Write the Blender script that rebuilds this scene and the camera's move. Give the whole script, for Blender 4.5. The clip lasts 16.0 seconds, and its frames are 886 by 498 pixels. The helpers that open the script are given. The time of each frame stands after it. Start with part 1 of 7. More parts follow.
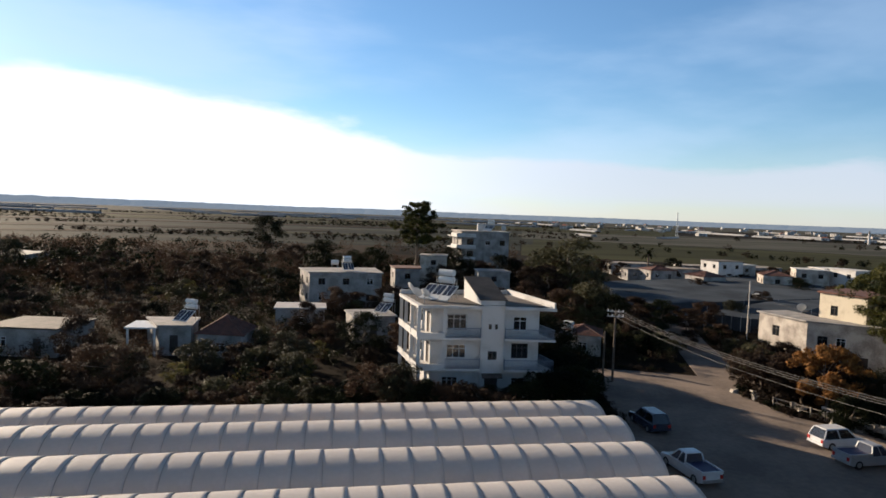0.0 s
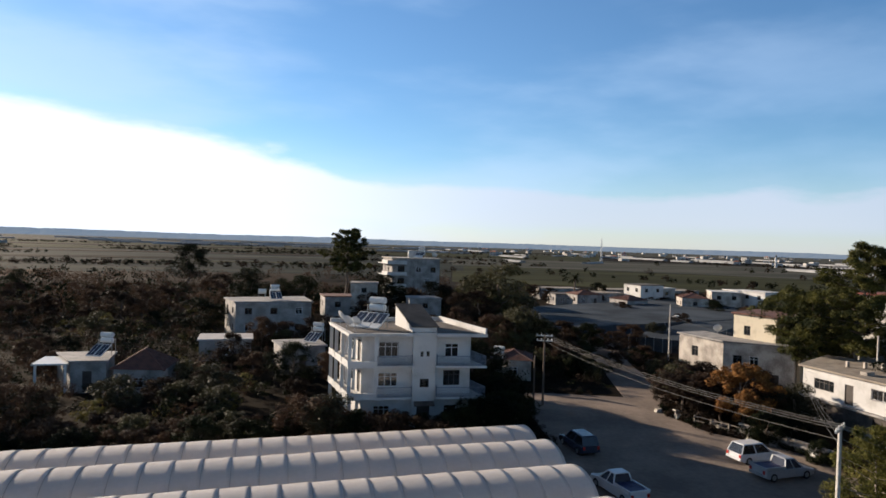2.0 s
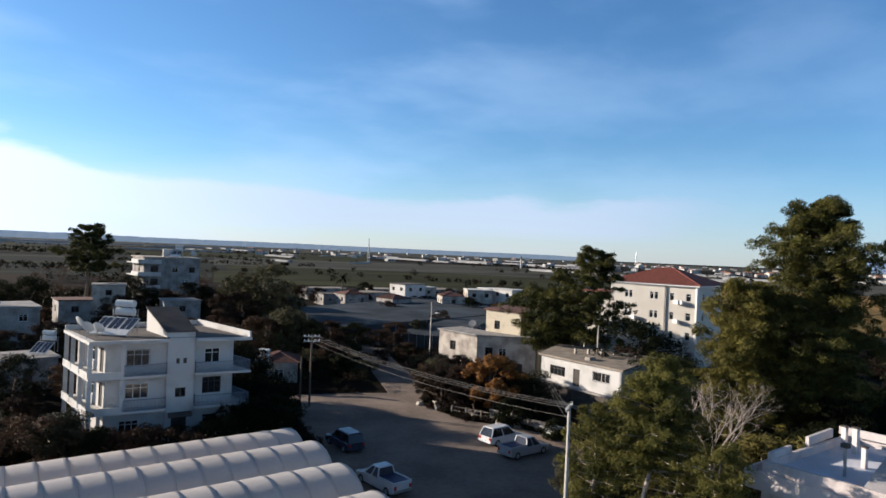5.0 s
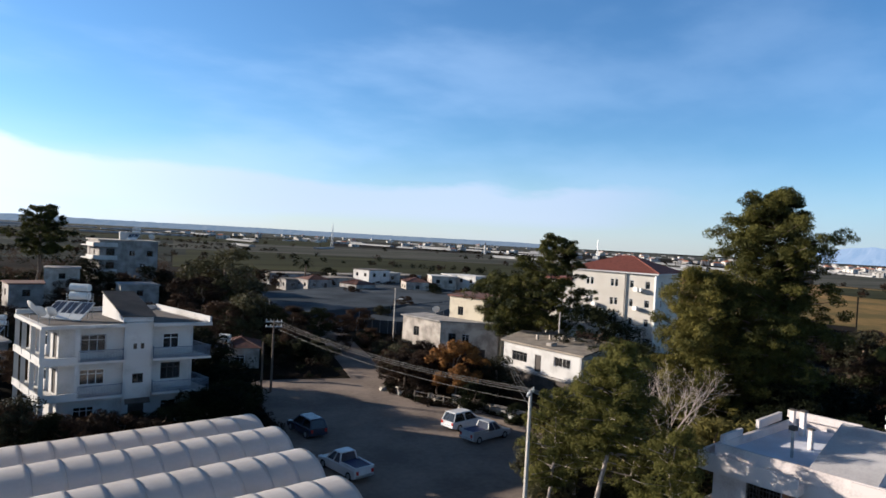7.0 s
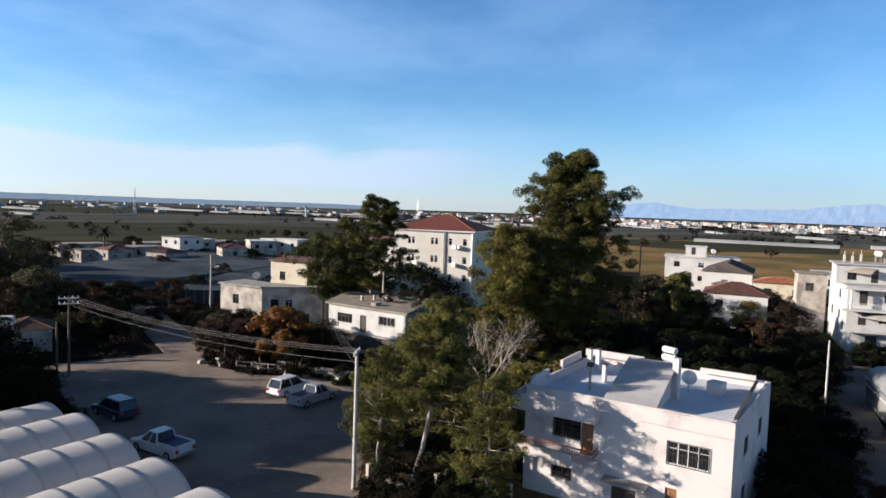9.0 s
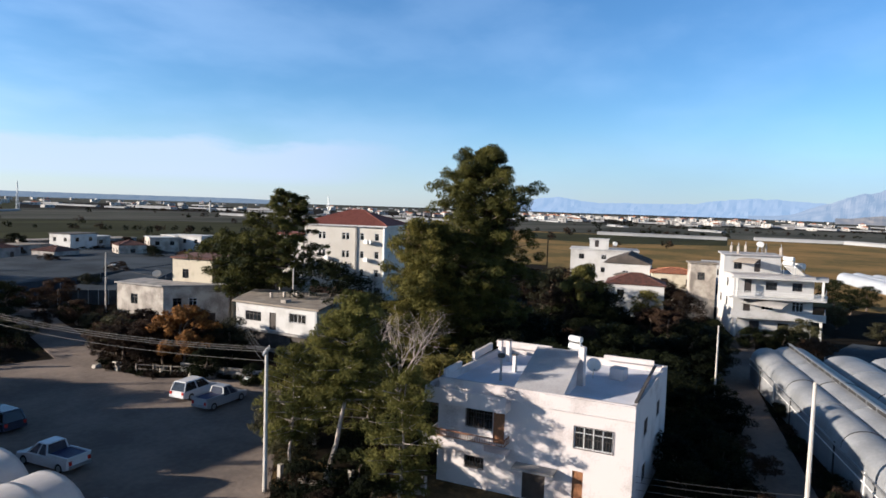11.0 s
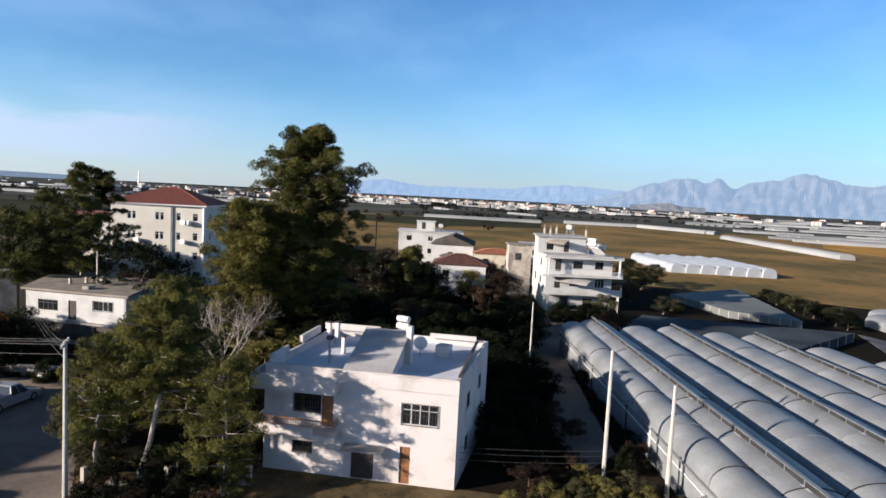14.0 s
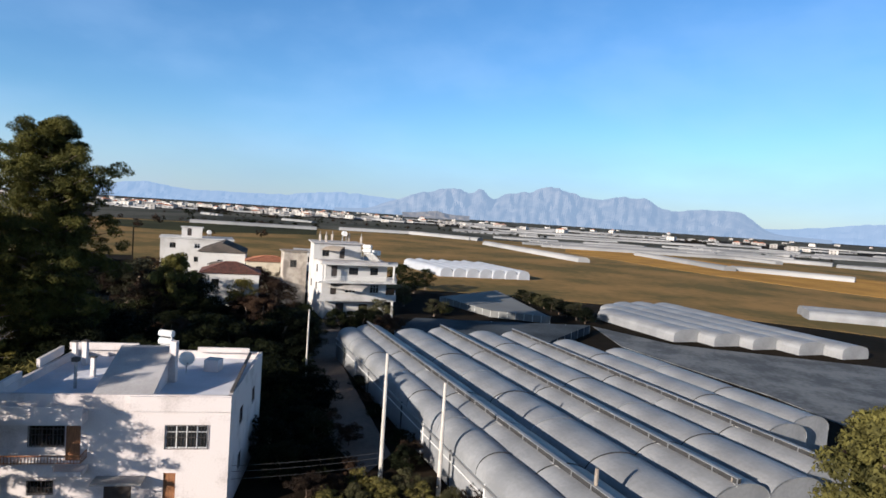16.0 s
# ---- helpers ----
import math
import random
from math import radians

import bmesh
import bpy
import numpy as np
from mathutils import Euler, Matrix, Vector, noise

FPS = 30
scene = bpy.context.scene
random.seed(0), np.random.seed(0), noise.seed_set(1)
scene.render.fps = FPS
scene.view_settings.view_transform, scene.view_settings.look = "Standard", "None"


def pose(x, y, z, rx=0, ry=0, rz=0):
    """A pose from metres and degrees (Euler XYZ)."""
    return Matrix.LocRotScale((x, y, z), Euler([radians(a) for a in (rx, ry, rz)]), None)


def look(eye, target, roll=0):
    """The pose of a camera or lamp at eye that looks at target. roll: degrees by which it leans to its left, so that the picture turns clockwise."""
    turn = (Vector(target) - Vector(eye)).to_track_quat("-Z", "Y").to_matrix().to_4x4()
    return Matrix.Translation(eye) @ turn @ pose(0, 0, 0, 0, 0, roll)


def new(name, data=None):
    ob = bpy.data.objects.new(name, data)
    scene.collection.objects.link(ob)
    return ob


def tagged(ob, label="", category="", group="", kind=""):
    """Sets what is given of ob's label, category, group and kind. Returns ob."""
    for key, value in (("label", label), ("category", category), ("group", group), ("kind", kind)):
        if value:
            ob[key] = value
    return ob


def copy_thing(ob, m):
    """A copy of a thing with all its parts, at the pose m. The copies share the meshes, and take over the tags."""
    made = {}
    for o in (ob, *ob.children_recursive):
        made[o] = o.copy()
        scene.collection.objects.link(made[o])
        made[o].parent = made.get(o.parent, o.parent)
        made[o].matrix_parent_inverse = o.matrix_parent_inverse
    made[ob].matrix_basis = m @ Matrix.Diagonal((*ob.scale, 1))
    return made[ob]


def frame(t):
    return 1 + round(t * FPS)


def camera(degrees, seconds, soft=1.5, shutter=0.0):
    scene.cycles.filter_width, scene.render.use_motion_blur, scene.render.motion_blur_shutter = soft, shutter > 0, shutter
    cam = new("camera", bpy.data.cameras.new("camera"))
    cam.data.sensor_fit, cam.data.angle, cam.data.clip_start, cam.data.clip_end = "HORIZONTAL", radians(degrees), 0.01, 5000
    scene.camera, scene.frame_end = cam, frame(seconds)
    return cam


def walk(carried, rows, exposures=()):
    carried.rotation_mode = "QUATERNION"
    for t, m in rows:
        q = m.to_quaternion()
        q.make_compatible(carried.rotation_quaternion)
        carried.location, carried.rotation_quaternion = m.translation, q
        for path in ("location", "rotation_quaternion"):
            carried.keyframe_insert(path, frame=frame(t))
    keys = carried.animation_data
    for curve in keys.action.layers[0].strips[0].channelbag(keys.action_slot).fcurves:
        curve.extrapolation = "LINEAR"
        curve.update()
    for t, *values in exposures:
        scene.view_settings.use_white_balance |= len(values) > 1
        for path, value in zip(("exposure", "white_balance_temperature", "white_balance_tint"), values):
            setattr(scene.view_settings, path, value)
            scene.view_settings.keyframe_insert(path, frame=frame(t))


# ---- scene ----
cam = camera(69.35, 16.0, 1.6)
EYE = (0.0, 0.0, 18.0)
# seconds, yaw, pitch, roll
TURNS = [
    (0, 0.10, -3.15, -2.11),
    (0.5, -1.69, -1.70, -1.84),
    (1, -3.86, -1.24, -1.78),
    (1.5, -4.54, -0.93, -1.62),
    (2, -6.10, -0.53, -1.77),
    (2.5, -10.75, -0.24, -2.54),
    (3, -15.56, 0.37, -1.52),
    (3.5, -23.93, 0.33, -1.37),
    (4, -26.33, 0.03, -2.24),
    (6.5, -26.94, 0.52, -2.64),
    (7, -29.80, -0.86, -3.07),
    (7.5, -32.34, -1.17, -2.76),
    (8, -36.16, -2.53, -3.21),
    (8.5, -42.89, -3.85, -1.28),
    (9, -45.65, -3.61, -1.89),
    (11.5, -55.43, -3.90, -1.65),
    (12, -57.25, -3.73, -1.91),
    (12.5, -59.34, -3.65, -2.07),
    (13, -61.39, -3.57, -1.50),
    (13.5, -64.95, -4.41, -2.98),
    (14, -68.73, -4.85, -2.95),
    (14.5, -76.44, -4.57, -4.04),
    (15, -81.39, -4.12, -3.51),
    (15.5, -87.57, -3.20, -2.99),
    (16, -88.62, -3.08, -3.80),
]
walk(cam, [(t, pose(*EYE, 90 + p, r, y)) for t, y, p, r in TURNS], [(0, 1.15, 5800, 9), (2.5, 1.11, 5500, 9), (4, 1.11, 5300, 8), (9, 1.22, 5150, 8), (13, 1.19, 5100, 8), (16, 1.1, 5100, 8)])

# ---- world and sun ----
SUN_AZ, SUN_EL = -47.5, 14.8
world = bpy.data.worlds.new("world")
scene.world = world
world.use_nodes = True
wn, wl = world.node_tree.nodes, world.node_tree.links
wn.clear()


def wmath(op, a, b=None, c=None):
    n = wn.new("ShaderNodeMath")
    n.operation = op
    for i, v in enumerate((a, b, c)):
        if v is None:
            continue
        if isinstance(v, (int, float)):
            n.inputs[i].default_value = v
        else:
            wl.new(v, n.inputs[i])
    return n.outputs[0]


def wramp(v, a, b, lo=0.0, hi=1.0):
    n = wn.new("ShaderNodeMapRange")
    n.interpolation_type = "SMOOTHSTEP"
    wl.new(v, n.inputs[0])
    for i, x in zip((1, 2, 3, 4), (a, b, lo, hi)):
        n.inputs[i].default_value = x
    return n.outputs[0]


sky = wn.new("ShaderNodeTexSky")
sky.sky_type, sky.sun_disc = "NISHITA", False
sky.sun_elevation, sky.sun_rotation = radians(SUN_EL), radians(SUN_AZ)
sky.altitude, sky.air_density, sky.dust_density, sky.ozone_density = 400, 1.0, 0.2, 2.2
tc = wn.new("ShaderNodeTexCoord")
sep = wn.new("ShaderNodeSeparateXYZ")
wl.new(tc.outputs["Generated"], sep.inputs[0])
az = wmath("MULTIPLY", wmath("ARCTAN2", sep.outputs[0], sep.outputs[1]), 57.2958)
el = wmath("MULTIPLY", wmath("ARCSINE", sep.outputs[2]), 57.2958)
mp = wn.new("ShaderNodeMapping")
mp.inputs["Scale"].default_value = (1.0, 1.0, 3.2)
wl.new(tc.outputs["Generated"], mp.inputs[0])
ns = wn.new("ShaderNodeTexNoise")
ns.inputs["Scale"].default_value, ns.inputs["Detail"].default_value, ns.inputs["Roughness"].default_value = 4.0, 7.0, 0.55
wl.new(mp.outputs[0], ns.inputs["Vector"])
wob = wmath("MULTIPLY", wmath("SUBTRACT", ns.outputs[0], 0.5), 5.0)
elw = wmath("ADD", el, wob)
# the bank's upper edge sinks away from the sun
edge = wramp(az, -22.0, 4.0, 9.6, 5.3)
bank = wramp(wmath("SUBTRACT", elw, edge), 0.45, -1.0)
dense = wmath("MULTIPLY", wramp(az, -10.0, 10.0, 1.0, 0.78), wramp(az, -150.0, -80.0, 0.2, 1.0))
dense = wmath("MULTIPLY", dense, wramp(az, 40.0, 58.0, 1.0, 0.0))
# the band thins to blue haze just over the horizon, away from the sun
low = wmath("MAXIMUM", wramp(el, 0.4, 2.4, 0.3, 1.0), wramp(az, 12.0, -8.0, 0.0, 1.0))
dense = wmath("MULTIPLY", dense, low)
haze = wramp(elw, 8.5, 0.5, 0.0, 0.72)
hazefade = wmath("ADD", wramp(az, -12.0, 10.0, 1.0, 0.62), wramp(az, 50.0, 75.0, 0.0, 0.12))
mp2 = wn.new("ShaderNodeMapping")
mp2.inputs["Scale"].default_value = (1.2, 2.4, 5.0)
mp2.inputs["Rotation"].default_value = (0.25, 0.5, 0.3)
wl.new(tc.outputs["Generated"], mp2.inputs[0])
ns2 = wn.new("ShaderNodeTexNoise")
ns2.inputs["Scale"].default_value, ns2.inputs["Detail"].default_value = 1.7, 6.0
wl.new(mp2.outputs[0], ns2.inputs["Vector"])
veil = wmath("MULTIPLY", wramp(ns2.outputs[0], 0.40, 0.70, 0.06, 0.55), wramp(az, 55.0, -5.0, 0.3, 1.0))
cover = wmath("MAXIMUM", wmath("MULTIPLY", bank, dense), wmath("MULTIPLY", haze, hazefade))
veilmix = wn.new("ShaderNodeMix")
veilmix.data_type = "RGBA"
veilmix.inputs[7].default_value = (6.6, 7.7, 9.0, 1)
wl.new(veil, veilmix.inputs[0])
cloudcol = wn.new("ShaderNodeMix")
cloudcol.data_type = "RGBA"
cloudcol.inputs[6].default_value = (10.5, 10.2, 9.9, 1)
cloudcol.inputs[7].default_value = (7.0, 6.9, 7.2, 1)
wl.new(wramp(az, -14.0, 20.0), cloudcol.inputs[0])
cloud2 = wn.new("ShaderNodeMix")
cloud2.data_type = "RGBA"
cloud2.inputs[7].default_value = (3.4, 4.1, 5.2, 1)
wl.new(wramp(az, 30.0, 80.0), cloud2.inputs[0])
wl.new(cloudcol.outputs[2], cloud2.inputs[6])
mixc = wn.new("ShaderNodeMix")
mixc.data_type = "RGBA"
wl.new(cover, mixc.inputs[0])
hs = wn.new("ShaderNodeHueSaturation")
hs.inputs["Saturation"].default_value, hs.inputs["Value"].default_value = 1.12, 1.28
wl.new(sky.outputs[0], hs.inputs["Color"])
wl.new(hs.outputs[0], veilmix.inputs[6])
wl.new(veilmix.outputs[2], mixc.inputs[6])
wl.new(cloud2.outputs[2], mixc.inputs[7])
bg = wn.new("ShaderNodeBackground")
# the upper sky, mostly out of view, is dimmed to weaken the fill light
wl.new(wramp(el, 20.0, 46.0, 0.05, 0.012), bg.inputs["Strength"])
wl.new(mixc.outputs[2], bg.inputs[0])
out = wn.new("ShaderNodeOutputWorld")
wl.new(bg.outputs[0], out.inputs[0])

sun = new("sun", bpy.data.lights.new("sun", "SUN"))
sun.data.energy, sun.data.angle, sun.data.color = 5.0, radians(0.55), (1.0, 0.75, 0.50)
sd = Vector((math.sin(radians(SUN_AZ)) * math.cos(radians(SUN_EL)), math.cos(radians(SUN_AZ)) * math.cos(radians(SUN_EL)), math.sin(radians(SUN_EL))))
sun.matrix_world = look(sd * 60, (0, 0, 0))


# ---- materials ----
def mat(name, col, col2=None, rough=0.85, scale=1.5, fine=14.0, bump=0.25, metal=0.0, trans=0.0, rnd=0.0, thin=0.0, spec=0.4, stretch=(1, 1, 1), lo=0.35, hi=0.65):
    m = bpy.data.materials.new(name)
    m.use_nodes = True
    n, l = m.node_tree.nodes, m.node_tree.links
    b = n["Principled BSDF"]
    b.inputs["Roughness"].default_value = rough
    b.inputs["Metallic"].default_value = metal
    b.inputs["Specular IOR Level"].default_value = spec
    if trans:
        b.inputs["Transmission Weight"].default_value = trans
    t = n.new("ShaderNodeTexCoord")
    p = n.new("ShaderNodeMapping")
    p.inputs["Scale"].default_value = stretch
    l.new(t.outputs["Object"], p.inputs[0])
    a = n.new("ShaderNodeTexNoise")
    a.inputs["Scale"].default_value, a.inputs["Detail"].default_value = scale, 6.0
    l.new(p.outputs[0], a.inputs["Vector"])
    f = n.new("ShaderNodeTexNoise")
    f.inputs["Scale"].default_value, f.inputs["Detail"].default_value = fine, 3.0
    l.new(p.outputs[0], f.inputs["Vector"])
    ad = n.new("ShaderNodeMath")
    ad.operation = "MULTIPLY_ADD"
    ad.inputs[1].default_value, ad.inputs[2].default_value = 0.35, -0.175
    l.new(f.outputs[0], ad.inputs[0])
    sm = n.new("ShaderNodeMath")
    l.new(a.outputs[0], sm.inputs[0])
    l.new(ad.outputs[0], sm.inputs[1])
    last = sm.outputs[0]
    if rnd:
        oi = n.new("ShaderNodeObjectInfo")
        q = n.new("ShaderNodeMath")
        q.operation = "MULTIPLY_ADD"
        q.inputs[1].default_value, q.inputs[2].default_value = rnd, -rnd / 2
        l.new(oi.outputs["Random"], q.inputs[0])
        s2 = n.new("ShaderNodeMath")
        l.new(last, s2.inputs[0])
        l.new(q.outputs[0], s2.inputs[1])
        last = s2.outputs[0]
    r = n.new("ShaderNodeMapRange")
    r.inputs[1].default_value, r.inputs[2].default_value = lo, hi
    l.new(last, r.inputs[0])
    x = n.new("ShaderNodeMix")
    x.data_type = "RGBA"
    c2 = col2 or tuple(v * 0.6 for v in col)
    x.inputs[6].default_value, x.inputs[7].default_value = (*c2, 1), (*col, 1)
    l.new(r.outputs[0], x.inputs[0])
    l.new(x.outputs[2], b.inputs["Base Color"])
    if bump:
        bp = n.new("ShaderNodeBump")
        bp.inputs["Strength"].default_value, bp.inputs["Distance"].default_value = bump, 0.05
        l.new(f.outputs[0], bp.inputs["Height"])
        l.new(bp.outputs[0], b.inputs["Normal"])
    if thin:
        tl = n.new("ShaderNodeBsdfTranslucent")
        l.new(x.outputs[2], tl.inputs[0])
        ms = n.new("ShaderNodeMixShader")
        ms.inputs[0].default_value = thin
        l.new(b.outputs[0], ms.inputs[1])
        l.new(tl.outputs[0], ms.inputs[2])
        l.new(ms.outputs[0], n["Material Output"].inputs[0])
    return m


PLASTER = mat("white_plaster", (0.4884, 0.481, 0.4662), (0.3404, 0.3256, 0.3071), scale=0.5, fine=9, lo=0.25, hi=0.5)
PLASTER_PINK = mat("rosy_white_plaster", (0.5472, 0.504, 0.4896), (0.3744, 0.3312, 0.3168), scale=0.6, fine=10, lo=0.25, hi=0.5)
PLASTER_CREAM = mat("cream_plaster", (0.5328, 0.4752, 0.36), (0.4032, 0.3456, 0.2592), scale=0.9, fine=8, lo=0.25, hi=0.5)
PLASTER_OLD = mat("weathered_plaster", (0.4488, 0.408, 0.3536), (0.2312, 0.204, 0.1768), scale=0.7, fine=6)
PLASTER_BEIGE = mat("pale_beige_render", (0.5328, 0.5112, 0.4608), (0.4752, 0.4464, 0.396), scale=0.4, fine=8)
# greyer plaster: dirt and the shade on these houses share one colour
PLASTER_DINGY_SHADE = mat("dingy_shaded_plaster", (0.31, 0.2914, 0.2728), (0.1612, 0.1488, 0.1395), scale=0.6, fine=6)
CONCRETE = mat("concrete", (0.3, 0.285, 0.27), (0.195, 0.1875, 0.18), scale=0.8, fine=12)
DARK_BASEMENT = mat("dark_rough_basement", (0.12, 0.10, 0.085), (0.06, 0.05, 0.045), scale=1.2, fine=5, bump=0.6)
ROOF_SCREED = mat("pale_roof_screed", (0.4092, 0.396, 0.396), (0.3036, 0.2904, 0.2904), scale=0.5, fine=7)
ROOF_PALE = mat("whitewashed_roof", (0.6337, 0.6481, 0.7131), (0.5362, 0.5445, 0.5975), scale=0.5, fine=7)
ROOF_DARK = mat("brown_grey_roof_felt", (0.088, 0.074, 0.064), (0.05, 0.043, 0.038), scale=0.7, fine=9)
TILE_RED = mat("red_roof_tile", (0.216, 0.068, 0.0464), (0.136, 0.044, 0.032), scale=2.0, fine=20, rnd=0.3)
TILE_ORANGE = mat("orange_roof_tile", (0.39, 0.165, 0.0825), (0.27, 0.105, 0.0525), scale=2.0, fine=20)
TILE_OLD = mat("old_roof_tile", (0.14, 0.0595, 0.042), (0.07, 0.035, 0.028), scale=1.5, fine=16)
GLASS = mat("window_glass", (0.05, 0.06, 0.07), (0.03, 0.035, 0.04), rough=0.08, bump=0.0, trans=0.6, spec=0.6)
FRAME_DARK = mat("dark_window_frame", (0.05, 0.04, 0.035), rough=0.5, bump=0.0)
FRAME_WHITE = mat("white_window_frame", (0.585, 0.585, 0.585), (0.525, 0.525, 0.525), rough=0.4, bump=0.0)
WOOD_DOOR = mat("orange_brown_wood", (0.26, 0.12, 0.05), (0.16, 0.07, 0.03), rough=0.55, scale=3, stretch=(6, 6, 1))
WOOD_GREY = mat("weathered_wood", (0.273, 0.2405, 0.2015), (0.169, 0.143, 0.117), scale=4, stretch=(8, 8, 1))
CURTAIN = mat("pale_curtain", (0.6, 0.57, 0.52), scale=3)
METAL_GREY = mat("galvanised_metal", (0.42, 0.43, 0.44), (0.32, 0.33, 0.34), rough=0.42, metal=0.7, bump=0.05)
METAL_WHITE = mat("white_enamel", (0.656, 0.656, 0.64), (0.576, 0.576, 0.56), rough=0.4, bump=0.03)
RAIL_BLUE = mat("dull_blue_rail", (0.16, 0.19, 0.24), (0.1, 0.12, 0.16), rough=0.55, bump=0.05)
SOLAR = mat("solar_collector_glass", (0.05, 0.06, 0.09), (0.03, 0.035, 0.05), rough=0.15, bump=0.0, spec=0.7)
FILM_WHITE = mat("white_greenhouse_film", (0.86, 0.82, 0.785), (0.76, 0.72, 0.69), rough=0.5, scale=0.35, fine=5, bump=0.08, rnd=0.12, thin=0.48)
FILM_BRIGHT = mat("bright_white_film", (0.4353, 0.4556, 0.4927), (0.3562, 0.374, 0.407), rough=0.45, scale=0.3, fine=4, bump=0.08, thin=0.1)
FILM_GREY = mat("grey_greenhouse_film", (0.3108, 0.3182, 0.3293), (0.2146, 0.222, 0.2331), rough=0.45, scale=0.3, fine=4, bump=0.08, thin=0.2, stretch=(1, 1, 1))
FILM_SEAM = mat("film_seam_tape", (0.55, 0.50, 0.47), rough=0.7, bump=0.0)
ROOF_EARTH = mat("sandy_roof_screed", (0.28, 0.245, 0.196), (0.182, 0.154, 0.126), scale=0.8, fine=7)
# near-black for hoops and posts, also painted as the shade in vent gaps
HOOP_VENT_DARK = mat("black_hoop_and_vent_shade", (0.035, 0.035, 0.036), rough=0.7, bump=0.0)
NET = mat("grey_shade_net", (0.066, 0.078, 0.092), (0.032, 0.038, 0.046), rough=0.9, spec=0.05, scale=0.12, fine=2.5)
BARK = mat("bark", (0.16, 0.12, 0.09), (0.08, 0.06, 0.045), scale=4, stretch=(4, 4, 1), bump=0.6)
BARK_PALE = mat("pale_bark", (0.39, 0.3375, 0.3), (0.225, 0.1875, 0.165), scale=4, stretch=(3, 3, 1), bump=0.4)
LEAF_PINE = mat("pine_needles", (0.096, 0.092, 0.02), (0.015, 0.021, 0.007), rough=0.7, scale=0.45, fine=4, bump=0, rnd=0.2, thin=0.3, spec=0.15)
# yellower copy of the needles with the sunlight put into the colour
LEAF_PINE_SUN = mat("sunlit_yellowish_needles", (0.15, 0.13, 0.028), (0.04, 0.044, 0.012), rough=0.7, scale=0.5, fine=4, bump=0, thin=0.3, spec=0.12)
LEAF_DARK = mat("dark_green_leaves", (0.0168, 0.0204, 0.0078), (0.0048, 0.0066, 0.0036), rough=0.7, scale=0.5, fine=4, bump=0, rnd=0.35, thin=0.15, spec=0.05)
LEAF_YOUNG = mat("young_pine_needles", (0.1556, 0.1462, 0.0377), (0.0471, 0.0528, 0.0151), rough=0.7, scale=0.5, fine=4, bump=0, thin=0.42, spec=0.1)
LEAF_OLIVE = mat("olive_leaves", (0.0659, 0.062, 0.0264), (0.0232, 0.0232, 0.0124), rough=0.7, scale=0.5, fine=4, bump=0, rnd=0.35, thin=0.2, spec=0.15)
LEAF_BROWN = mat("dry_brown_leaves", (0.0659, 0.0403, 0.0248), (0.0186, 0.0131, 0.0093), rough=0.8, scale=0.5, fine=4, bump=0, rnd=0.35, thin=0.2, spec=0.1)
LEAF_ORANGE = mat("rusty_autumn_leaves", (0.238, 0.119, 0.035), (0.112, 0.0525, 0.0175), rough=0.8, scale=0.8, fine=4, bump=0, thin=0.25, spec=0.1)
# leaf colour brightened to carry the sun on two tree crowns
LEAF_SUNLIT = mat("sunlit_olive_leaves", (0.17, 0.155, 0.042), (0.06, 0.058, 0.02), rough=0.75, scale=0.7, fine=4, bump=0, thin=0.35, spec=0.1)
LEAF_YELLOW = mat("yellow_green_leaves", (0.1771, 0.153, 0.0403), (0.0725, 0.0684, 0.0242), rough=0.8, scale=0.8, fine=4, bump=0, thin=0.25, spec=0.1)
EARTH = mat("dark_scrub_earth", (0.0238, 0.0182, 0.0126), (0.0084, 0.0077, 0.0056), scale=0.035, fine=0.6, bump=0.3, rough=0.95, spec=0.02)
DIRT_ROAD = mat("compacted_dirt", (0.25, 0.205, 0.17), (0.155, 0.13, 0.112), scale=0.18, fine=2.2, rough=0.95, spec=0.03, bump=0.5)
GRASS_DRY = mat("dry_olive_grass", (0.2497, 0.1598, 0.0626), (0.1179, 0.0952, 0.0394), scale=0.03, fine=0.35, rough=0.95, lo=0.38, hi=0.62, spec=0.02)
CROP_GREEN = mat("dark_green_crop", (0.0525, 0.0525, 0.0255), (0.0263, 0.0285, 0.0165), scale=0.012, fine=0.12, stretch=(0.4, 2.2, 1), rough=0.95, spec=0.02)
CROP_DARK = mat("dark_winter_crop", (0.0394, 0.0435, 0.0355), (0.0205, 0.0243, 0.0206), scale=0.012, fine=0.12, stretch=(0.4, 2.2, 1), rough=0.95, spec=0.02)
CROP_GREY = mat("grey_green_crop", (0.0975, 0.096, 0.0788), (0.0413, 0.042, 0.0345), scale=0.008, fine=0.08, stretch=(0.5, 2.0, 1), rough=0.95, spec=0.02)
YARD = mat("dry_weedy_earth", (0.15, 0.11, 0.058), (0.06, 0.05, 0.028), scale=0.5, fine=5, rough=0.95, spec=0.02, bump=0.6)
CROP_YELLOW = mat("dry_yellow_reeds", (0.4092, 0.2376, 0.0594), (0.2772, 0.1584, 0.0429), scale=0.05, fine=0.5, rough=0.95, spec=0.02)
RUST = mat("rusty_reeds", (0.077, 0.0434, 0.021), (0.035, 0.0238, 0.014), scale=0.03, fine=0.3, rough=0.95, spec=0.02)
SOIL = mat("bare_brown_soil", (0.042, 0.0308, 0.021), (0.0224, 0.0175, 0.0126), scale=0.02, fine=0.25, rough=0.95, spec=0.02)
TYRE = mat("tyre_rubber", (0.03, 0.03, 0.03), rough=0.8, bump=0.1)
CAR_WHITE = mat("white_car_paint", (0.6, 0.608, 0.624), (0.544, 0.552, 0.568), rough=0.25, bump=0, spec=0.6)
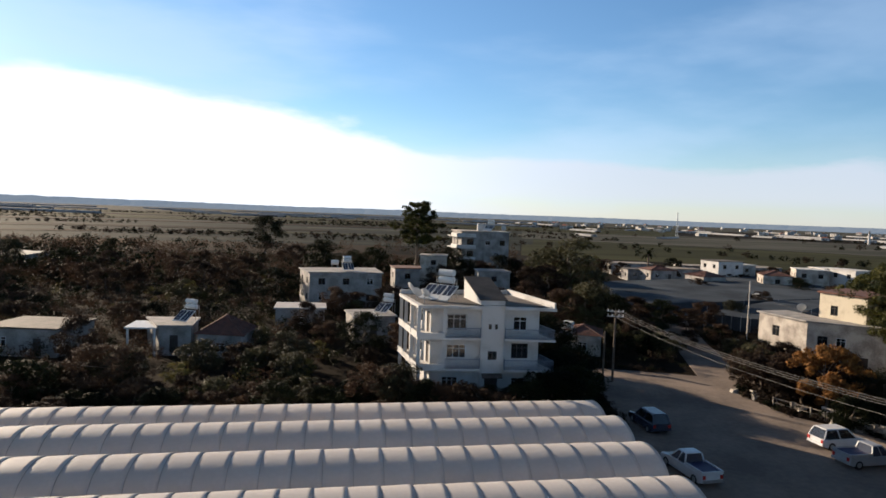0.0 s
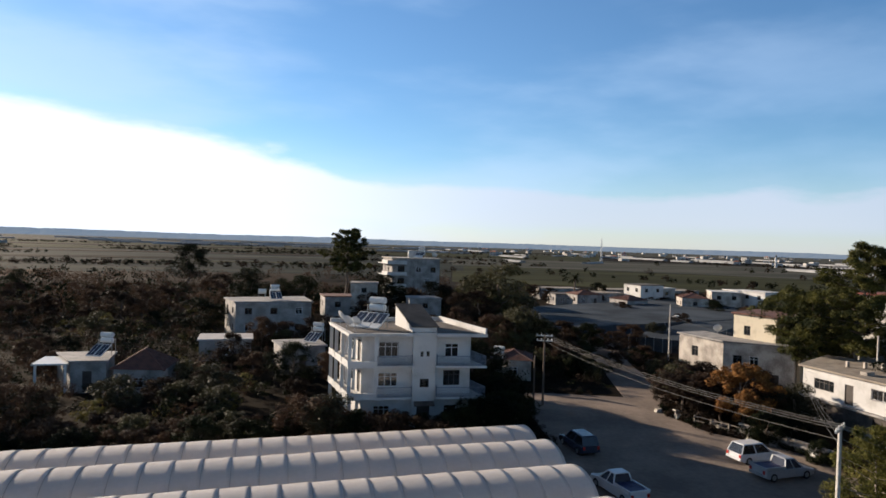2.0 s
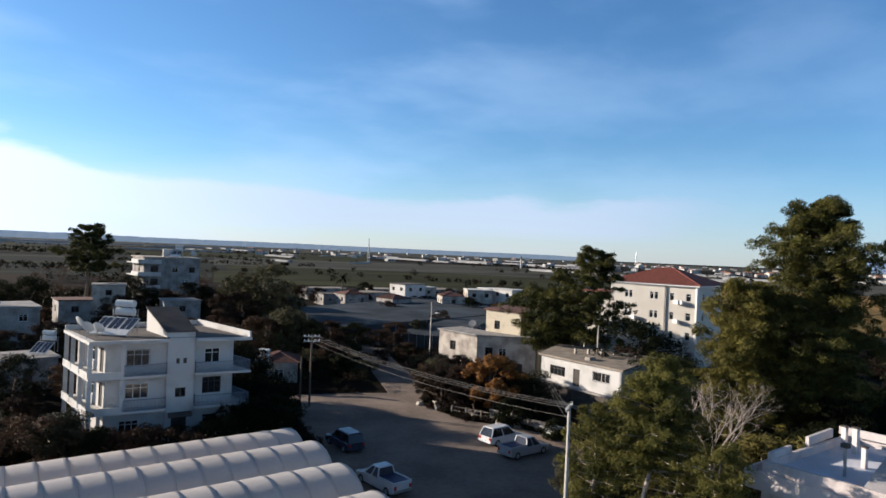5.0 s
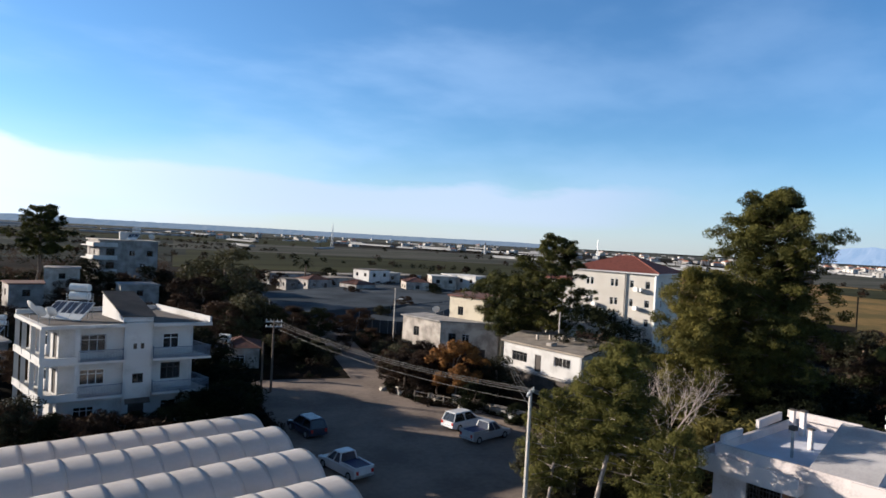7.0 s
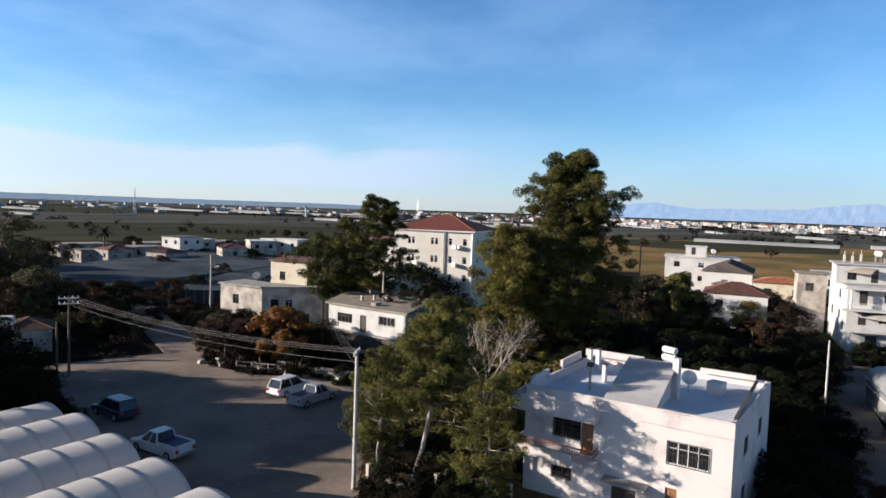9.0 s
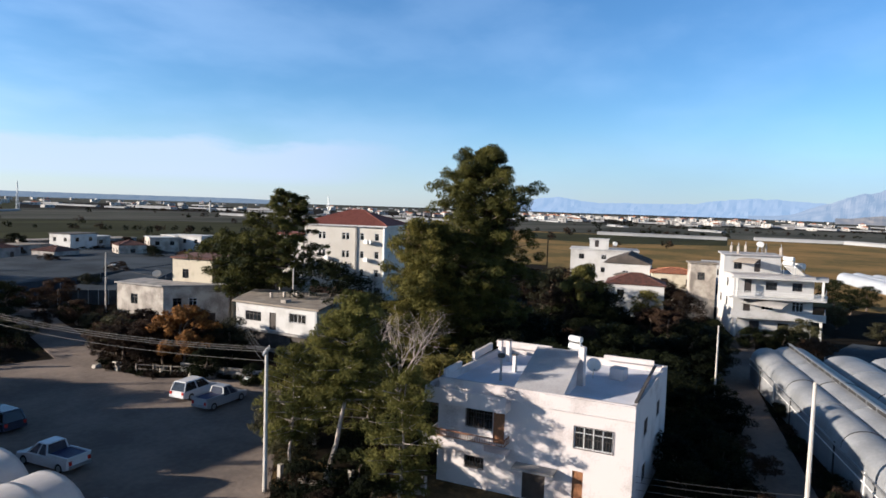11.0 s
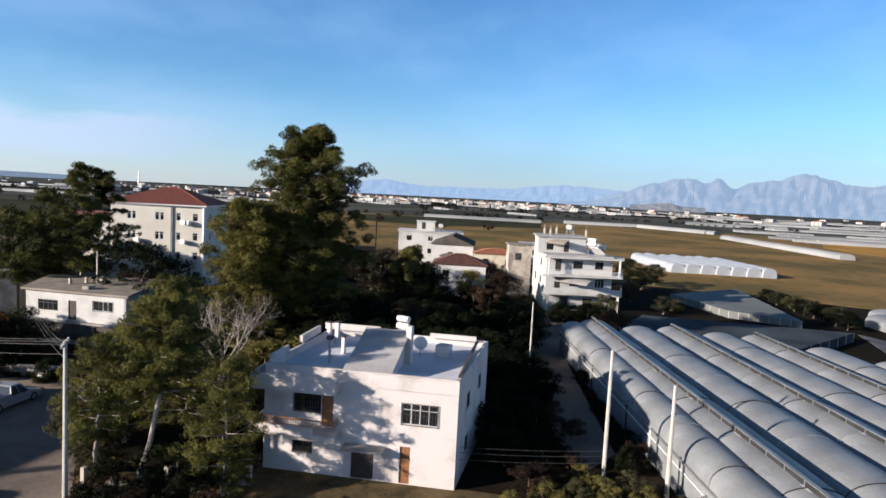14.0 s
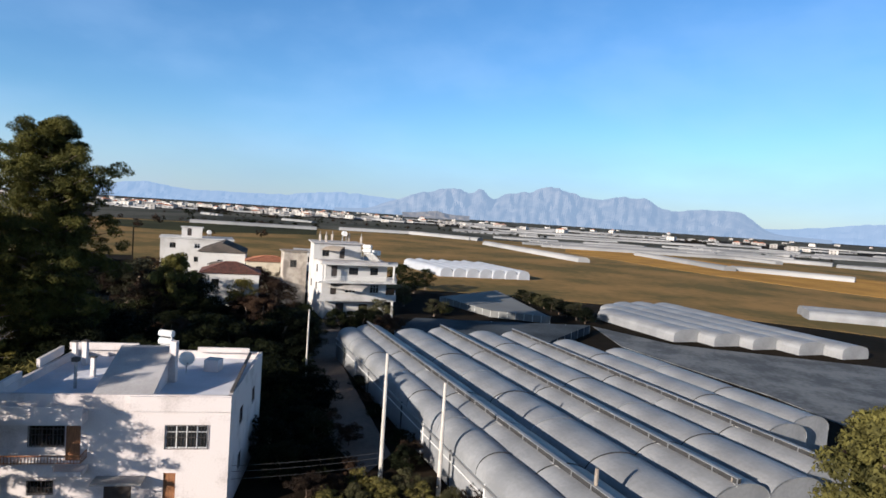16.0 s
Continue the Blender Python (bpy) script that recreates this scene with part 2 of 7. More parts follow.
CAR_SILVER = mat("silver_car_paint", (0.42, 0.43, 0.45), (0.38, 0.39, 0.41), rough=0.3, bump=0, metal=0.4, spec=0.6)
CAR_DARK = mat("dark_blue_car_paint", (0.03, 0.035, 0.06), (0.025, 0.03, 0.05), rough=0.25, bump=0, spec=0.6)
TARP_BLUE = mat("navy_truck_bed_cover", (0.035, 0.04, 0.11), (0.025, 0.03, 0.08), rough=0.6)
LAMP_RED = mat("red_tail_lamp", (0.5, 0.03, 0.02), rough=0.3, bump=0)
POLE_WOOD = mat("pale_concrete_pole", (0.5184, 0.4896, 0.4464), (0.3744, 0.3456, 0.3096), scale=2, stretch=(3, 3, 0.5))
CABLE = mat("cable_sheath", (0.10, 0.095, 0.09), rough=0.6, bump=0)
RUBBLE = mat("pale_rubble", (0.4, 0.368, 0.32), (0.24, 0.216, 0.184), scale=3)


# ---- mesh helpers ----
class Geo:
    """Vertices and faces of one part."""

    def __init__(self):
        self.v, self.f = [], []

    def add(self, vs, fs):
        k = len(self.v)
        self.v += [tuple(p) for p in vs]
        self.f += [tuple(i + k for i in q) for q in fs]
        return self

    def hexa(self, c):
        return self.add(c, [(0, 3, 2, 1), (4, 5, 6, 7), (0, 1, 5, 4), (1, 2, 6, 5), (2, 3, 7, 6), (3, 0, 4, 7)])

    def box(self, x0, y0, z0, x1, y1, z1):
        return self.hexa([(x0, y0, z0), (x1, y0, z0), (x1, y1, z0), (x0, y1, z0), (x0, y0, z1), (x1, y0, z1), (x1, y1, z1), (x0, y1, z1)])

    def prism(self, poly, z0, z1):
        n = len(poly)
        vs = [(x, y, z0) for x, y in poly] + [(x, y, z1) for x, y in poly]
        return self.add(vs, [tuple(range(n))[::-1], tuple(range(n, 2 * n))] + [(i, (i + 1) % n, n + (i + 1) % n, n + i) for i in range(n)])

    def tube(self, a, b, r0, r1=None, n=8, cap=True):
        r1 = r0 if r1 is None else r1
        a, b = Vector(a), Vector(b)
        d = (b - a).normalized()
        s = d.orthogonal().normalized()
        w = d.cross(s)
        vs = []
        for c, r in ((a, r0), (b, r1)):
            for i in range(n):
                t = 2 * math.pi * i / n
                vs.append(c + s * (r * math.cos(t)) + w * (r * math.sin(t)))
        fs = [(i, (i + 1) % n, n + (i + 1) % n, n + i) for i in range(n)]
        if cap:
            fs += [tuple(range(n))[::-1], tuple(range(n, 2 * n))]
        return self.add(vs, fs)

    def bar(self, a, b, w, h):
        """A square bar between two points, w across and h high."""
        a, b = Vector(a), Vector(b)
        d = (b - a).normalized()
        up = Vector((0, 0, 1)) if abs(d.z) < 0.9 else Vector((0, 1, 0))
        s = d.cross(up).normalized() * (w / 2)
        u = s.cross(d).normalized() * (h / 2)
        return self.hexa([a - s - u, a + s - u, b + s - u, b - s - u, a - s + u, a + s + u, b + s + u, b - s + u])

    def weld(self):
        """Joins vertices that lie on one another."""
        seen, idx, vs = {}, [], []
        for v in self.v:
            k = tuple(round(c, 4) for c in v)
            if k not in seen:
                seen[k] = len(vs)
                vs.append(v)
            idx.append(seen[k])
        self.f = [tuple(idx[i] for i in q) for q in self.f]
        self.v = vs
        return self

    def mesh(self, name):
        me = bpy.data.meshes.new(name)
        me.from_pydata(self.v, [], self.f)
        me.update()
        return me


def thing(name, x, y, z, label, category, group="", rz=0.0, kind=""):
    ob = new(name)
    ob.empty_display_size = 0.3
    ob.location = (x, y, z)
    ob.rotation_euler = (0, 0, radians(rz))
    return tagged(ob, label, category, group, kind)


def part(name, g, material, parent, label="", smooth=False):
    me = g.mesh(name) if isinstance(g, Geo) else g
    if not me.materials:
        me.materials.append(material)
    if smooth:
        for p in me.polygons:
            p.use_smooth = True
    ob = new(name, me)
    ob.parent = parent
    return tagged(ob, label)


def solo(name, g, material, label, category, kind="", group="", smooth=False):
    ob = part(name, g, material, None, smooth=smooth)
    return tagged(ob, label, category, group, kind)


# ---- ground, fields and roads ----
def polar(az, r):
    return (r * math.sin(radians(az)), r * math.cos(radians(az)))


g = Geo()
rings, seg = [0, 30, 80, 160, 320, 700, 1500, 3000, 4900], 48
for r in rings[1:]:
    for i in range(seg):
        a = 2 * math.pi * i / seg
        g.v.append((r * math.cos(a), r * math.sin(a), 0.0))
g.v.append((0, 0, 0))
for k in range(len(rings) - 2):
    for i in range(seg):
        g.f.append((k * seg + i, (k + 1) * seg + i, (k + 1) * seg + (i + 1) % seg, k * seg + (i + 1) % seg))
for i in range(seg):
    g.f.append((len(g.v) - 1, i, (i + 1) % seg))
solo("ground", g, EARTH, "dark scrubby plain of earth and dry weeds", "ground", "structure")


def patch(name, pts, z, material, label, category="field"):
    """A thin sheet of ground cover over the plain."""
    return solo(name, Geo().prism(pts, z - 0.4, z), material, label, category, "structure")


def sector(a0, a1, r0, r1, n=8):
    far = [polar(a0 + (a1 - a0) * i / n, r1) for i in range(n + 1)]
    near = [polar(a1 + (a0 - a1) * i / n, r0) for i in range(n + 1)]
    return (far + near)[::-1]


REEDS = [(526, -89), (394, -67), (289, -100), (239, -125), (190, -160), (260, -245), (309, -204), (342, -178), (418, -144)][::-1]
patch("field", sector(63, 128, 150, 520), 0.05, GRASS_DRY, "wide dry olive-brown grass field on the plain")
patch("field", REEDS, 0.12, CROP_YELLOW, "band of dry golden reeds across the plain", "field")
patch("field", [(437, 237), (509, 112), (399, 88), (338, 141), (347, 188)][::-1], 0.12, CROP_GREEN, "dark green crop strip beyond the dry field")
patch("field", sector(60, 130, 530, 1000), 0.2, CROP_GREY, "grey-green fields crowded with greenhouses")
patch("field", sector(7, 46, 300, 520), 0.1, CROP_GREEN, "long dark green crop field behind the village")
patch("field", sector(7, 58, 525, 900), 0.15, CROP_GREY, "flat grey-green fields toward the town")
patch("field", sector(-42, 8, 420, 800), 0.12, CROP_DARK, "flat dark green farmland")
patch("field", sector(-42, 20, 830, 1500), 0.2, CROP_GREEN, "pale grey-green farmland near the horizon")
for i, (a0, a1, r0, r1) in enumerate(((-42, -18, 430, 455), (-20, 6, 470, 490), (-42, -10, 520, 560), (-12, 8, 600, 640), (-42, -2, 700, 735), (-30, 14, 900, 950), (-42, 4, 1040, 1120), (-10, 18, 1230, 1330))):
    patch("field", sector(a0, a1, r0, r1), 0.28 + 0.02 * i, (SOIL, CROP_GREEN, EARTH, CROP_GREY)[i % 4], ("thin strip of brown soil in the farmland", "thin strip of green crop in the farmland", "thin strip of dark fallow land", "thin strip of pale stubble in the farmland")[i % 4])
patch("field", sector(-42, -5, 270, 335), 0.12, SOIL, "strip of brown ploughed soil")
patch("field", sector(-42, 6.9, 336, 419), 0.1, CROP_DARK, "dark green fields beyond the brown strip")
patch("field", sector(-42, -25, 300, 350), 0.2, RUST, "strip of rusty dry reeds in the farmland")
patch("field", sector(46.1, 62.9, 210, 520), 0.1, GRASS_DRY, "dry grass field behind the red-roofed block")
patch("field", sector(-42, 128, 1600, 3600), 0.3, CROP_GREY, "hazy far plain of fields and greenhouses")

# the dirt square and the lanes
ROADPTS = [(14.6, 20), (24.6, 30.6), (31, 38), (41, 47), (38, 55), (33.5, 60), (32, 67), (36, 73), (26, 75.5), (16, 77), (17, 64), (16.2, 50), (15.8, 36)]
patch("road", ROADPTS, 0.06, DIRT_ROAD, "wide bare dirt street corner", "road")
patch("road", [(30, 72), (36, 72), (40, 95), (47, 125), (42, 125), (35, 96)], 0.05, DIRT_ROAD, "narrow dirt lane between hedges", "road")
patch("road", [(42.5, 5.2), (46.5, 3.8), (75, 13.0), (104, 18.2), (108, 21.5), (74, 16.6), (48, 8.5)], 0.05, DIRT_ROAD, "narrow shaded lane beside the greenhouses", "road")
patch("yard", [(31.5, 8.0), (36.5, 9.5), (33.4, 25.6), (28.2, 33.0), (26.4, 31.0), (29.0, 20.0)], 0.065, YARD, "brown yard of bare earth and dry weeds beside the house", "yard")
patch("field", [(30, 10), (30, 38), (26, 33), (25.5, 30), (29, 20)], 0.04, GRASS_DRY, "patch of dry weeds in the yard")


# ---- mountains and low hills on the horizon ----
def ridge(name, dist, a0, a1, humps, base, material, label, rough=0.10, depth=500):
    g = Geo()
    n, m = 260, 5
    for i in range(n + 1):
        a = a0 + (a1 - a0) * i / n
        e = base
        for c, h, w in humps:
            e += h * math.exp(-((a - c) / w) ** 2)
        e += rough * e * (noise.noise(Vector((a * 0.9, 3.1, 0))) + 0.6 * noise.noise(Vector((a * 2.7, 9.2, 0))) + 0.35 * noise.noise(Vector((a * 7, 1.2, 0))))
        fade = min(1, (a - a0) / 4, (a1 - a) / 4)
        top = 18 + dist * math.tan(radians(max(0.02, e * fade)))
        for k in range(m + 1):
            u = k / m
            w = 1 + 0.35 * noise.noise(Vector((a * 1.3, u * 4, 2)))
            rr = dist - depth * (1 - u) * w
            x, y = polar(a, rr)
            zz = -2 + (top + 2) * (u ** 1.2) if k < m else top
            if 0 < k < m:
                zz *= 1 + 0.28 * noise.noise(Vector((a * 1.9, u * 3, 5)))
            g.v.append((x, y, zz))
    for i in range(n):
        for k in range(m):
            b = i * (m + 1) + k
            g.f.append((b, b + m + 1, b + m + 2, b + 1))
    return solo(name, g, material, label, "mountains", "structure", smooth=False)


def distant(name, col, haze_glow, col2):
    """Far ground; the air haze in front of it is put in as an even emission."""
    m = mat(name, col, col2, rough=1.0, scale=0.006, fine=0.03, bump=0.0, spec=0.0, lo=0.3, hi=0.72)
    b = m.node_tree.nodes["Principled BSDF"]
    b.inputs["Emission Color"].default_value = (*haze_glow, 1)
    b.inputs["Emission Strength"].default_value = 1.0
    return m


# the third colour is haze, emitted by the mountains and hills themselves
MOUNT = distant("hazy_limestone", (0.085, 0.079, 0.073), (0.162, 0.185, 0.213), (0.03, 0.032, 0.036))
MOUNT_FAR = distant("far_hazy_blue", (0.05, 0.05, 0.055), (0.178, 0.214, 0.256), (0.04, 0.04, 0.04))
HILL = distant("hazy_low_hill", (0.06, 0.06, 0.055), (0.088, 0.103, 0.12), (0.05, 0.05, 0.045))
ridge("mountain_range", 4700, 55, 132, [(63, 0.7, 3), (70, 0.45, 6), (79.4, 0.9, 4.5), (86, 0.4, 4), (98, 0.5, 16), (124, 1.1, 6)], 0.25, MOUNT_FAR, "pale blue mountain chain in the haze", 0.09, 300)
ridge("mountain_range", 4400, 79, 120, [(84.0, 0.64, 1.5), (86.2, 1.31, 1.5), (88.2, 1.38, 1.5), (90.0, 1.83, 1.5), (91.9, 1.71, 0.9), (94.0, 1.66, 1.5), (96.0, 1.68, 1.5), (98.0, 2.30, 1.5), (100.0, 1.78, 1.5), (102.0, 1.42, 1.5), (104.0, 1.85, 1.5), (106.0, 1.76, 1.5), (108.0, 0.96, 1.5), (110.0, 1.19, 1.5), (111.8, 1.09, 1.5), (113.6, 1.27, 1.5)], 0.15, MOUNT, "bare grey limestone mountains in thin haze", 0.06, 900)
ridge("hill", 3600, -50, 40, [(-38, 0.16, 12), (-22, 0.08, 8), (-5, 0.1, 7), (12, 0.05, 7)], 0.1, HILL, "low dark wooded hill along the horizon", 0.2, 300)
ridge("hill", 2600, 85, 91, [(87.6, 0.35, 1.6)], 0.02, distant("hazy_dry_knoll", (0.17, 0.145, 0.11), (0.06, 0.07, 0.085), (0.14, 0.12, 0.09)), "small dry knoll with ruins on the plain", 0.2, 200)


# ---- buildings ----
def wall_geo(g, p, q, z0, z1, holes=(), th=0.22):
    """A wall from p to q, outside to the right, with rectangular openings (s, z, w, h)."""
    p, q = Vector((*p, 0)), Vector((*q, 0))
    L = (q - p).length
    u = (q - p) / L
    nrm = Vector((u.y, -u.x, 0))

    def at(s, d, z):
        v = p + u * s - nrm * d
        return (v.x, v.y, z)

    xs = sorted({0.0, L, *[h[0] for h in holes], *[h[0] + h[2] for h in holes]})
    zs = sorted({z0, z1, *[h[1] for h in holes], *[h[1] + h[3] for h in holes]})
    for i in range(len(xs) - 1):
        for k in range(len(zs) - 1):
            s, z = (xs[i] + xs[i + 1]) / 2, (zs[k] + zs[k + 1]) / 2
            if any(h[0] < s < h[0] + h[2] and h[1] < z < h[1] + h[3] for h in holes):
                continue
            a, b, c, d = xs[i], xs[i + 1], zs[k], zs[k + 1]
            g.add([at(a, 0, c), at(b, 0, c), at(b, 0, d), at(a, 0, d)], [(0, 1, 2, 3)])
            g.add([at(a, th, c), at(b, th, c), at(b, th, d), at(a, th, d)], [(3, 2, 1, 0)])
    for s, z, w, h in holes:
        a, b, c, d = s, s + w, z, z + h
        g.add([at(a, 0, c), at(b, 0, c), at(b, 0, d), at(a, 0, d), at(a, th, c), at(b, th, c), at(b, th, d), at(a, th, d)], [(0, 4, 5, 1), (1, 5, 6, 2), (2, 6, 7, 3), (3, 7, 4, 0)])
    g.add([at(0, 0, z1), at(L, 0, z1), at(L, th, z1), at(0, th, z1)], [(0, 1, 2, 3)])
    g.add([at(0, 0, z0), at(0, 0, z1), at(0, th, z1), at(0, th, z0)], [(0, 1, 2, 3)])
    g.add([at(L, 0, z0), at(L, 0, z1), at(L, th, z1), at(L, th, z0)], [(3, 2, 1, 0)])
    return at


def fit_opening(house, at, s, z, w, h, kind):
    """A window or door with its frame and panes in an opening of a wall."""
    name = "door" if "door" in kind else "window"
    frame_mat = FRAME_WHITE if "white" in kind else WOOD_DOOR if "wood" in kind else FRAME_DARK
    f = 0.07
    n = 1 if name == "door" else max(1, round(w / 0.6))
    zs = [(f, h - f)] if name == "door" or h <= 1.1 else [(f, h * 0.68), (h * 0.68 + 0.05, h - f)]

    def lattice(s0, w0, z0, h0, d, th, cols, rows, edge, gap):
        p, q = at(s0, d, 0), at(s0 + w0, d, 0)
        cw = (w0 - 2 * edge - gap * (cols - 1)) / cols
        holes = [(edge + i * (cw + gap), z0 + a, cw, b - a) for i in range(cols) for a, b in rows]
        g = Geo()
        wall_geo(g, p[:2], q[:2], z0, z0 + h0, holes, th)
        return g.weld()

    g = lattice(s, w, z, h, 0.05, 0.07, n, zs, f, 0.06)
    win = part(name, g, frame_mat, house)
    if "grille" in kind:
        part("grille", lattice(s - 0.02, w + 0.04, z - 0.02, h + 0.04, -0.06, 0.025, max(2, int(w / 0.17)), [(0.03, h / 2), (h / 2 + 0.03, h + 0.01)], 0.03, 0.024), FRAME_DARK, win)
    gp = Geo()
    gp.hexa([at(s + f, 0.08, z + f), at(s + w - f, 0.08, z + f), at(s + w - f, 0.095, z + f), at(s + f, 0.095, z + f), at(s + f, 0.08, z + h - f), at(s + w - f, 0.08, z + h - f), at(s + w - f, 0.095, z + h - f), at(s + f, 0.095, z + h - f)])
    if name == "door":
        part("leaf", gp, WOOD_DOOR if "wood" in kind else FRAME_DARK, win)
    else:
        part("pane", gp, GLASS, win)
        if "sill" in kind:
            gs = Geo()
            gs.hexa([at(s - 0.08, -0.1, z - 0.07), at(s + w + 0.08, -0.1, z - 0.07), at(s + w + 0.08, 0.05, z - 0.07), at(s - 0.08, 0.05, z - 0.07), at(s - 0.08, -0.1, z - 0.003), at(s + w + 0.08, -0.1, z - 0.003), at(s + w + 0.08, 0.05, z - 0.003), at(s - 0.08, 0.05, z - 0.003)])
            part("sill", gs, CONCRETE, win)
        if "curtain" in kind:
            gc = Geo()
            for a, b in ((0.08, 0.34), (0.62, 0.93)):
                m = 6
                for i in range(m):
                    s0, s1 = s + w * (a + (b - a) * i / m), s + w * (a + (b - a) * (i + 1) / m)
                    d0, d1 = 0.2 + 0.03 * (i % 2), 0.2 + 0.03 * ((i + 1) % 2)
                    gc.add([at(s0, d0, z + 0.05), at(s1, d1, z + 0.05), at(s1, d1, z + h - 0.05), at(s0, d0, z + h - 0.05)], [(0, 1, 2, 3)])
            part("curtain", gc, CURTAIN, win)


def building(name, label, poly, z0, z1, wallmat, openings=None, roofmat=None, slab=0.25, over=0.0, parapet=0.0, category="house", mats=None, group=""):
    """Walls round a plan (counter-clockwise), with openings {edge: [(s, z, w, h, kind)]}, a roof slab and a parapet."""
    cx, cy = sum(p[0] for p in poly) / len(poly), sum(p[1] for p in poly) / len(poly)
    house = thing(name, cx, cy, 0, label, category, group)
    pl = [(x - cx, y - cy) for x, y in poly]
    n = len(pl)
    for i in range(n):
        p, q = pl[i], pl[(i + 1) % n]
        L = math.dist(p, q)
        u = ((q[0] - p[0]) / L, (q[1] - p[1]) / L)
        e = 0.003 if i % 2 else 0.0
        ops = (openings or {}).get(i, [])
        g = Geo()
        at = wall_geo(g, (p[0] + u[0] * e, p[1] + u[1] * e), (q[0] - u[0] * e, q[1] - u[1] * e), z0, z1, [o[:4] for o in ops])
        part("wall", g.weld(), (mats or {}).get(i, wallmat), house)
        for o in ops:
            fit_opening(house, at, *o)
    if roofmat:
        rp = [(x * (1 + over / max(0.5, math.hypot(x, y))), y * (1 + over / max(0.5, math.hypot(x, y)))) for x, y in pl]
        if parapet == 0:
            part("roof", Geo().prism(rp, z1 + 0.003, z1 + slab), roofmat, house)
        else:
            inn = [(x * 0.985, y * 0.985) for x, y in pl]
            part("roof", Geo().prism(inn, z1 - parapet - slab, z1 - parapet), roofmat, house)
    return house, (cx, cy)


def slab(house, c, pts, z0, z1, material, name="balcony", label=""):
    return part(name, Geo().prism([(x - c[0], y - c[1]) for x, y in pts], z0, z1), material, house, label)


def railing(parent, c, pts, z, h, material, step=0.14, solid=False, name="railing"):
    g = Geo()
    for (x0, y0), (x1, y1) in zip(pts, pts[1:]):
        a, b = Vector((x0 - c[0], y0 - c[1], z)), Vector((x1 - c[0], y1 - c[1], z))
        up = Vector((0, 0, h))
        if solid:
            g.bar(a + up / 2, b + up / 2, 0.12, h)
            continue
        g.bar(a + up, b + up, 0.06, 0.05)
        g.bar(a + up * 0.12, b + up * 0.12, 0.04, 0.03)
        n = max(2, int((b - a).length / step))
        for i in range(n + 1):
            p = a.lerp(b, i / n)
            g.bar(p, p + up, 0.025, 0.025)
    return part(name, g, material, parent)


def hip_roof(house, c, rect, z, rise, over, material, name="roof", gable=False):
    """Tiled roof on four corners (front-left, front-right, back-right, back-left), tiles in rows."""
    P = [Vector((x - c[0], y - c[1], z)) for x, y in rect]
    m = sum(P, Vector()) / 4
    P = [p + (p - m).normalized() * over for p in P]
    long01 = (P[1] - P[0]).length >= (P[2] - P[1]).length
    if not long01:
        P = P[1:] + P[:1]
    w = (P[2] - P[1]).length / 2
    u = (P[1] - P[0]).normalized()
    ins = 0.0 if gable else w
    r0 = (P[0] + P[3]) / 2 + u * ins + Vector((0, 0, rise))
    r1 = (P[1] + P[2]) / 2 - u * ins + Vector((0, 0, rise))
    roof = part(name, Geo().add([*P, r0, r1], [(0, 1, 5, 4), (1, 2, 5), (2, 3, 4, 5), (3, 0, 4), (0, 3, 2, 1)]), material, house)
    rows = Geo()
    for a, b, t0, t1 in ((P[0], P[1], r0, r1), (P[2], P[3], r1, r0)):
        n = max(4, int((b - a).length / 0.45))
        for i in range(n):
            u0 = (i + 0.5) / n
            e = a.lerp(b, u0)
            k = min(1, u0 / max(1e-3, ins / (b - a).length) if ins else 1, (1 - u0) / max(1e-3, ins / (b - a).length) if ins else 1)
            top = e + ((t0 + t1) / 2 - (a + b) / 2) * k
            rows.bar(e + Vector((0, 0, 0.02)), top + Vector((0, 0, 0.02)), 0.2, 0.08)
    rows.bar(r0, r1, 0.25, 0.14)
    if not gable:
        for k, r in ((0, r0), (3, r0), (1, r1), (2, r1)):
            rows.bar(P[k], r, 0.22, 0.14)
    tagged(part("tiling", rows, material, roof), kind="stuff")
    return roof


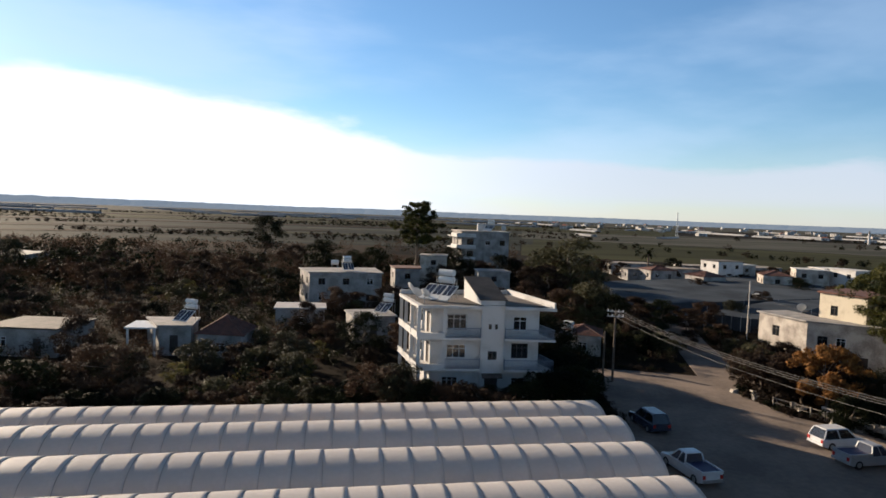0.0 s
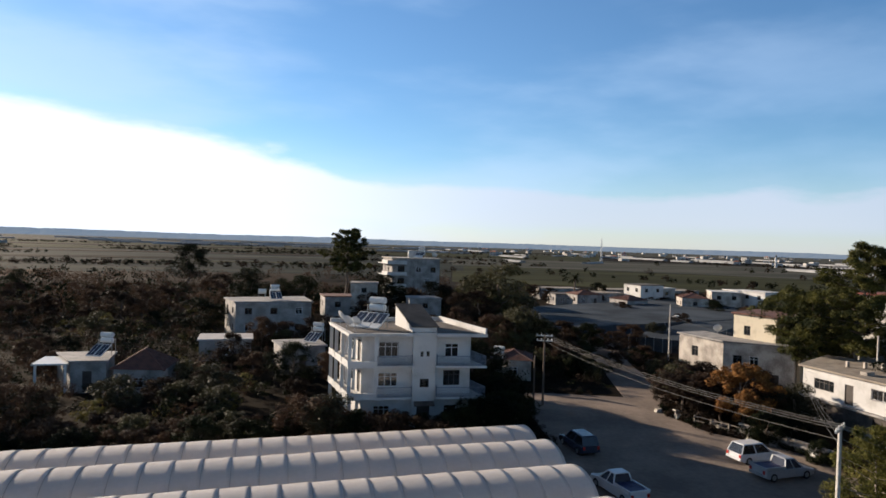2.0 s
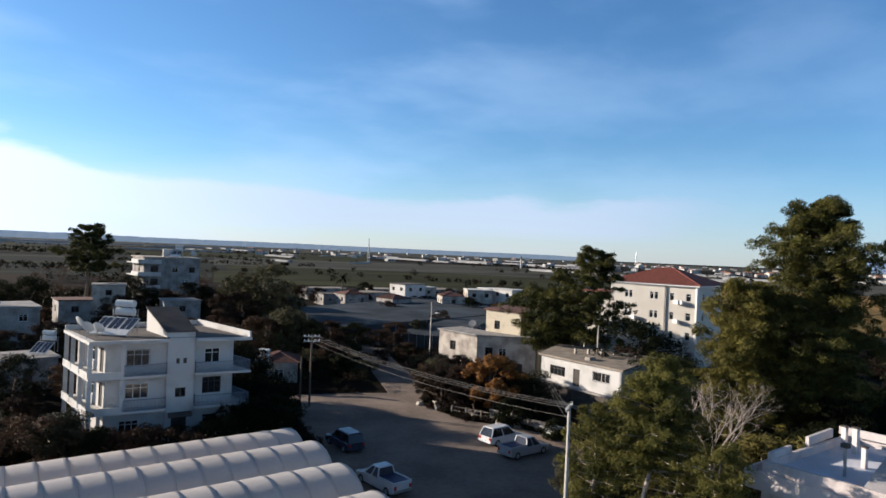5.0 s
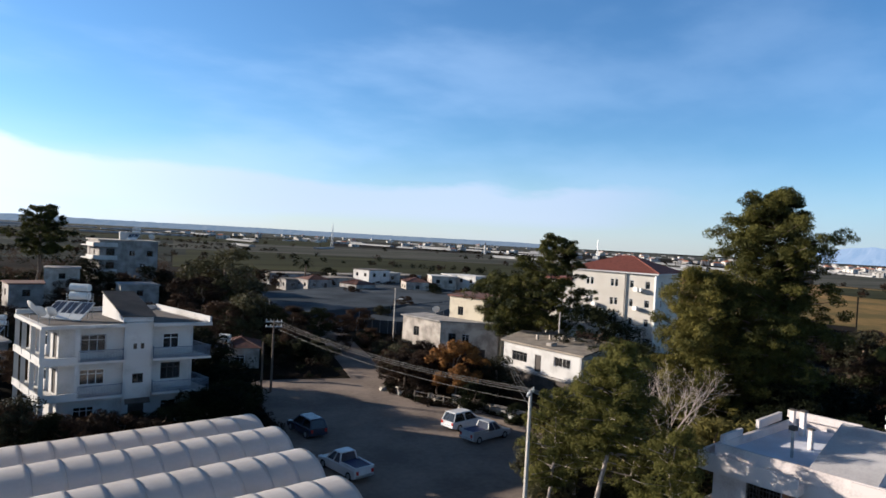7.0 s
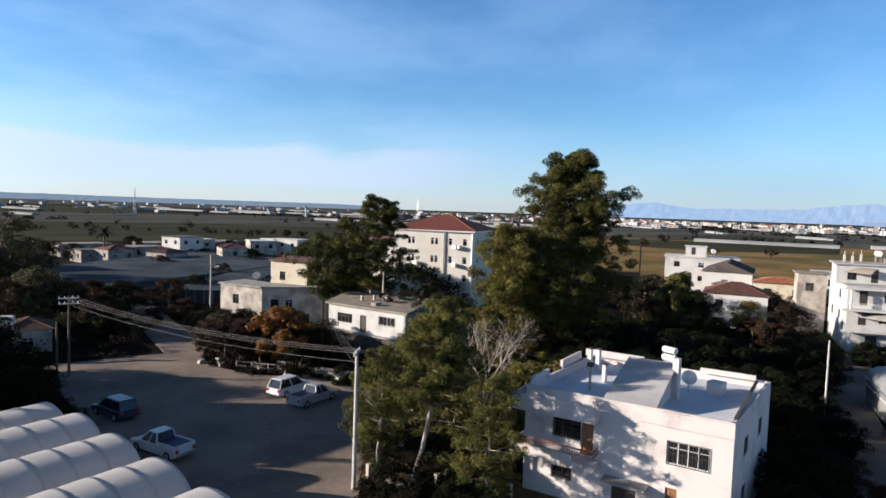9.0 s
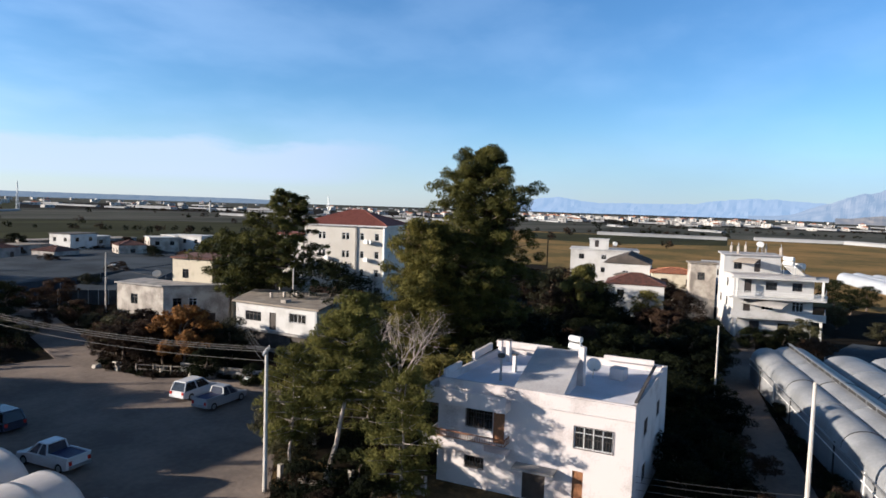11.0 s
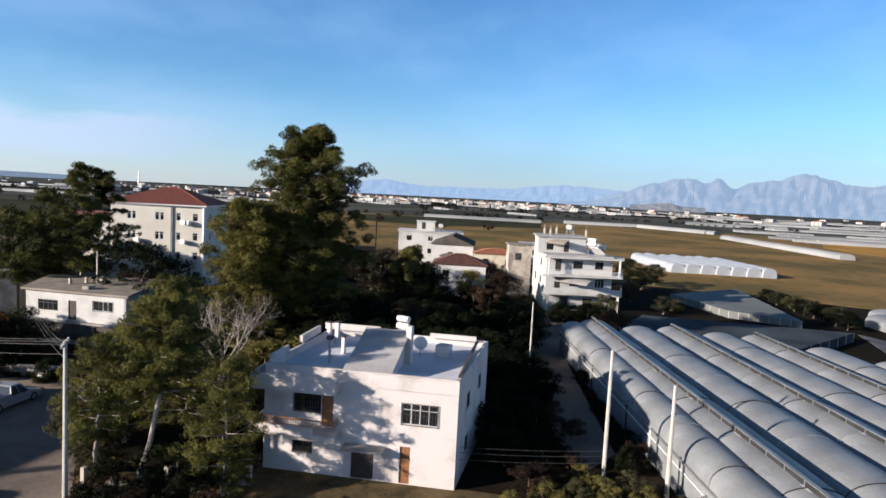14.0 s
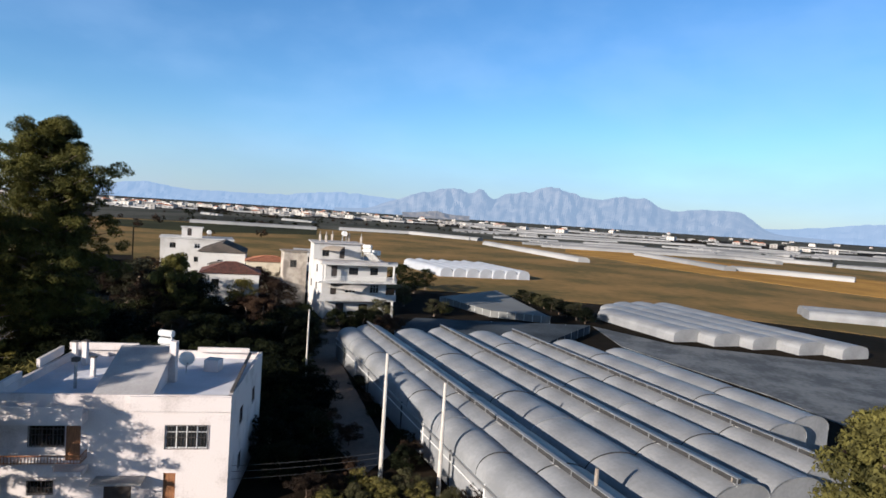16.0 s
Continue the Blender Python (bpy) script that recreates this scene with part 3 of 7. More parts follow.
def solar_heater(x, y, z, rz, sc=1.0, panels=2, tanks=2):
    h = thing("solar_water_heater", x, y, z, "rooftop solar water heater with white tanks", "solar heater", "solar heaters", rz)
    for i in range(panels):
        g = Geo()
        x0 = (i - panels / 2) * 1.05 * sc
        w = 0.98 * sc
        g.hexa([(x0, -1.7 * sc, 0.1), (x0 + w, -1.7 * sc, 0.1), (x0 + w, 0, 1.2 * sc), (x0, 0, 1.2 * sc), (x0, -1.75 * sc, 0.19), (x0 + w, -1.75 * sc, 0.19), (x0 + w, -0.05, 1.29 * sc), (x0, -0.05, 1.29 * sc)])
        pn = part("collector", g, METAL_WHITE, h)
        gg = Geo()
        for k in range(2):
            a, b = x0 + w * (0.06 + 0.47 * k), x0 + w * (0.47 + 0.47 * k)
            gg.hexa([(a, -1.64 * sc, 0.235), (b, -1.64 * sc, 0.235), (b, -0.14, 1.235 * sc), (a, -0.14, 1.235 * sc), (a, -1.65 * sc, 0.255), (b, -1.65 * sc, 0.255), (b, -0.15, 1.255 * sc), (a, -0.15, 1.255 * sc)])
        part("collector_glass", gg, SOLAR, pn)
    g = Geo()
    for sx in (-0.9, 0.9):
        g.bar((sx * sc, 0.1, 0), (sx * sc, 0.1, 1.9 * sc), 0.05, 0.05)
        g.bar((sx * sc, 0.7, 0), (sx * sc, 0.7, 1.9 * sc), 0.05, 0.05)
        g.bar((sx * sc, 0.1, 1.45 * sc), (sx * sc, 0.7, 1.45 * sc), 0.05, 0.05)
    g.bar((-0.9 * sc, 0.4, 1.4 * sc), (0.9 * sc, 0.4, 1.4 * sc), 0.05, 0.05)
    part("stand", g, METAL_GREY, h)
    for i in range(tanks):
        g = Geo().tube((-0.75 * sc, 0.4, (1.72 + 0.62 * i) * sc), (0.75 * sc, 0.4, (1.72 + 0.62 * i) * sc), 0.29 * sc, n=14)
        part("tank", g, METAL_WHITE, h, smooth=False)
    return h


def dish(x, y, z, rz, r=0.5):
    d = thing("satellite_dish", x, y, z, "white satellite dish on a short mast", "satellite dish", "satellite dishes", rz)
    part("mast", Geo().tube((0, 0, 0), (0, 0, 0.8), 0.03, n=6), METAL_GREY, d)
    g = Geo()
    n, m = 16, 4
    for k in range(m + 1):
        for i in range(n):
            a, rr = 2 * math.pi * i / n, r * k / m
            v = Vector((rr * math.cos(a), -0.22 * (rr / r) ** 2 * r, rr * math.sin(a)))
            v.rotate(Euler((radians(-30), 0, 0)))
            g.v.append((v.x, v.y - 0.05, v.z + 0.95))
    for k in range(m):
        for i in range(n):
            g.f.append((k * n + i, k * n + (i + 1) % n, (k + 1) * n + (i + 1) % n, (k + 1) * n + i))
    part("bowl", g, METAL_WHITE, d, smooth=True)
    part("feed_arm", Geo().bar((0, 0, 0.55), (0, -0.55, 0.75), 0.03, 0.03).box(-0.05, -0.62, 0.72, 0.05, -0.5, 0.82), METAL_GREY, d)
    return d


# the white three-storey apartment house
AP = [(-0.9, 61.9), (4.0, 62.2), (4.0, 61.6), (6.3, 61.9), (6.3, 62.4), (9.8, 62.9), (6.6, 71.5), (-3.3, 68.8)]
op = {0: [(1.2, 0.9, 1.6, 1.2, "white"), (1.6, 3.95, 1.9, 1.35, "curtain white"), (1.6, 6.8, 1.9, 1.45, "white grille")],
      2: [(0.5, 0.15, 1.3, 2.0, "door"), (0.75, 3.95, 0.9, 0.85, ""), (0.75, 6.95, 0.3, 0.5, ""), (1.35, 6.95, 0.3, 0.5, "")],
      4: [(0.9, 0.9, 1.4, 1.2, "white"), (0.8, 4.0, 1.7, 1.5, "curtain"), (0.9, 6.75, 1.4, 1.4, "curtain white")],
      7: [(1.0, 3.3, 0.9, 2.1, "door white"), (3.2, 4.0, 1.4, 1.3, "white"), (6.0, 3.3, 0.9, 2.1, "door"), (1.0, 6.3, 0.9, 2.1, "door white"), (3.2, 7.0, 1.4, 1.3, "white"), (6.0, 6.3, 0.9, 2.1, "door"), (3.0, 0.8, 1.2, 1.2, "")]}
house, c = building("apartment_house", "white three-storey apartment house with wraparound balconies", AP, 0, 9.0, PLASTER, op, category="apartment house")
ROOFA = [(-2.1, 60.2), (4.0, 60.9), (4.0, 61.597), (6.3, 61.897), (6.3, 60.9), (11.2, 61.2), (7.6, 71.7), (-4.5, 68.6)]
rf = slab(house, c, ROOFA, 9.003, 9.28, PLASTER, "roof")
slab(house, c, [(-1.7, 60.7), (4.1, 61.3), (4.2, 62.1), (6.2, 62.3), (6.4, 61.4), (10.5, 61.6), (7.2, 71.2), (-4.1, 68.3)], 9.284, 9.31, ROOF_DARK, "roof_screed")
part("parapet", Geo().bar((11.05 - c[0], 61.3 - c[1], 9.55), (7.5 - c[0], 71.6 - c[1], 9.55), 0.18, 0.5).bar((7.5 - c[0], 71.55 - c[1], 9.5), (-4.4 - c[0], 68.55 - c[1], 9.5), 0.18, 0.4), PLASTER, rf)
for z in (6.0, 3.0):
    ba = slab(house, c, [(-2.1, 60.2), (3.997, 60.9), (3.997, 62.1), (-0.95, 61.85), (-3.4, 68.9), (-4.5, 68.6)], z, z + 0.2, PLASTER)
    railing(ba, c, [(0.6, 60.55), (3.95, 60.95), (3.95, 61.6)], z + 0.2, 0.95, RAIL_BLUE, 0.11)
    railing(ba, c, [(-4.42, 68.5), (-2.05, 60.3), (0.5, 60.55)], z + 0.2, 0.45, PLASTER, solid=True, name="parapet")
    br = slab(house, c, [(6.303, 60.9), (11.2, 61.2), (9.4, 66.5), (9.0, 66.4), (9.9, 62.95), (6.303, 62.35)], z, z + 0.2, PLASTER)
    railing(br, c, [(6.35, 61.8), (6.35, 60.95), (11.1, 61.25), (9.4, 66.3)], z + 0.2, 0.95, RAIL_BLUE, 0.11)
    for k, (x, y) in enumerate(((-2.0, 60.5), (-2.75, 63.1), (-3.55, 65.9), (-4.2, 68.2), (0.5, 60.75))):
        part("column", Geo().box(x - c[0] - 0.17, y - c[1] - 0.17, z + 0.203, x - c[0] + 0.17, y - c[1] + 0.17, z + 2.997), PLASTER, house)
for x, y in ((-1.95, 60.5), (-3.25, 64.8), (-4.2, 68.2)):
    part("column", Geo().box(x - c[0] - 0.17, y - c[1] - 0.17, 0, x - c[0] + 0.17, y - c[1] + 0.17, 2.997), PLASTER, house)
tw = Geo()
tw.hexa([(3.9 - c[0], 61.7 - c[1], 9.32), (6.3 - c[0], 62.0 - c[1], 9.32), (4.9 - c[0], 67.2 - c[1], 9.32), (2.4 - c[0], 66.9 - c[1], 9.32), (3.9 - c[0], 61.7 - c[1], 9.75), (6.3 - c[0], 62.0 - c[1], 9.75), (4.9 - c[0], 67.2 - c[1], 11.4), (2.4 - c[0], 66.9 - c[1], 11.4)])
st = part("stair_tower", tw, PLASTER, house)
part("tower_roof", Geo().hexa([(3.8 - c[0], 61.6 - c[1], 9.76), (6.5 - c[0], 61.9 - c[1], 9.76), (5.0 - c[0], 67.4 - c[1], 11.43), (2.3 - c[0], 67.1 - c[1], 11.43), (3.8 - c[0], 61.6 - c[1], 9.86), (6.5 - c[0], 61.9 - c[1], 9.86), (5.0 - c[0], 67.4 - c[1], 11.53), (2.3 - c[0], 67.1 - c[1], 11.53)]), ROOF_DARK, st)
part("canopy", Geo().hexa([(4.2 - c[0], 60.7 - c[1], 2.35), (6.2 - c[0], 60.95 - c[1], 2.35), (6.2 - c[0], 61.88 - c[1], 2.55), (4.2 - c[0], 61.6 - c[1], 2.55), (4.2 - c[0], 60.7 - c[1], 2.43), (6.2 - c[0], 60.95 - c[1], 2.43), (6.2 - c[0], 61.88 - c[1], 2.63), (4.2 - c[0], 61.6 - c[1], 2.63)]), ROOF_DARK, house)
solar_heater(0.3, 65.0, 9.31, -35, 1.15, 3, 2)
dish(-2.4, 62.0, 9.31, 150, 0.55)
dish(-1.6, 61.7, 9.31, 150, 0.5)
dish(-3.2, 65.6, 9.31, 120, 0.6)

# the rosy-white two-storey house with the flat roof
BP = [(33.1, 24.3), (35.7, 12.2), (47.0, 13.9), (44.3, 26.2)]
op = {0: [(1.95, 1.35, 1.3, 0.75, "grille"), (5.8, 0.1, 1.45, 2.05, "door"), (8.9, 0.1, 0.65, 2.35, "door wood"), (1.95, 4.0, 1.8, 1.35, "grille"), (3.8, 3.2, 0.75, 2.1, "door wood"), (8.9, 3.85, 2.3, 1.35, "white grille")],
      1: [(3.0, 1.2, 1.2, 1.1, ""), (3.0, 4.1, 1.2, 1.1, ""), (7.5, 4.1, 1.2, 1.1, "")], 3: [(3.0, 4.0, 1.4, 1.2, ""), (7.5, 4.0, 1.2, 1.2, "")]}
house, c = building("house", "rosy-white two-storey house with a flat roof and tree shade", BP, 0, 6.9, PLASTER_PINK, op, ROOF_PALE, 0.25, 0, 0.5)
ux, uy = 2.6 / 12.376, -12.1 / 12.376
nx, ny = uy, -ux


def onb(s, d):
    """Plan point s along the front and d out from it."""
    return (33.1 + ux * s + nx * d, 24.3 + uy * s + ny * d)


slab(house, c, [onb(-0.6, 1.0), onb(4.9, 1.0), onb(4.9, 0.003), onb(0.0, 0.003), onb(0.0, -3.0), onb(-0.6, -3.0)], 5.5, 6.05, PLASTER_PINK, "eave")
ev = slab(house, c, [onb(-0.6, 1.0), onb(4.9, 1.0), onb(4.9, 0.85), onb(-0.45, 0.85), onb(-0.45, -3.0), onb(-0.6, -3.0)], 6.053, 6.5, PLASTER_PINK, "parapet")
ba = slab(house, c, [onb(-0.6, 1.1), onb(5.0, 1.1), onb(5.0, 0.003), onb(0, 0.003), onb(0, -3), onb(-0.6, -3)], 2.75, 3.0, PLASTER_PINK)
railing(ba, c, [onb(-0.55, -2.9), onb(-0.55, 1.05), onb(3.6, 1.05)], 3.0, 0.4, PLASTER_PINK, solid=True, name="parapet")
railing(ba, c, [onb(-0.55, 1.0), onb(4.9, 1.0), onb(4.9, 0.1)], 3.4, 0.45, WOOD_DOOR, 0.16)
part("canopy", Geo().prism([(x - c[0], y - c[1]) for x, y in (onb(5.4, 1.1), onb(8.0, 1.1), onb(8.0, 0.003), onb(5.4, 0.003))], 2.2, 2.32), CONCRETE, house)
part("front_cornice", Geo().prism([(x - c[0], y - c[1]) for x, y in (onb(7.0, 0.14), onb(12.4, 0.14), onb(12.4, 0.003), onb(7.0, 0.003))], 6.0, 6.85), PLASTER_PINK, house)
stp = [onb(5.2, -0.3), onb(8.0, -0.3), onb(8.0, -5.2), onb(5.2, -5.2)]
S = [(x - c[0], y - c[1]) for x, y in stp]
st = part("stair_tower", Geo().hexa([(*S[0], 6.405), (*S[1], 6.405), (*S[2], 6.405), (*S[3], 6.405), (*S[0], 6.75), (*S[1], 6.75), (*S[2], 8.35), (*S[3], 8.35)]), PLASTER_PINK, house)
T = [(x - c[0], y - c[1]) for x, y in (onb(5.0, -0.1), onb(8.15, -0.1), onb(8.15, -5.35), onb(5.0, -5.35))]
part("tower_roof", Geo().hexa([(*T[0], 6.753), (*T[1], 6.753), (*T[2], 8.4), (*T[3], 8.4), (*T[0], 6.87), (*T[1], 6.87), (*T[2], 8.52), (*T[3], 8.52)]), ROOF_SCREED, st)
for s, d, h, w in ((1.2, -8.6, 1.5, 0.28), (1.9, -8.4, 1.6, 0.3), (3.3, -5.6, 1.2, 0.25), (10.2, -7.6, 0.8, 0.95)):
    x, y = onb(s, d)
    ch = part("chimney", Geo().box(x - c[0] - w / 2, y - c[1] - w / 2, 6.405, x - c[0] + w / 2, y - c[1] + w / 2, 6.405 + h), PLASTER_PINK, house)
    if w < 0.5:
        part("cap", Geo().box(x - c[0] - w * 0.7, y - c[1] - w * 0.7, 6.408 + h, x - c[0] + w * 0.7, y - c[1] + w * 0.7, 6.48 + h), ROOF_DARK, ch)
# coping along the open side and stubs of an older parapet
part("coping", Geo().bar((*[p - q for p, q in zip(onb(12.3, -0.6), c)], 6.96), (*[p - q for p, q in zip(onb(12.3, -10.6), c)], 6.96), 0.2, 0.09), ROOF_DARK, house)
for s0, d0, s1, d1, hh in ((0.15, -5.6, 0.15, -9.4, 0.55), (0.1, -10.9, 4.6, -10.9, 0.5), (0.15, -0.5, 0.15, -3.2, 0.4), (8.6, -10.9, 12.2, -10.9, 0.35)):
    part("parapet", Geo().bar((*[p - q for p, q in zip(onb(s0, d0), c)], 6.9 + hh / 2), (*[p - q for p, q in zip(onb(s1, d1), c)], 6.9 + hh / 2), 0.2, hh), PLASTER_PINK, house)
x, y = onb(8.25, -4.6)
part("pillar", Geo().box(x - c[0] - 0.2, y - c[1] - 0.2, 6.405, x - c[0] + 0.2, y - c[1] + 0.2, 9.0), PLASTER_PINK, house)
x, y = onb(3.2, -2.9)
fl = part("flue", Geo().tube((x - c[0], y - c[1], 6.405), (x - c[0], y - c[1], 8.0), 0.09, n=8), METAL_GREY, house)
part("cap", Geo().box(x - c[0] - 0.18, y - c[1] - 0.18, 8.003, x - c[0] + 0.18, y - c[1] + 0.18, 8.25), ROOF_DARK, fl)
x, y = onb(7.4, -6.3)
wt = thing("water_tank", x, y, 6.405, "pair of white cylindrical tanks on a roof stand", "water tank", "", -10)
part("stand", Geo().bar((0, -0.38, 0), (0, -0.38, 2.95), 0.06, 0.06).bar((0, 0.38, 0), (0, 0.38, 2.95), 0.06, 0.06).bar((0, -0.38, 1.95), (0, 0.38, 1.95), 0.06, 0.06), METAL_GREY, wt)
for z in (2.2, 2.72):
    tk = part("tank", Geo().tube((0, -0.46, z), (0, 0.46, z), 0.22, n=16), METAL_WHITE, wt)
    part("band", Geo().tube((0, -0.36, z), (0, -0.32, z), 0.227, n=16).tube((0, 0.32, z), (0, 0.36, z), 0.227, n=16), METAL_GREY, tk)
part("pipe", Geo().tube((0.1, 0.3, 0), (0.1, 0.3, 2.2), 0.03, n=6), METAL_GREY, wt)
x, y = onb(8.6, -6.8)
dish(x, y, 6.405, -60, 0.5)

# the long low white house and the cream ruin beside the square
FP = [(47.9, 66.5), (50.0, 54.4), (61.0, 60.5), (55.5, 72.5)]
op = {0: [(1.5, 3.45, 2.5, 1.15, ""), (5.3, 2.65, 1.0, 2.05, "door"), (8.3, 3.85, 2.4, 1.05, "white grille"), (2.0, 0.6, 1.2, 1.4, ""), (8.5, 0.1, 1.0, 2.0, "door")]}
house, c = building("house", "long low whitewashed house above a dark basement storey", FP, 2.5, 5.55, PLASTER, {0: op[0][:3]}, ROOF_EARTH, 0.22, 0.5)
for p_, q_, hs_ in ((FP[0], FP[1], [(2.0, 0.6, 1.2, 1.4), (8.5, 0.1, 1.0, 2.0)]), (FP[1], FP[2], []), (FP[2], FP[3], []), (FP[3], FP[0], [])):
    gb_ = Geo()
    at_ = wall_geo(gb_, (p_[0] - c[0], p_[1] - c[1]), (q_[0] - c[0], q_[1] - c[1]), 0, 2.297, hs_)
    # basement storey is coloured darker than the walls above
    part("basement_wall", gb_.weld(), DARK_BASEMENT, house)
    for h_ in hs_:
        fit_opening(house, at_, *h_, "door" if h_[1] < 0.3 else "")
slab(house, c, [(47.5, 66.6), (49.6, 53.9), (49.97, 54.1), (47.87, 66.6)], 2.3, 2.5, CONCRETE, "ledge")
part("plinth", Geo().prism([(47.9 - 0.985 * 0.08 - c[0], 66.5 - 0.171 * 0.08 - c[1]), (50.0 - 0.985 * 0.08 - c[0], 54.4 - 0.171 * 0.08 - c[1]), (50.0 - 0.985 * 0.003 - c[0], 54.4 - c[1]), (47.9 - 0.985 * 0.003 - c[0], 66.5 - c[1])], 0, 0.45), CONCRETE, house)
for i in range(4):
    x, y = 52 + 1.6 * i, 65 - 0.6 * i
    part("chimney", Geo().box(x - c[0] - 0.14, y - c[1] - 0.14, 5.775, x - c[0] + 0.14, y - c[1] + 0.14, 6.4), PLASTER_OLD, house)
part("roof_curb", Geo().bar((50.2 - c[0], 60.5 - c[1], 5.95), (51.4 - c[0], 60.9 - c[1], 5.95), 0.7, 0.35), PLASTER_OLD, house)
EP = [(50.5, 85.0), (53.0, 79.2), (61.0, 82.0), (57.0, 89.5)]
op = {0: [(1.6, 6.6, 1.0, 1.3, "")], 1: [(3.0, 6.0, 1.0, 1.2, "")]}
house, c = building("house", "cream two-storey house with an unfinished weathered upper floor", EP, 0, 9.4, PLASTER_CREAM, op, TILE_OLD, 0.22, 0.4)
EP2 = [(44.6, 89.0), (47.0, 81.4), (54.0, 76.5), (54.45, 77.95), (50.45, 84.9), (49.5, 90.5)]
building("house", "weathered single-storey cream annexe with a flat roof", EP2, 0, 5.9, PLASTER_OLD, {0: [(2.4, 3.2, 1.2, 1.4, ""), (5.4, 0.1, 1.0, 2.1, "door")], 1: [(1.2, 3.0, 1.1, 1.3, ""), (3.2, 3.0, 1.1, 1.3, "white"), (5.6, 0.1, 1.1, 2.1, "door")]}, CONCRETE, 0.2, 0.4)
dish(49.0, 86.5, 6.1, 160, 0.6)
dish(60.0, 80.5, 6.0, 160, 0.6)
wedge = Geo().add([(55.2, 77.3, 0), (58.9, 79.6, 0), (58.9, 79.6, 5.9), (55.2, 77.3, 8.0), (55.0, 77.6, 0), (58.7, 79.9, 0), (58.7, 79.9, 5.9), (55.0, 77.6, 8.0)], [(0, 1, 2, 3), (7, 6, 5, 4), (1, 5, 6, 2), (3, 2, 6, 7), (0, 3, 7, 4), (4, 5, 1, 0)])
solo("garden_wall", wedge, PLASTER_CREAM, "sloping cream stair wall against the house", "wall")

# the beige apartment block with the red hipped roof
RP = [(75.0, 85.0), (80.4, 71.4), (91.9, 76.4), (86.5, 90.0)]
rows = []
for z in (2.6, 5.65, 8.7, 11.75):
    rows += [(2.6, z, 0.6, 1.25, "white"), (3.35, z, 0.6, 1.25, "white"), (7.0, z, 0.6, 1.25, "white"), (7.75, z, 0.6, 1.25, "white"), (10.3, z, 0.7, 1.25, "white"), (12.9, z, 0.8, 1.25, "white")]
side = [(s, z, 1.0, 1.25, "white") for z in (5.65, 8.7, 11.75) for s in (2.5, 7.5)]
house, c = building("apartment_block", "pale beige four-storey block with a red hipped roof", RP, 0, 14.1, PLASTER_BEIGE, {0: rows, 1: side}, category="apartment block")
slab(house, c, [(74.5, 85.3), (80.1, 70.7), (92.5, 76.1), (86.9, 90.7)], 14.103, 14.35, FRAME_WHITE, "cornice")
hip_roof(house, c, RP, 14.36, 2.5, 0.9, TILE_RED)
part("downpipe", Geo().tube((78.36 - c[0], 76.05 - c[1], 0), (78.36 - c[0], 76.05 - c[1], 14.1), 0.12, n=6), CONCRETE, house)
part("corner_strip", Geo().box(80.15 - c[0], 71.2 - c[1], 0, 80.6 - c[0], 71.5 - c[1], 14.1), FRAME_WHITE, house)
for z in (5.2, 8.25, 11.3):
    for s in (11.6, 4.4 if z == 8.25 else 12.2):
        f = s / 14.63
        x, y = 75 + 5.4 * f - 0.5 - c[0], 85 - 13.6 * f - 0.2 - c[1]
        part("air_conditioner", Geo().box(x - 0.2, y - 0.45, z, x + 0.25, y + 0.45, z + 0.6), METAL_WHITE, house)
building("apartment_block", "beige wing of the block half hidden by pines", [(73.2, 89.6), (74.88, 85.3), (80.0, 87.4), (78.3, 91.7)], 0, 12.2, PLASTER_BEIGE, {0: [(0.9, z, 0.8, 1.2, "white") for z in (4, 7, 10)] + [(2.9, z, 0.8, 1.2, "white") for z in (4, 7, 10)]}, TILE_RED, 0.3, 0.4, category="apartment block")
house, c = building("shed", "low shed with a faded orange tiled roof", [(66.5, 77.5), (68.5, 67.5), (74.0, 68.5), (72.0, 78.5)], 0, 3.6, PLASTER_OLD, {}, None, category="shed")
hip_roof(house, c, [(66.5, 77.5), (68.5, 67.5), (74.0, 68.5), (72.0, 78.5)], 3.605, 1.0, 0.4, TILE_ORANGE, gable=True)
house, c = building("shed", "small grey shed beside the low house", [(59.5, 72.5), (61.2, 69.5), (64.0, 71.2), (62.2, 74.2)], 0, 6.6, CONCRETE, {}, ROOF_DARK, 0.15, 0.2, category="shed")


def villa(label, poly, z1, wallmat, roofmat=None, hip=0.0, tile=None, storeys=1, par=0.0, solar=None, group="village houses"):
    """A plain village house with a row of windows on each floor of its first and last walls."""
    ops = {}
    for e in (0, len(poly) - 1):
        p, q = poly[e], poly[(e + 1) % len(poly)]
        L = math.dist(p, q)
        n = max(1, int(L / 3.8))
        lst = []
        for k in range(storeys):
            zz = z1 - par - 0.3 - (storeys - k) * 2.9 + 1.1
            for i in range(n):
                s = L * (i + 0.5) / n - 0.6
                if k == 0 and i == n // 2 and e == 0 and zz - 1.0 > 0:
                    lst.append((s, max(0.05, zz - 1.0), 0.95, 2.05, "door"))
                else:
                    lst.append((s, max(0.4, zz), 1.2, 1.15, ("white", "", "curtain")[(i + k) % 3]))
        ops[e] = lst
    house, c = building("house", label, poly, 0, z1, wallmat, ops, None if hip else (roofmat or CONCRETE), 0.2, 0.35 if not par else 0, par, group=group)
    if hip:
        hip_roof(house, c, poly, z1 + 0.005, hip, 0.45, tile or TILE_OLD)
    if solar:
        solar_heater(c[0] + solar[0], c[1] + solar[1], z1 - par + (0.2 if not par else 0), solar[2], 1.0)
    return house, c


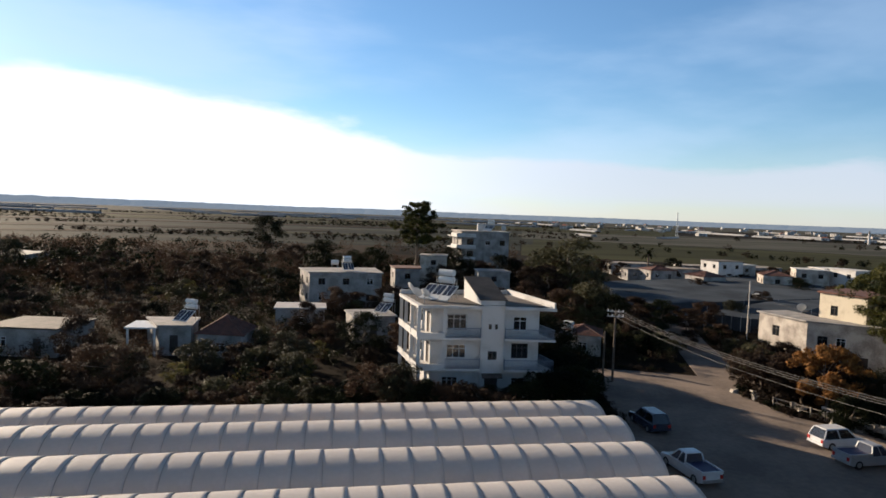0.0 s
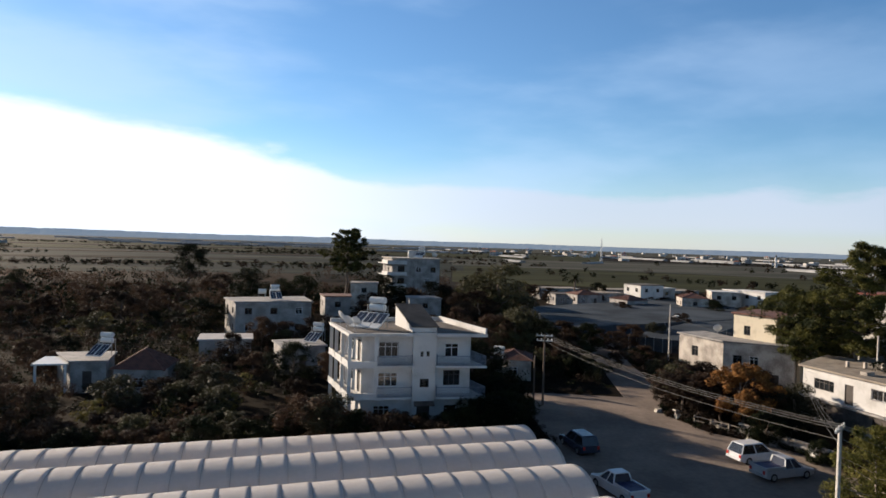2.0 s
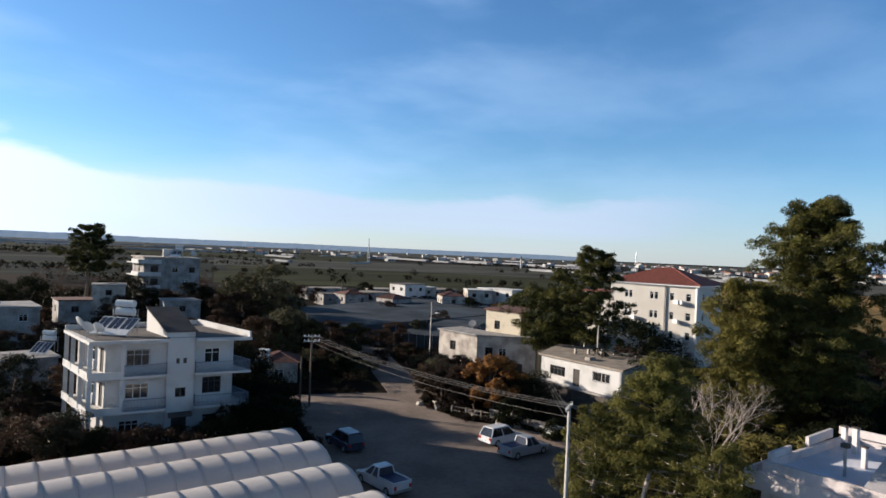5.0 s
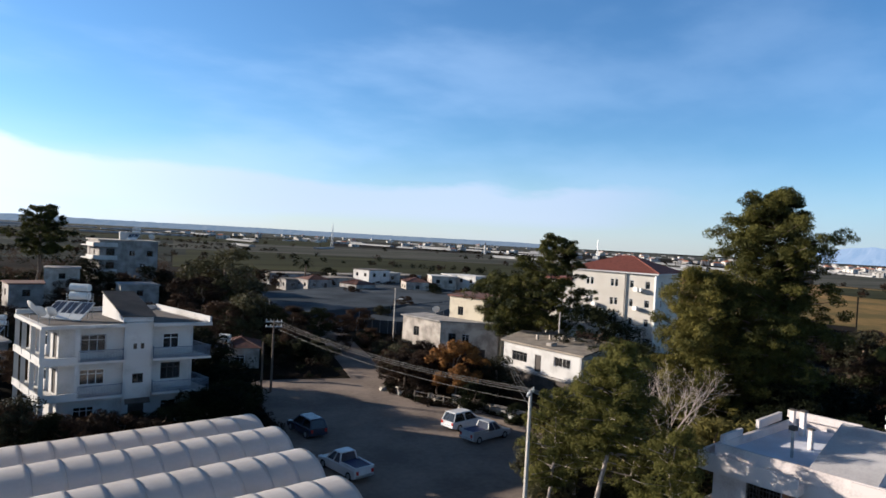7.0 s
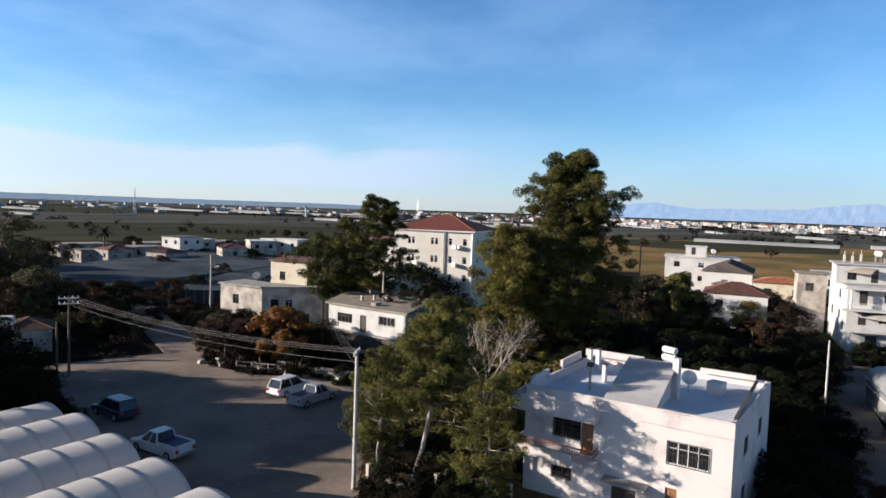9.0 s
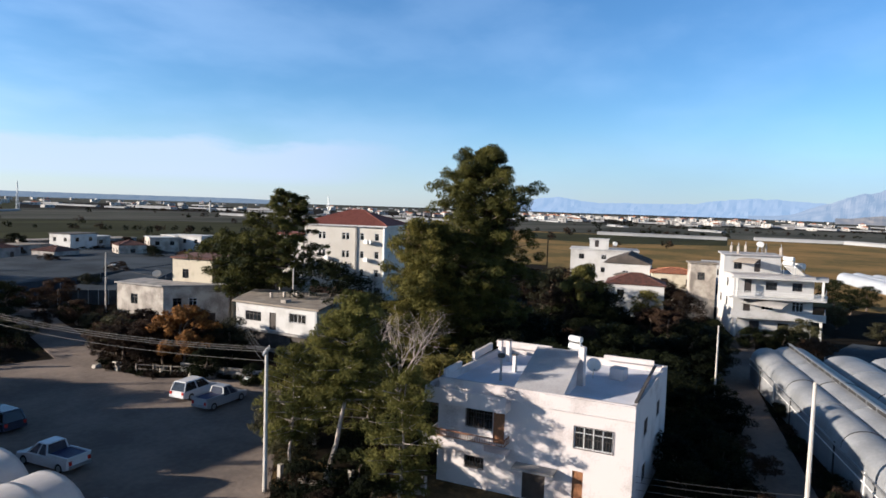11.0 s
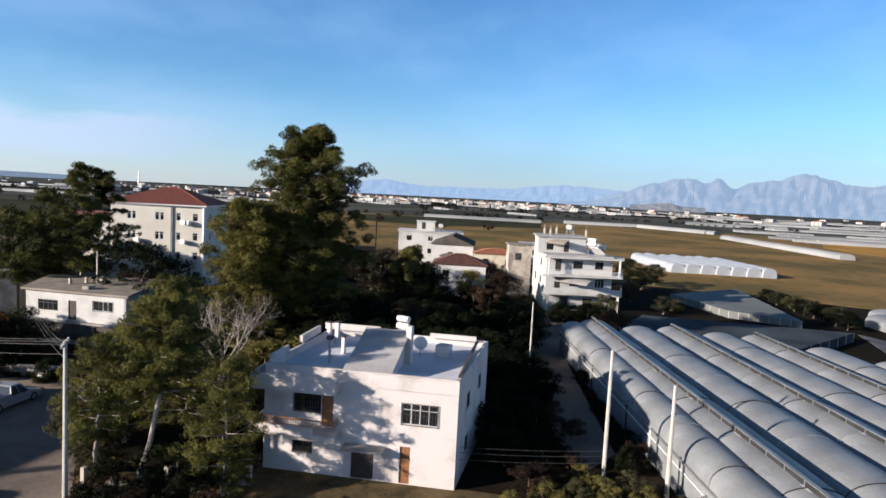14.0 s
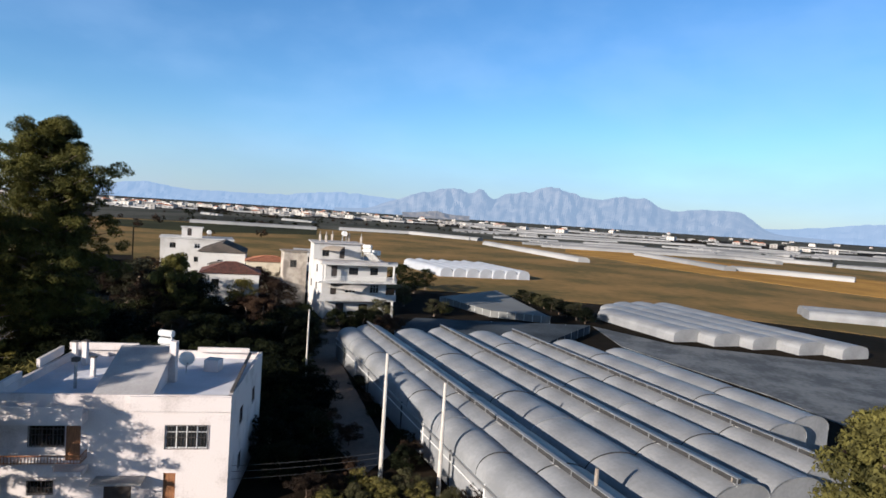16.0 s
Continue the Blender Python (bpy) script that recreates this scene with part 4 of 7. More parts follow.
villa("pale two-storey village house with a roof terrace", [(-27.0, 121.5), (-23.6, 114.0), (-11.0, 117.0), (-13.6, 127.0)][1:] + [(-27.0, 121.5)], 6.6, PLASTER_DINGY_SHADE, storeys=2, solar=(1, 0, 20))
villa("small flat-roofed house with a solar heater", [(-11.6, 85.5), (-6.2, 87.5), (-8.0, 93.0), (-13.5, 91.0)], 3.6, PLASTER_DINGY_SHADE, solar=(2.2, 1.0, -30))
villa("low white cottage with a flat roof", [(-33.2, 75.0), (-29.6, 75.5), (-30.8, 81.0), (-36.8, 80.0)], 3.5, PLASTER_DINGY_SHADE, solar=(1.6, 0.6, -20))
solo("porch_roof", Geo().prism([(-37.0, 74.3), (-33.4, 74.8), (-34.2, 79.5), (-37.8, 79.0)], 3.2, 3.36).box(-36.8, 74.5, 0, -36.6, 74.7, 3.2).box(-33.8, 74.9, 0, -33.6, 75.1, 3.2), METAL_WHITE, "bright sheet-metal porch roof on posts", "porch")
villa("low cottage with an old red hipped roof", [(-28.6, 75.0), (-23.2, 74.6), (-23.5, 80.5), (-29.0, 81.0)], 2.8, PLASTER_DINGY_SHADE, hip=1.9, tile=TILE_OLD)
villa("low shed-like house with a pale flat roof", [(-24.5, 94.5), (-17.5, 96.0), (-18.5, 101.0), (-25.5, 100.0)], 3.0, PLASTER_DINGY_SHADE, ROOF_SCREED)
villa("low dark house under trees with a sheet roof", [(-52.0, 72.0), (-43.5, 72.0), (-43.0, 79.0), (-51.5, 79.0)], 3.2, PLASTER_DINGY_SHADE, ROOF_DARK)
house, c = building("apartment_house", "tall pale apartment house half hidden by trees", [(5.0, 174.0), (18.0, 175.0), (16.5, 185.0), (2.6, 184.0)], 0, 13.4, PLASTER_DINGY_SHADE, {0: [(1.5, 9.8, 1.8, 1.6, ""), (6.5, 9.8, 1.4, 1.4, "white"), (9.0, 6.6, 1.4, 1.4, "white"), (1.5, 6.6, 1.8, 1.6, ""), (10.5, 9.8, 1.4, 1.4, "")], 3: [(2.0, 9.3, 1.0, 2.1, "door"), (5.5, 9.8, 1.4, 1.3, ""), (2.0, 6.2, 1.0, 2.1, "door"), (5.5, 6.6, 1.4, 1.3, "")]}, PLASTER_OLD, 0.25, 0.5, category="apartment house")
for z in (5.6, 8.8, 11.9):
    ba = slab(house, c, [(4.9, 173.95), (2.5, 183.9), (1.2, 183.6), (3.7, 173.2), (9.0, 173.2), (9.0, 174.2)], z, z + 0.22, PLASTER)
    railing(ba, c, [(2.3, 179.0), (3.75, 173.3), (8.9, 173.3)], z + 0.22, 0.8, PLASTER, solid=True, name="parapet")
solar_heater(13.0, 178.0, 13.65, -30, 1.2)
dish(16.5, 176.5, 13.65, 150, 0.8)
solo("roof_room", Geo().box(9.5, 178.5, 13.65, 12.0, 181.5, 15.6), PLASTER, "small white roof room on the apartment house", "roof room")
villa("reddish old house with one bright gable", [(-9.6, 131.0), (-4.5, 132.0), (-5.0, 138.0), (-11.0, 137.0)], 6.4, PLASTER_DINGY_SHADE, TILE_OLD, storeys=2)
villa("small pale house among dark trees", [(8.0, 140.0), (15.0, 140.5), (14.0, 147.0), (7.5, 146.0)], 5.6, PLASTER_DINGY_SHADE, storeys=2)
villa("low house behind the tall pine", [(-5.2, 150.0), (1.0, 150.0), (1.0, 156.0), (-5.0, 156.0)], 8.0, PLASTER_OLD, storeys=2)
house, c = villa("small dark cottage with an old tiled roof", [(16.6, 84.5), (21.2, 83.3), (22.4, 88.5), (17.8, 89.6)], 2.7, PLASTER_OLD, hip=1.0, tile=TILE_OLD)
solar_heater(16.4, 82.1, 2.4, -40, 0.9)
solo("shed", Geo().box(15.0, 80.9, 0, 17.6, 83.4, 2.4), PLASTER_OLD, "tiny flat-roofed shed carrying a solar heater", "shed")

rng = random.Random(5)
for az_, r_, w_, h_, red in ((17.0, 205, 9, 3.6, 0), (18.6, 200, 8, 4.2, 1), (20.3, 215, 10, 3.8, 0), (23.6, 215, 9, 7.2, 0), (24.9, 222, 6, 6.0, 0), (26.3, 240, 12, 4.2, 0), (29.9, 205, 8, 6.8, 0), (31.3, 212, 8, 7.0, 0), (32.6, 205, 6, 7.4, 0), (16.2, 225, 14, 4.0, 0), (22.4, 190, 7, 4.0, 1), (27.5, 195, 7, 5.2, 1), (21.5, 232, 12, 4.0, 0)):
    x, y = polar(az_, r_)
    t = radians(rng.uniform(-20, 20))
    cs, sn = math.cos(t), math.sin(t)
    pts = [(x + cs * a - sn * b, y + sn * a + cs * b) for a, b in ((-w_ / 2, -4), (w_ / 2, -4), (w_ / 2, 4), (-w_ / 2, 4))]
    villa("small pale village house behind the net fields", pts, h_ * 0.92, PLASTER if h_ > 7.1 else PLASTER_DINGY_SHADE if h_ < 5 else PLASTER_OLD, ROOF_DARK if w_ == 9 else ROOF_EARTH if h_ < 5 else PLASTER, hip=1.2 if red else 0, tile=TILE_OLD, storeys=1 if h_ < 5 else 2)

# white stepped house at the end of the lane
GP = [(103.5, 21.5), (108.5, 11.5), (120.5, 15.5), (115.5, 26.5)]
op = {0: [(2.5, 0.3, 1.4, 2.0, "door"), (6.5, 0.9, 1.5, 1.2, ""), (1.5, 3.6, 1.0, 2.0, "door"), (4.0, 4.0, 1.8, 1.3, "white"), (8.3, 3.9, 1.6, 1.5, "white"), (1.5, 6.5, 1.0, 2.0, "door"), (4.5, 7.0, 1.6, 1.2, ""), (8.2, 7.0, 1.4, 1.2, "")],
      3: [(2.5, 3.9, 1.3, 1.3, ""), (7.5, 3.9, 1.3, 1.3, ""), (7.5, 6.9, 1.3, 1.3, "")]}
house, c = building("apartment_house", "white stepped three-storey house with broad balconies", GP, 0, 8.9, PLASTER, op, ROOF_SCREED, 0.25, 0.2, category="apartment house")
for z, e in ((2.8, 1.6), (5.8, 2.2), (8.7, 1.4)):
    ba = slab(house, c, [(103.5 - e, 21.2 + 0.4), (108.4 - e * 0.7, 9.6), (114, 10.2), (113.2, 13.0), (108.4, 11.4), (103.45, 21.45)], z, z + 0.22, PLASTER)
    if z < 8:
        railing(ba, c, [(103.6 - e, 21.4), (108.3 - e * 0.7, 9.8), (113.9, 10.4)], z + 0.22, 0.9, METAL_WHITE if z > 4 else PLASTER, 0.2, solid=z < 4)
for x, y in ((102.3, 20.8), (107.2, 10.2)):
    part("column", Geo().box(x - c[0] - 0.18, y - c[1] - 0.18, 0, x - c[0] + 0.18, y - c[1] + 0.18, 2.8), PLASTER, house)
    part("column", Geo().box(x - c[0] - 0.15, y - c[1] - 0.15, 6.02, x - c[0] + 0.15, y - c[1] + 0.15, 8.7), PLASTER, house)
building("roof_room", "white penthouse storey with a parapet on the stepped house", [(107.5, 24.0), (111.0, 16.5), (117.0, 18.8), (113.8, 26.0)], 9.15, 11.8, PLASTER, {0: [(1.5, 9.6, 1.2, 1.2, ""), (4.5, 9.3, 0.9, 2.0, "door")]}, ROOF_SCREED, 0.2, 0.5, category="house")
solar_heater(108.5, 14.8, 9.15, 60, 1.1)
villa("white house with terraces and a lean-to roof", [(137.0, 64.0), (142.5, 50.0), (152.0, 54.0), (146.5, 68.0)], 9.0, PLASTER, PLASTER, storeys=3)
house, c = building("warehouse", "grey-walled shed with a dark pitched sheet roof", [(124.5, 50.5), (127.0, 42.0), (140.0, 46.0), (137.5, 54.5)], 0, 7.6, PLASTER, {0: [(3.5, 5.0, 1.2, 1.2, "white")]}, None, category="shed")
hip_roof(house, c, [(124.5, 50.5), (127.0, 42.0), (140.0, 46.0), (137.5, 54.5)], 7.605, 1.8, 0.4, ROOF_DARK, gable=True)
villa("white cottage with a dark red roof by the lane", [(106.0, 42.5), (109.0, 33.5), (116.5, 36.0), (113.5, 45.0)], 5.6, PLASTER, hip=1.7, tile=TILE_OLD, storeys=2)
villa("weathered brick house with an orange roof", [(122.0, 40.0), (125.0, 31.5), (132.0, 34.0), (129.0, 42.5)], 6.6, PLASTER_CREAM, hip=0.9, tile=TILE_ORANGE, storeys=2)
villa("white house with a pale roof behind the lane", [(131.0, 33.0), (133.0, 27.0), (140.0, 29.0), (138.0, 35.0)], 8.4, PLASTER, PLASTER, storeys=2)


# ---- greenhouses ----
def arch(n=12, w=5.3, z0=1.9, z1=4.0, power=0.8):
    """Half-round section: (across, height)."""
    pts = []
    for i in range(n + 1):
        a = math.pi * i / n
        pts.append((-math.cos(a) * w / 2, z0 + (z1 - z0) * math.sin(a) ** power))
    return pts


LD = Vector((0.986, 0.166, 0))
LN = Vector((-0.166, 0.986, 0))
PITCH = 1.68
sec = arch(12, 5.3, 1.9, 4.0)


def puffed_panel(sec, length, sag, lift=0.0):
    """One bay of film between two hoops, blown up in the middle and lifting to a lip at one end."""
    g = Geo()
    m = 6
    steps = [k / m for k in range(m + 1)] + ([1.0] if lift else [])
    for k, u in enumerate(steps):
        puff = sag * (math.sin(math.pi * u) ** 0.6) * (1 - 0.35 * u) + lift * u ** 2.4
        if k > m:
            puff = -0.01
        for i, (x, z) in enumerate(sec):
            b = math.sin(math.pi * i / (len(sec) - 1))
            g.v.append((u * length, x * (1 + puff * 0.3 * b), z + puff * b))
    n = len(sec)
    for k in range(len(steps) - 1):
        for i in range(n - 1):
            g.f.append((k * n + i, (k + 1) * n + i, (k + 1) * n + i + 1, k * n + i + 1))
    return g.mesh("film_panel")


def end_wall(sec, x, base=0.0):
    g = Geo()
    vs = [(x, sec[0][0], base)] + [(x, a, z) for a, z in sec] + [(x, sec[-1][0], base)]
    g.add(vs, [tuple(range(len(vs)))])
    return g


def hoop(sec, x, r=0.035):
    """One bent bar along the section."""
    g = Geo()
    n = len(sec)
    for a, z in sec:
        g.v += [(x - r, a, z - r), (x + r, a, z - r), (x + r, a, z + r), (x - r, a, z + r)]
    for i in range(n - 1):
        for k in range(4):
            g.f.append((i * 4 + k, i * 4 + (k + 1) % 4, i * 4 + 4 + (k + 1) % 4, i * 4 + 4 + k))
    return g


panel_me = puffed_panel(sec, PITCH, 0.025, 0.05)
panel_me.materials.append(FILM_WHITE)
for p in panel_me.polygons:
    p.use_smooth = True
hoop_me = hoop(sec, 0, 0.016).mesh("hoop")
hoop_me.materials.append(FILM_SEAM)
# ridge line passes this far ahead of the eye at x = 0, and where the row ends
for k, (off, s_end, s0) in enumerate(((46.45, 20.4, -46), (41.8, 20.3, -44), (36.55, 19.8, -42), (31.2, 19.4, -34), (25.9, 18.9, -20))):
    dz = -0.25 if k == 0 else 0.0
    # along = coordinate on LD of the end
    o = LN * off
    tun = thing("greenhouse_tunnel", *(o + LD * s_end), "white plastic film greenhouse tunnel with puffed bays", "greenhouse", "row of film tunnels", math.degrees(math.atan2(LD.y, LD.x)))
    tun.location.z = dz
    n = int((s_end - s0) / PITCH)
    for i in range(n):
        ob = new("film_panel", panel_me)
        ob.parent = tun
        ob.location = (-(i + 1) * PITCH, 0, 0)
        hb = new("hoop", hoop_me)
        hb.parent = tun
        hb.location = (-i * PITCH, 0, 0.02)
    part("end_wall", end_wall(sec, -0.05), FILM_WHITE, tun)
    part("side_skirt", Geo().box(-n * PITCH, -2.68, 0, -0.05, -2.62, 1.95).box(-n * PITCH, 2.62, 0, -0.05, 2.68, 1.95), FILM_WHITE, tun)
    part("gutter", Geo().box(-n * PITCH, -2.8, 1.82, 0, -2.5, 1.92), METAL_GREY, tun)

RD = Vector((0.925, 0.381, 0))
RN = Vector((0.381, -0.925, 0))


def grey_tunnel(off, s0, s1, w, z0, z1, vent, label):
    sec = arch(12, w, z0, z1, 0.85)
    tun = thing("greenhouse_tunnel", *(RN * off + RD * s0), label, "greenhouse", "block of grey tunnels", math.degrees(math.atan2(RD.y, RD.x)))
    L = s1 - s0
    n = max(3, round(L / 7.2))
    for i in range(n):
        part("film_panel", puffed_panel(sec, L / n, 0.06), FILM_GREY, tun, smooth=True).location = (L * i / n, 0, 0)
        part("hoop", hoop([(a, z + 0.02) for a, z in sec], L * i / n, 0.03), HOOP_VENT_DARK if i % 2 else METAL_GREY, tun)
    part("end_wall", end_wall(sec, 0.02), FILM_GREY, tun)
    part("end_wall", end_wall(sec, L - 0.02), FILM_GREY, tun)
    # the arch's near side is the one of positive local y
    part("gutter", Geo().box(0, w / 2 - 0.15, z0 - 0.1, L, w / 2 + 0.15, z0 + 0.02), METAL_GREY, tun)
    if vent:
        v = part("ridge_vent", Geo().box(0, 0.405, z1 - 0.14, L, 0.50, z1 - 0.02), METAL_WHITE, tun)
        # solid near-black strip stands for the shade inside the open vent
        part("vent_gap_shade", Geo().box(0, 0.17, z1 - 0.05, L, 0.40, z1 + 0.30), HOOP_VENT_DARK, v)
        part("vent_flap", Geo().box(0, 0.15, z1 + 0.303, L, 0.43, z1 + 0.34), FILM_GREY, v)
        for i in range(int(L / 1.9)):
            part("vent_bar", Geo().box(i * 1.9, 0.403, z1 - 0.015, i * 1.9 + 0.06, 0.44, z1 + 0.30), METAL_GREY, v)
    return tun


grey_tunnel(17.9, 27.5, 75.5, 3.0, 2.4, 3.7, False, "low grey film greenhouse bay at the edge of the block")
for off, s0, s1, vent in ((20.5, 24.0, 76.0, True), (24.9, 25.5, 73.2, False), (29.4, 26.6, 74.0, True), (33.7, 26.6, 71.6, False), (38.0, 28.0, 71.2, True), (42.3, 34.8, 66.0, False), (46.2, 36.0, 61.0, False)):
    grey_tunnel(off, s0, s1, 4.4 if off > 21 else 4.0, 2.7, 3.95, vent, "dusty grey film greenhouse tunnel with an open ridge vent" if vent else "dusty grey film greenhouse tunnel with a round roof")
skirt = thing("greenhouse_wall", *(RN * 16.4 + RD * 27.5), "dusty film side wall with a white rail", "greenhouse wall", "", math.degrees(math.atan2(RD.y, RD.x)))
part("film", Geo().box(0, -0.02, 0, 48, 0.02, 2.4), FILM_GREY, skirt)
part("rail", Geo().tube((0, 0.06, 1.75), (48, 0.06, 1.75), 0.05, n=6), METAL_WHITE, skirt)
for i in range(9):
    part("post", Geo().tube((i * 5.4, 0.06, 0), (i * 5.4, 0.06, 2.5), 0.06, n=6), METAL_WHITE if i % 2 else HOOP_VENT_DARK, skirt)


def plain_tunnel(x, y, rz, L, w, h, label, material, z0=1.0):
    sec = arch(10, w, z0, h, 0.8)
    tun = thing("greenhouse_tunnel", x, y, 0, label, "greenhouse", "far tunnels", rz)
    g = Geo()
    m = max(2, int(L / 3))
    for k in range(m + 1):
        for a, z in [(sec[0][0], 0)] + sec + [(sec[-1][0], 0)]:
            g.v.append((L * k / m, a, z * (1 + 0.02 * (k % 2))))
    n = len(sec) + 2
    for k in range(m):
        for i in range(n - 1):
            g.f.append((k * n + i, (k + 1) * n + i, (k + 1) * n + i + 1, k * n + i + 1))
    part("film", g, material, tun)
    part("end_wall", end_wall(sec, 0), material, tun)
    part("end_wall", end_wall(sec, L), material, tun)
    return tun


for i in range(7):
    plain_tunnel(186.0 + i, 2.3 - i * 3.87, 25, 31 + 2.0 * (i % 2), 3.9, 2.7, "bright white greenhouse tunnel on the plain", FILM_BRIGHT)
for x, y, L in ((104.0, -38.5, 21), (102.5, -44.4, 31), (102.0, -50.2, 37), (100.0, -56.4, 42), (99.0, -62.4, 44)):
    plain_tunnel(x, y, 22.4, L, 5.7, 2.1, "pale greenhouse tunnel beside the field", FILM_GREY)
for i in range(2):
    plain_tunnel(146.0 + 6 * i, -80.0 - 2 * i, -102, 60, 5.0, 2.2, "pale greenhouse tunnel in the dry field", FILM_GREY)


def net_tent(name, pts, z, label, material=NET):
    cx, cy = sum(p[0] for p in pts) / len(pts), sum(p[1] for p in pts) / len(pts)
    t = thing(name, cx, cy, 0, label, "net house", "net houses")
    g = Geo()
    k = 14
    a, b, c_, d = [Vector((x - cx, y - cy, z)) for x, y in pts]
    for i in range(k + 1):
        for j in range(k + 1):
            p = a.lerp(b, i / k).lerp(d.lerp(c_, i / k), j / k)
            p.z += 0.06 * math.sin(i * 2.2) * math.sin(j * 1.9) + 0.05 * noise.noise(p * 0.2)
            g.v.append(tuple(p))
    for i in range(k):
        for j in range(k):
            q = i * (k + 1) + j
            g.f.append((q, q + k + 1, q + k + 2, q + 1))
    part("net_roof", g, material, t, smooth=True)
    for p, q in ((a, b), (b, c_), (c_, d), (d, a)):
        gs = Geo()
        gs.add([p, q, (q.x, q.y, 0), (p.x, p.y, 0)], [(0, 1, 2, 3)])
        part("net_side", gs, material, t)
        for i in range(7):
            v = p.lerp(q, i / 7)
            part("post", Geo().tube((v.x, v.y, 0), (v.x, v.y, z), 0.06, n=5), METAL_GREY, t)
    return t


MULCH = mat("grey_mulch_film", (0.1368, 0.144, 0.1476), (0.054, 0.0576, 0.0612), rough=0.8, scale=0.2, fine=1.6, lo=0.38, hi=0.62)
NET_PALE = mat("pale_grey_net", (0.153, 0.1575, 0.153), (0.117, 0.1215, 0.1215), rough=0.8, scale=0.12, fine=2.5)
net_tent("net_house", [(40.6, 161.0), (103.0, 199.0), (98.2, 146.0), (34.5, 118.0)], 2.5, "broad blue-grey shade net stretched over a crop")
net_tent("net_house", [(54.2, 104.5), (46.0, 111.0), (70.0, 134.0), (92.0, 143.0)], 2.4, "blue-grey shade net beside the crop field")
net_tent("net_house", [(-128.0, 160.0), (-108.0, 158.0), (-112.0, 182.0), (-132.0, 184.0)], 3.2, "pale blue-grey net roof among scrub", NET_PALE)
net_tent("net_house", [(86.2, -12.4), (89.0, 7.8), (101.3, 5.8), (105.7, -22.9)], 1.3, "dark blue-grey shade net over a nursery bed")
net_tent("net_house", [(113.0, -17.4), (115.8, -7.0), (130.5, 2.6), (149.0, -10.1)], 1.2, "pale grey net roof over a nursery", NET_PALE)
patch("field", [(112.7, -25.0), (95.7, -25.7), (72, -36.5), (50, -42), (66, -66), (93.2, -63.3), (100.3, -34.8)], 0.09, MULCH, "bare dark bed covered with grey mulch film")


# ---- clutter on the stepped house and its neighbours ----
def awning(x, y, z, rz, w, d, material, label):
    """A drooping awning sheet on two thin stays."""
    aw = thing("awning", x, y, z, label, "awning", "awnings", rz)
    g = Geo()
    n = 6
    for i in range(n + 1):
        u = i / n
        for s in (-w / 2, w / 2):
            g.v += [(-d * u, s, 0.25 - 0.7 * u * u), (-d * u, s, 0.21 - 0.7 * u * u)]
    for i in range(n):
        k = i * 4
        g.f += [(k, k + 2, k + 6, k + 4), (k + 1, k + 5, k + 7, k + 3), (k, k + 4, k + 5, k + 1), (k + 2, k + 3, k + 7, k + 6)]
    g.f += [(0, 1, 3, 2), (n * 4, n * 4 + 2, n * 4 + 3, n * 4 + 1)]
    part("sheet", g, material, aw)
    for s in (-w / 2 + 0.1, w / 2 - 0.1):
        part("stay", Geo().tube((0, s, -0.4), (-d, s, -0.47), 0.03, n=5), METAL_GREY, aw)
    return aw


def water_tank(x, y, z, rz=0.0, r=0.45):
    tk = thing("water_tank", x, y, z, "white roof water tank on an angle-iron stand", "water tank", "roof tanks", rz)
    part("barrel", Geo().tube((-0.7, 0, 1.0 + r), (0.7, 0, 1.0 + r), r, n=12), METAL_WHITE, tk)
    for a in (-0.55, 0.55):
        for b in (-0.3, 0.3):
            part("leg", Geo().bar((a, b * 1.3, 0), (a, b, 1.05), 0.06, 0.06), METAL_GREY, tk)
    part("pipe", Geo().tube((0.5, 0.2, 0), (0.5, 0.2, 1.0 + r), 0.04, n=5), METAL_GREY, tk)
    return tk


awning(104.6, 17.2, 5.35, -24, 7.5, 1.9, CONCRETE, "grey drooping awning over a balcony")
awning(108.9, 21.0, 11.2, -24, 5.0, 1.6, WOOD_GREY, "weathered awning under the penthouse roof")
awning(125.4, 46.0, 5.6, -20, 5.0, 1.5, ROOF_DARK, "dark sheet awning on the pitched shed")
water_tank(113.5, 20.0, 12.0, 20)
water_tank(110.5, 13.8, 9.15, 60)
water_tank(141.0, 55.0, 9.2, 30)
water_tank(-20.0, 119.0, 6.8, 10)
for x, y, z in ((112.0, 24.0, 12.0), (115.0, 19.4, 12.0), (109.4, 22.4, 12.0), (112.4, 16.8, 12.0), (115.8, 22.6, 12.0)):
    st = thing("roof_post", x, y, z, "bare concrete column stub standing on the roof", "column stub", "column stubs")
    part("stub", Geo().box(-0.18, -0.18, 0, 0.18, 0.18, 1.1), PLASTER_OLD, st)
    part("rebar", Geo().tube((0.05, 0.05, 1.1), (0.07, 0.02, 1.7), 0.03, n=4).tube((-0.08, -0.05, 1.1), (-0.1, -0.06, 1.6), 0.03, n=4), METAL_GREY, st)
building("roof_room", "unfinished brown brick room beside the stepped house", [(113.0, 30.5), (115.0, 26.8), (118.0, 28.0), (116.0, 31.8)], 0, 9.6, PLASTER_OLD, {0: [(1.2, 6.8, 1.2, 1.3, "")]}, WOOD_GREY, 0.2, 0.4, category="house")
building("roof_room", "white stair room on the terraced house", [(140.6, 61.0), (142.2, 57.0), (145.0, 58.1), (143.4, 62.1)], 9.2, 11.4, PLASTER, {0: [(1.2, 9.6, 0.9, 1.6, "door")]}, PLASTER, 0.15, 0.3, category="house")


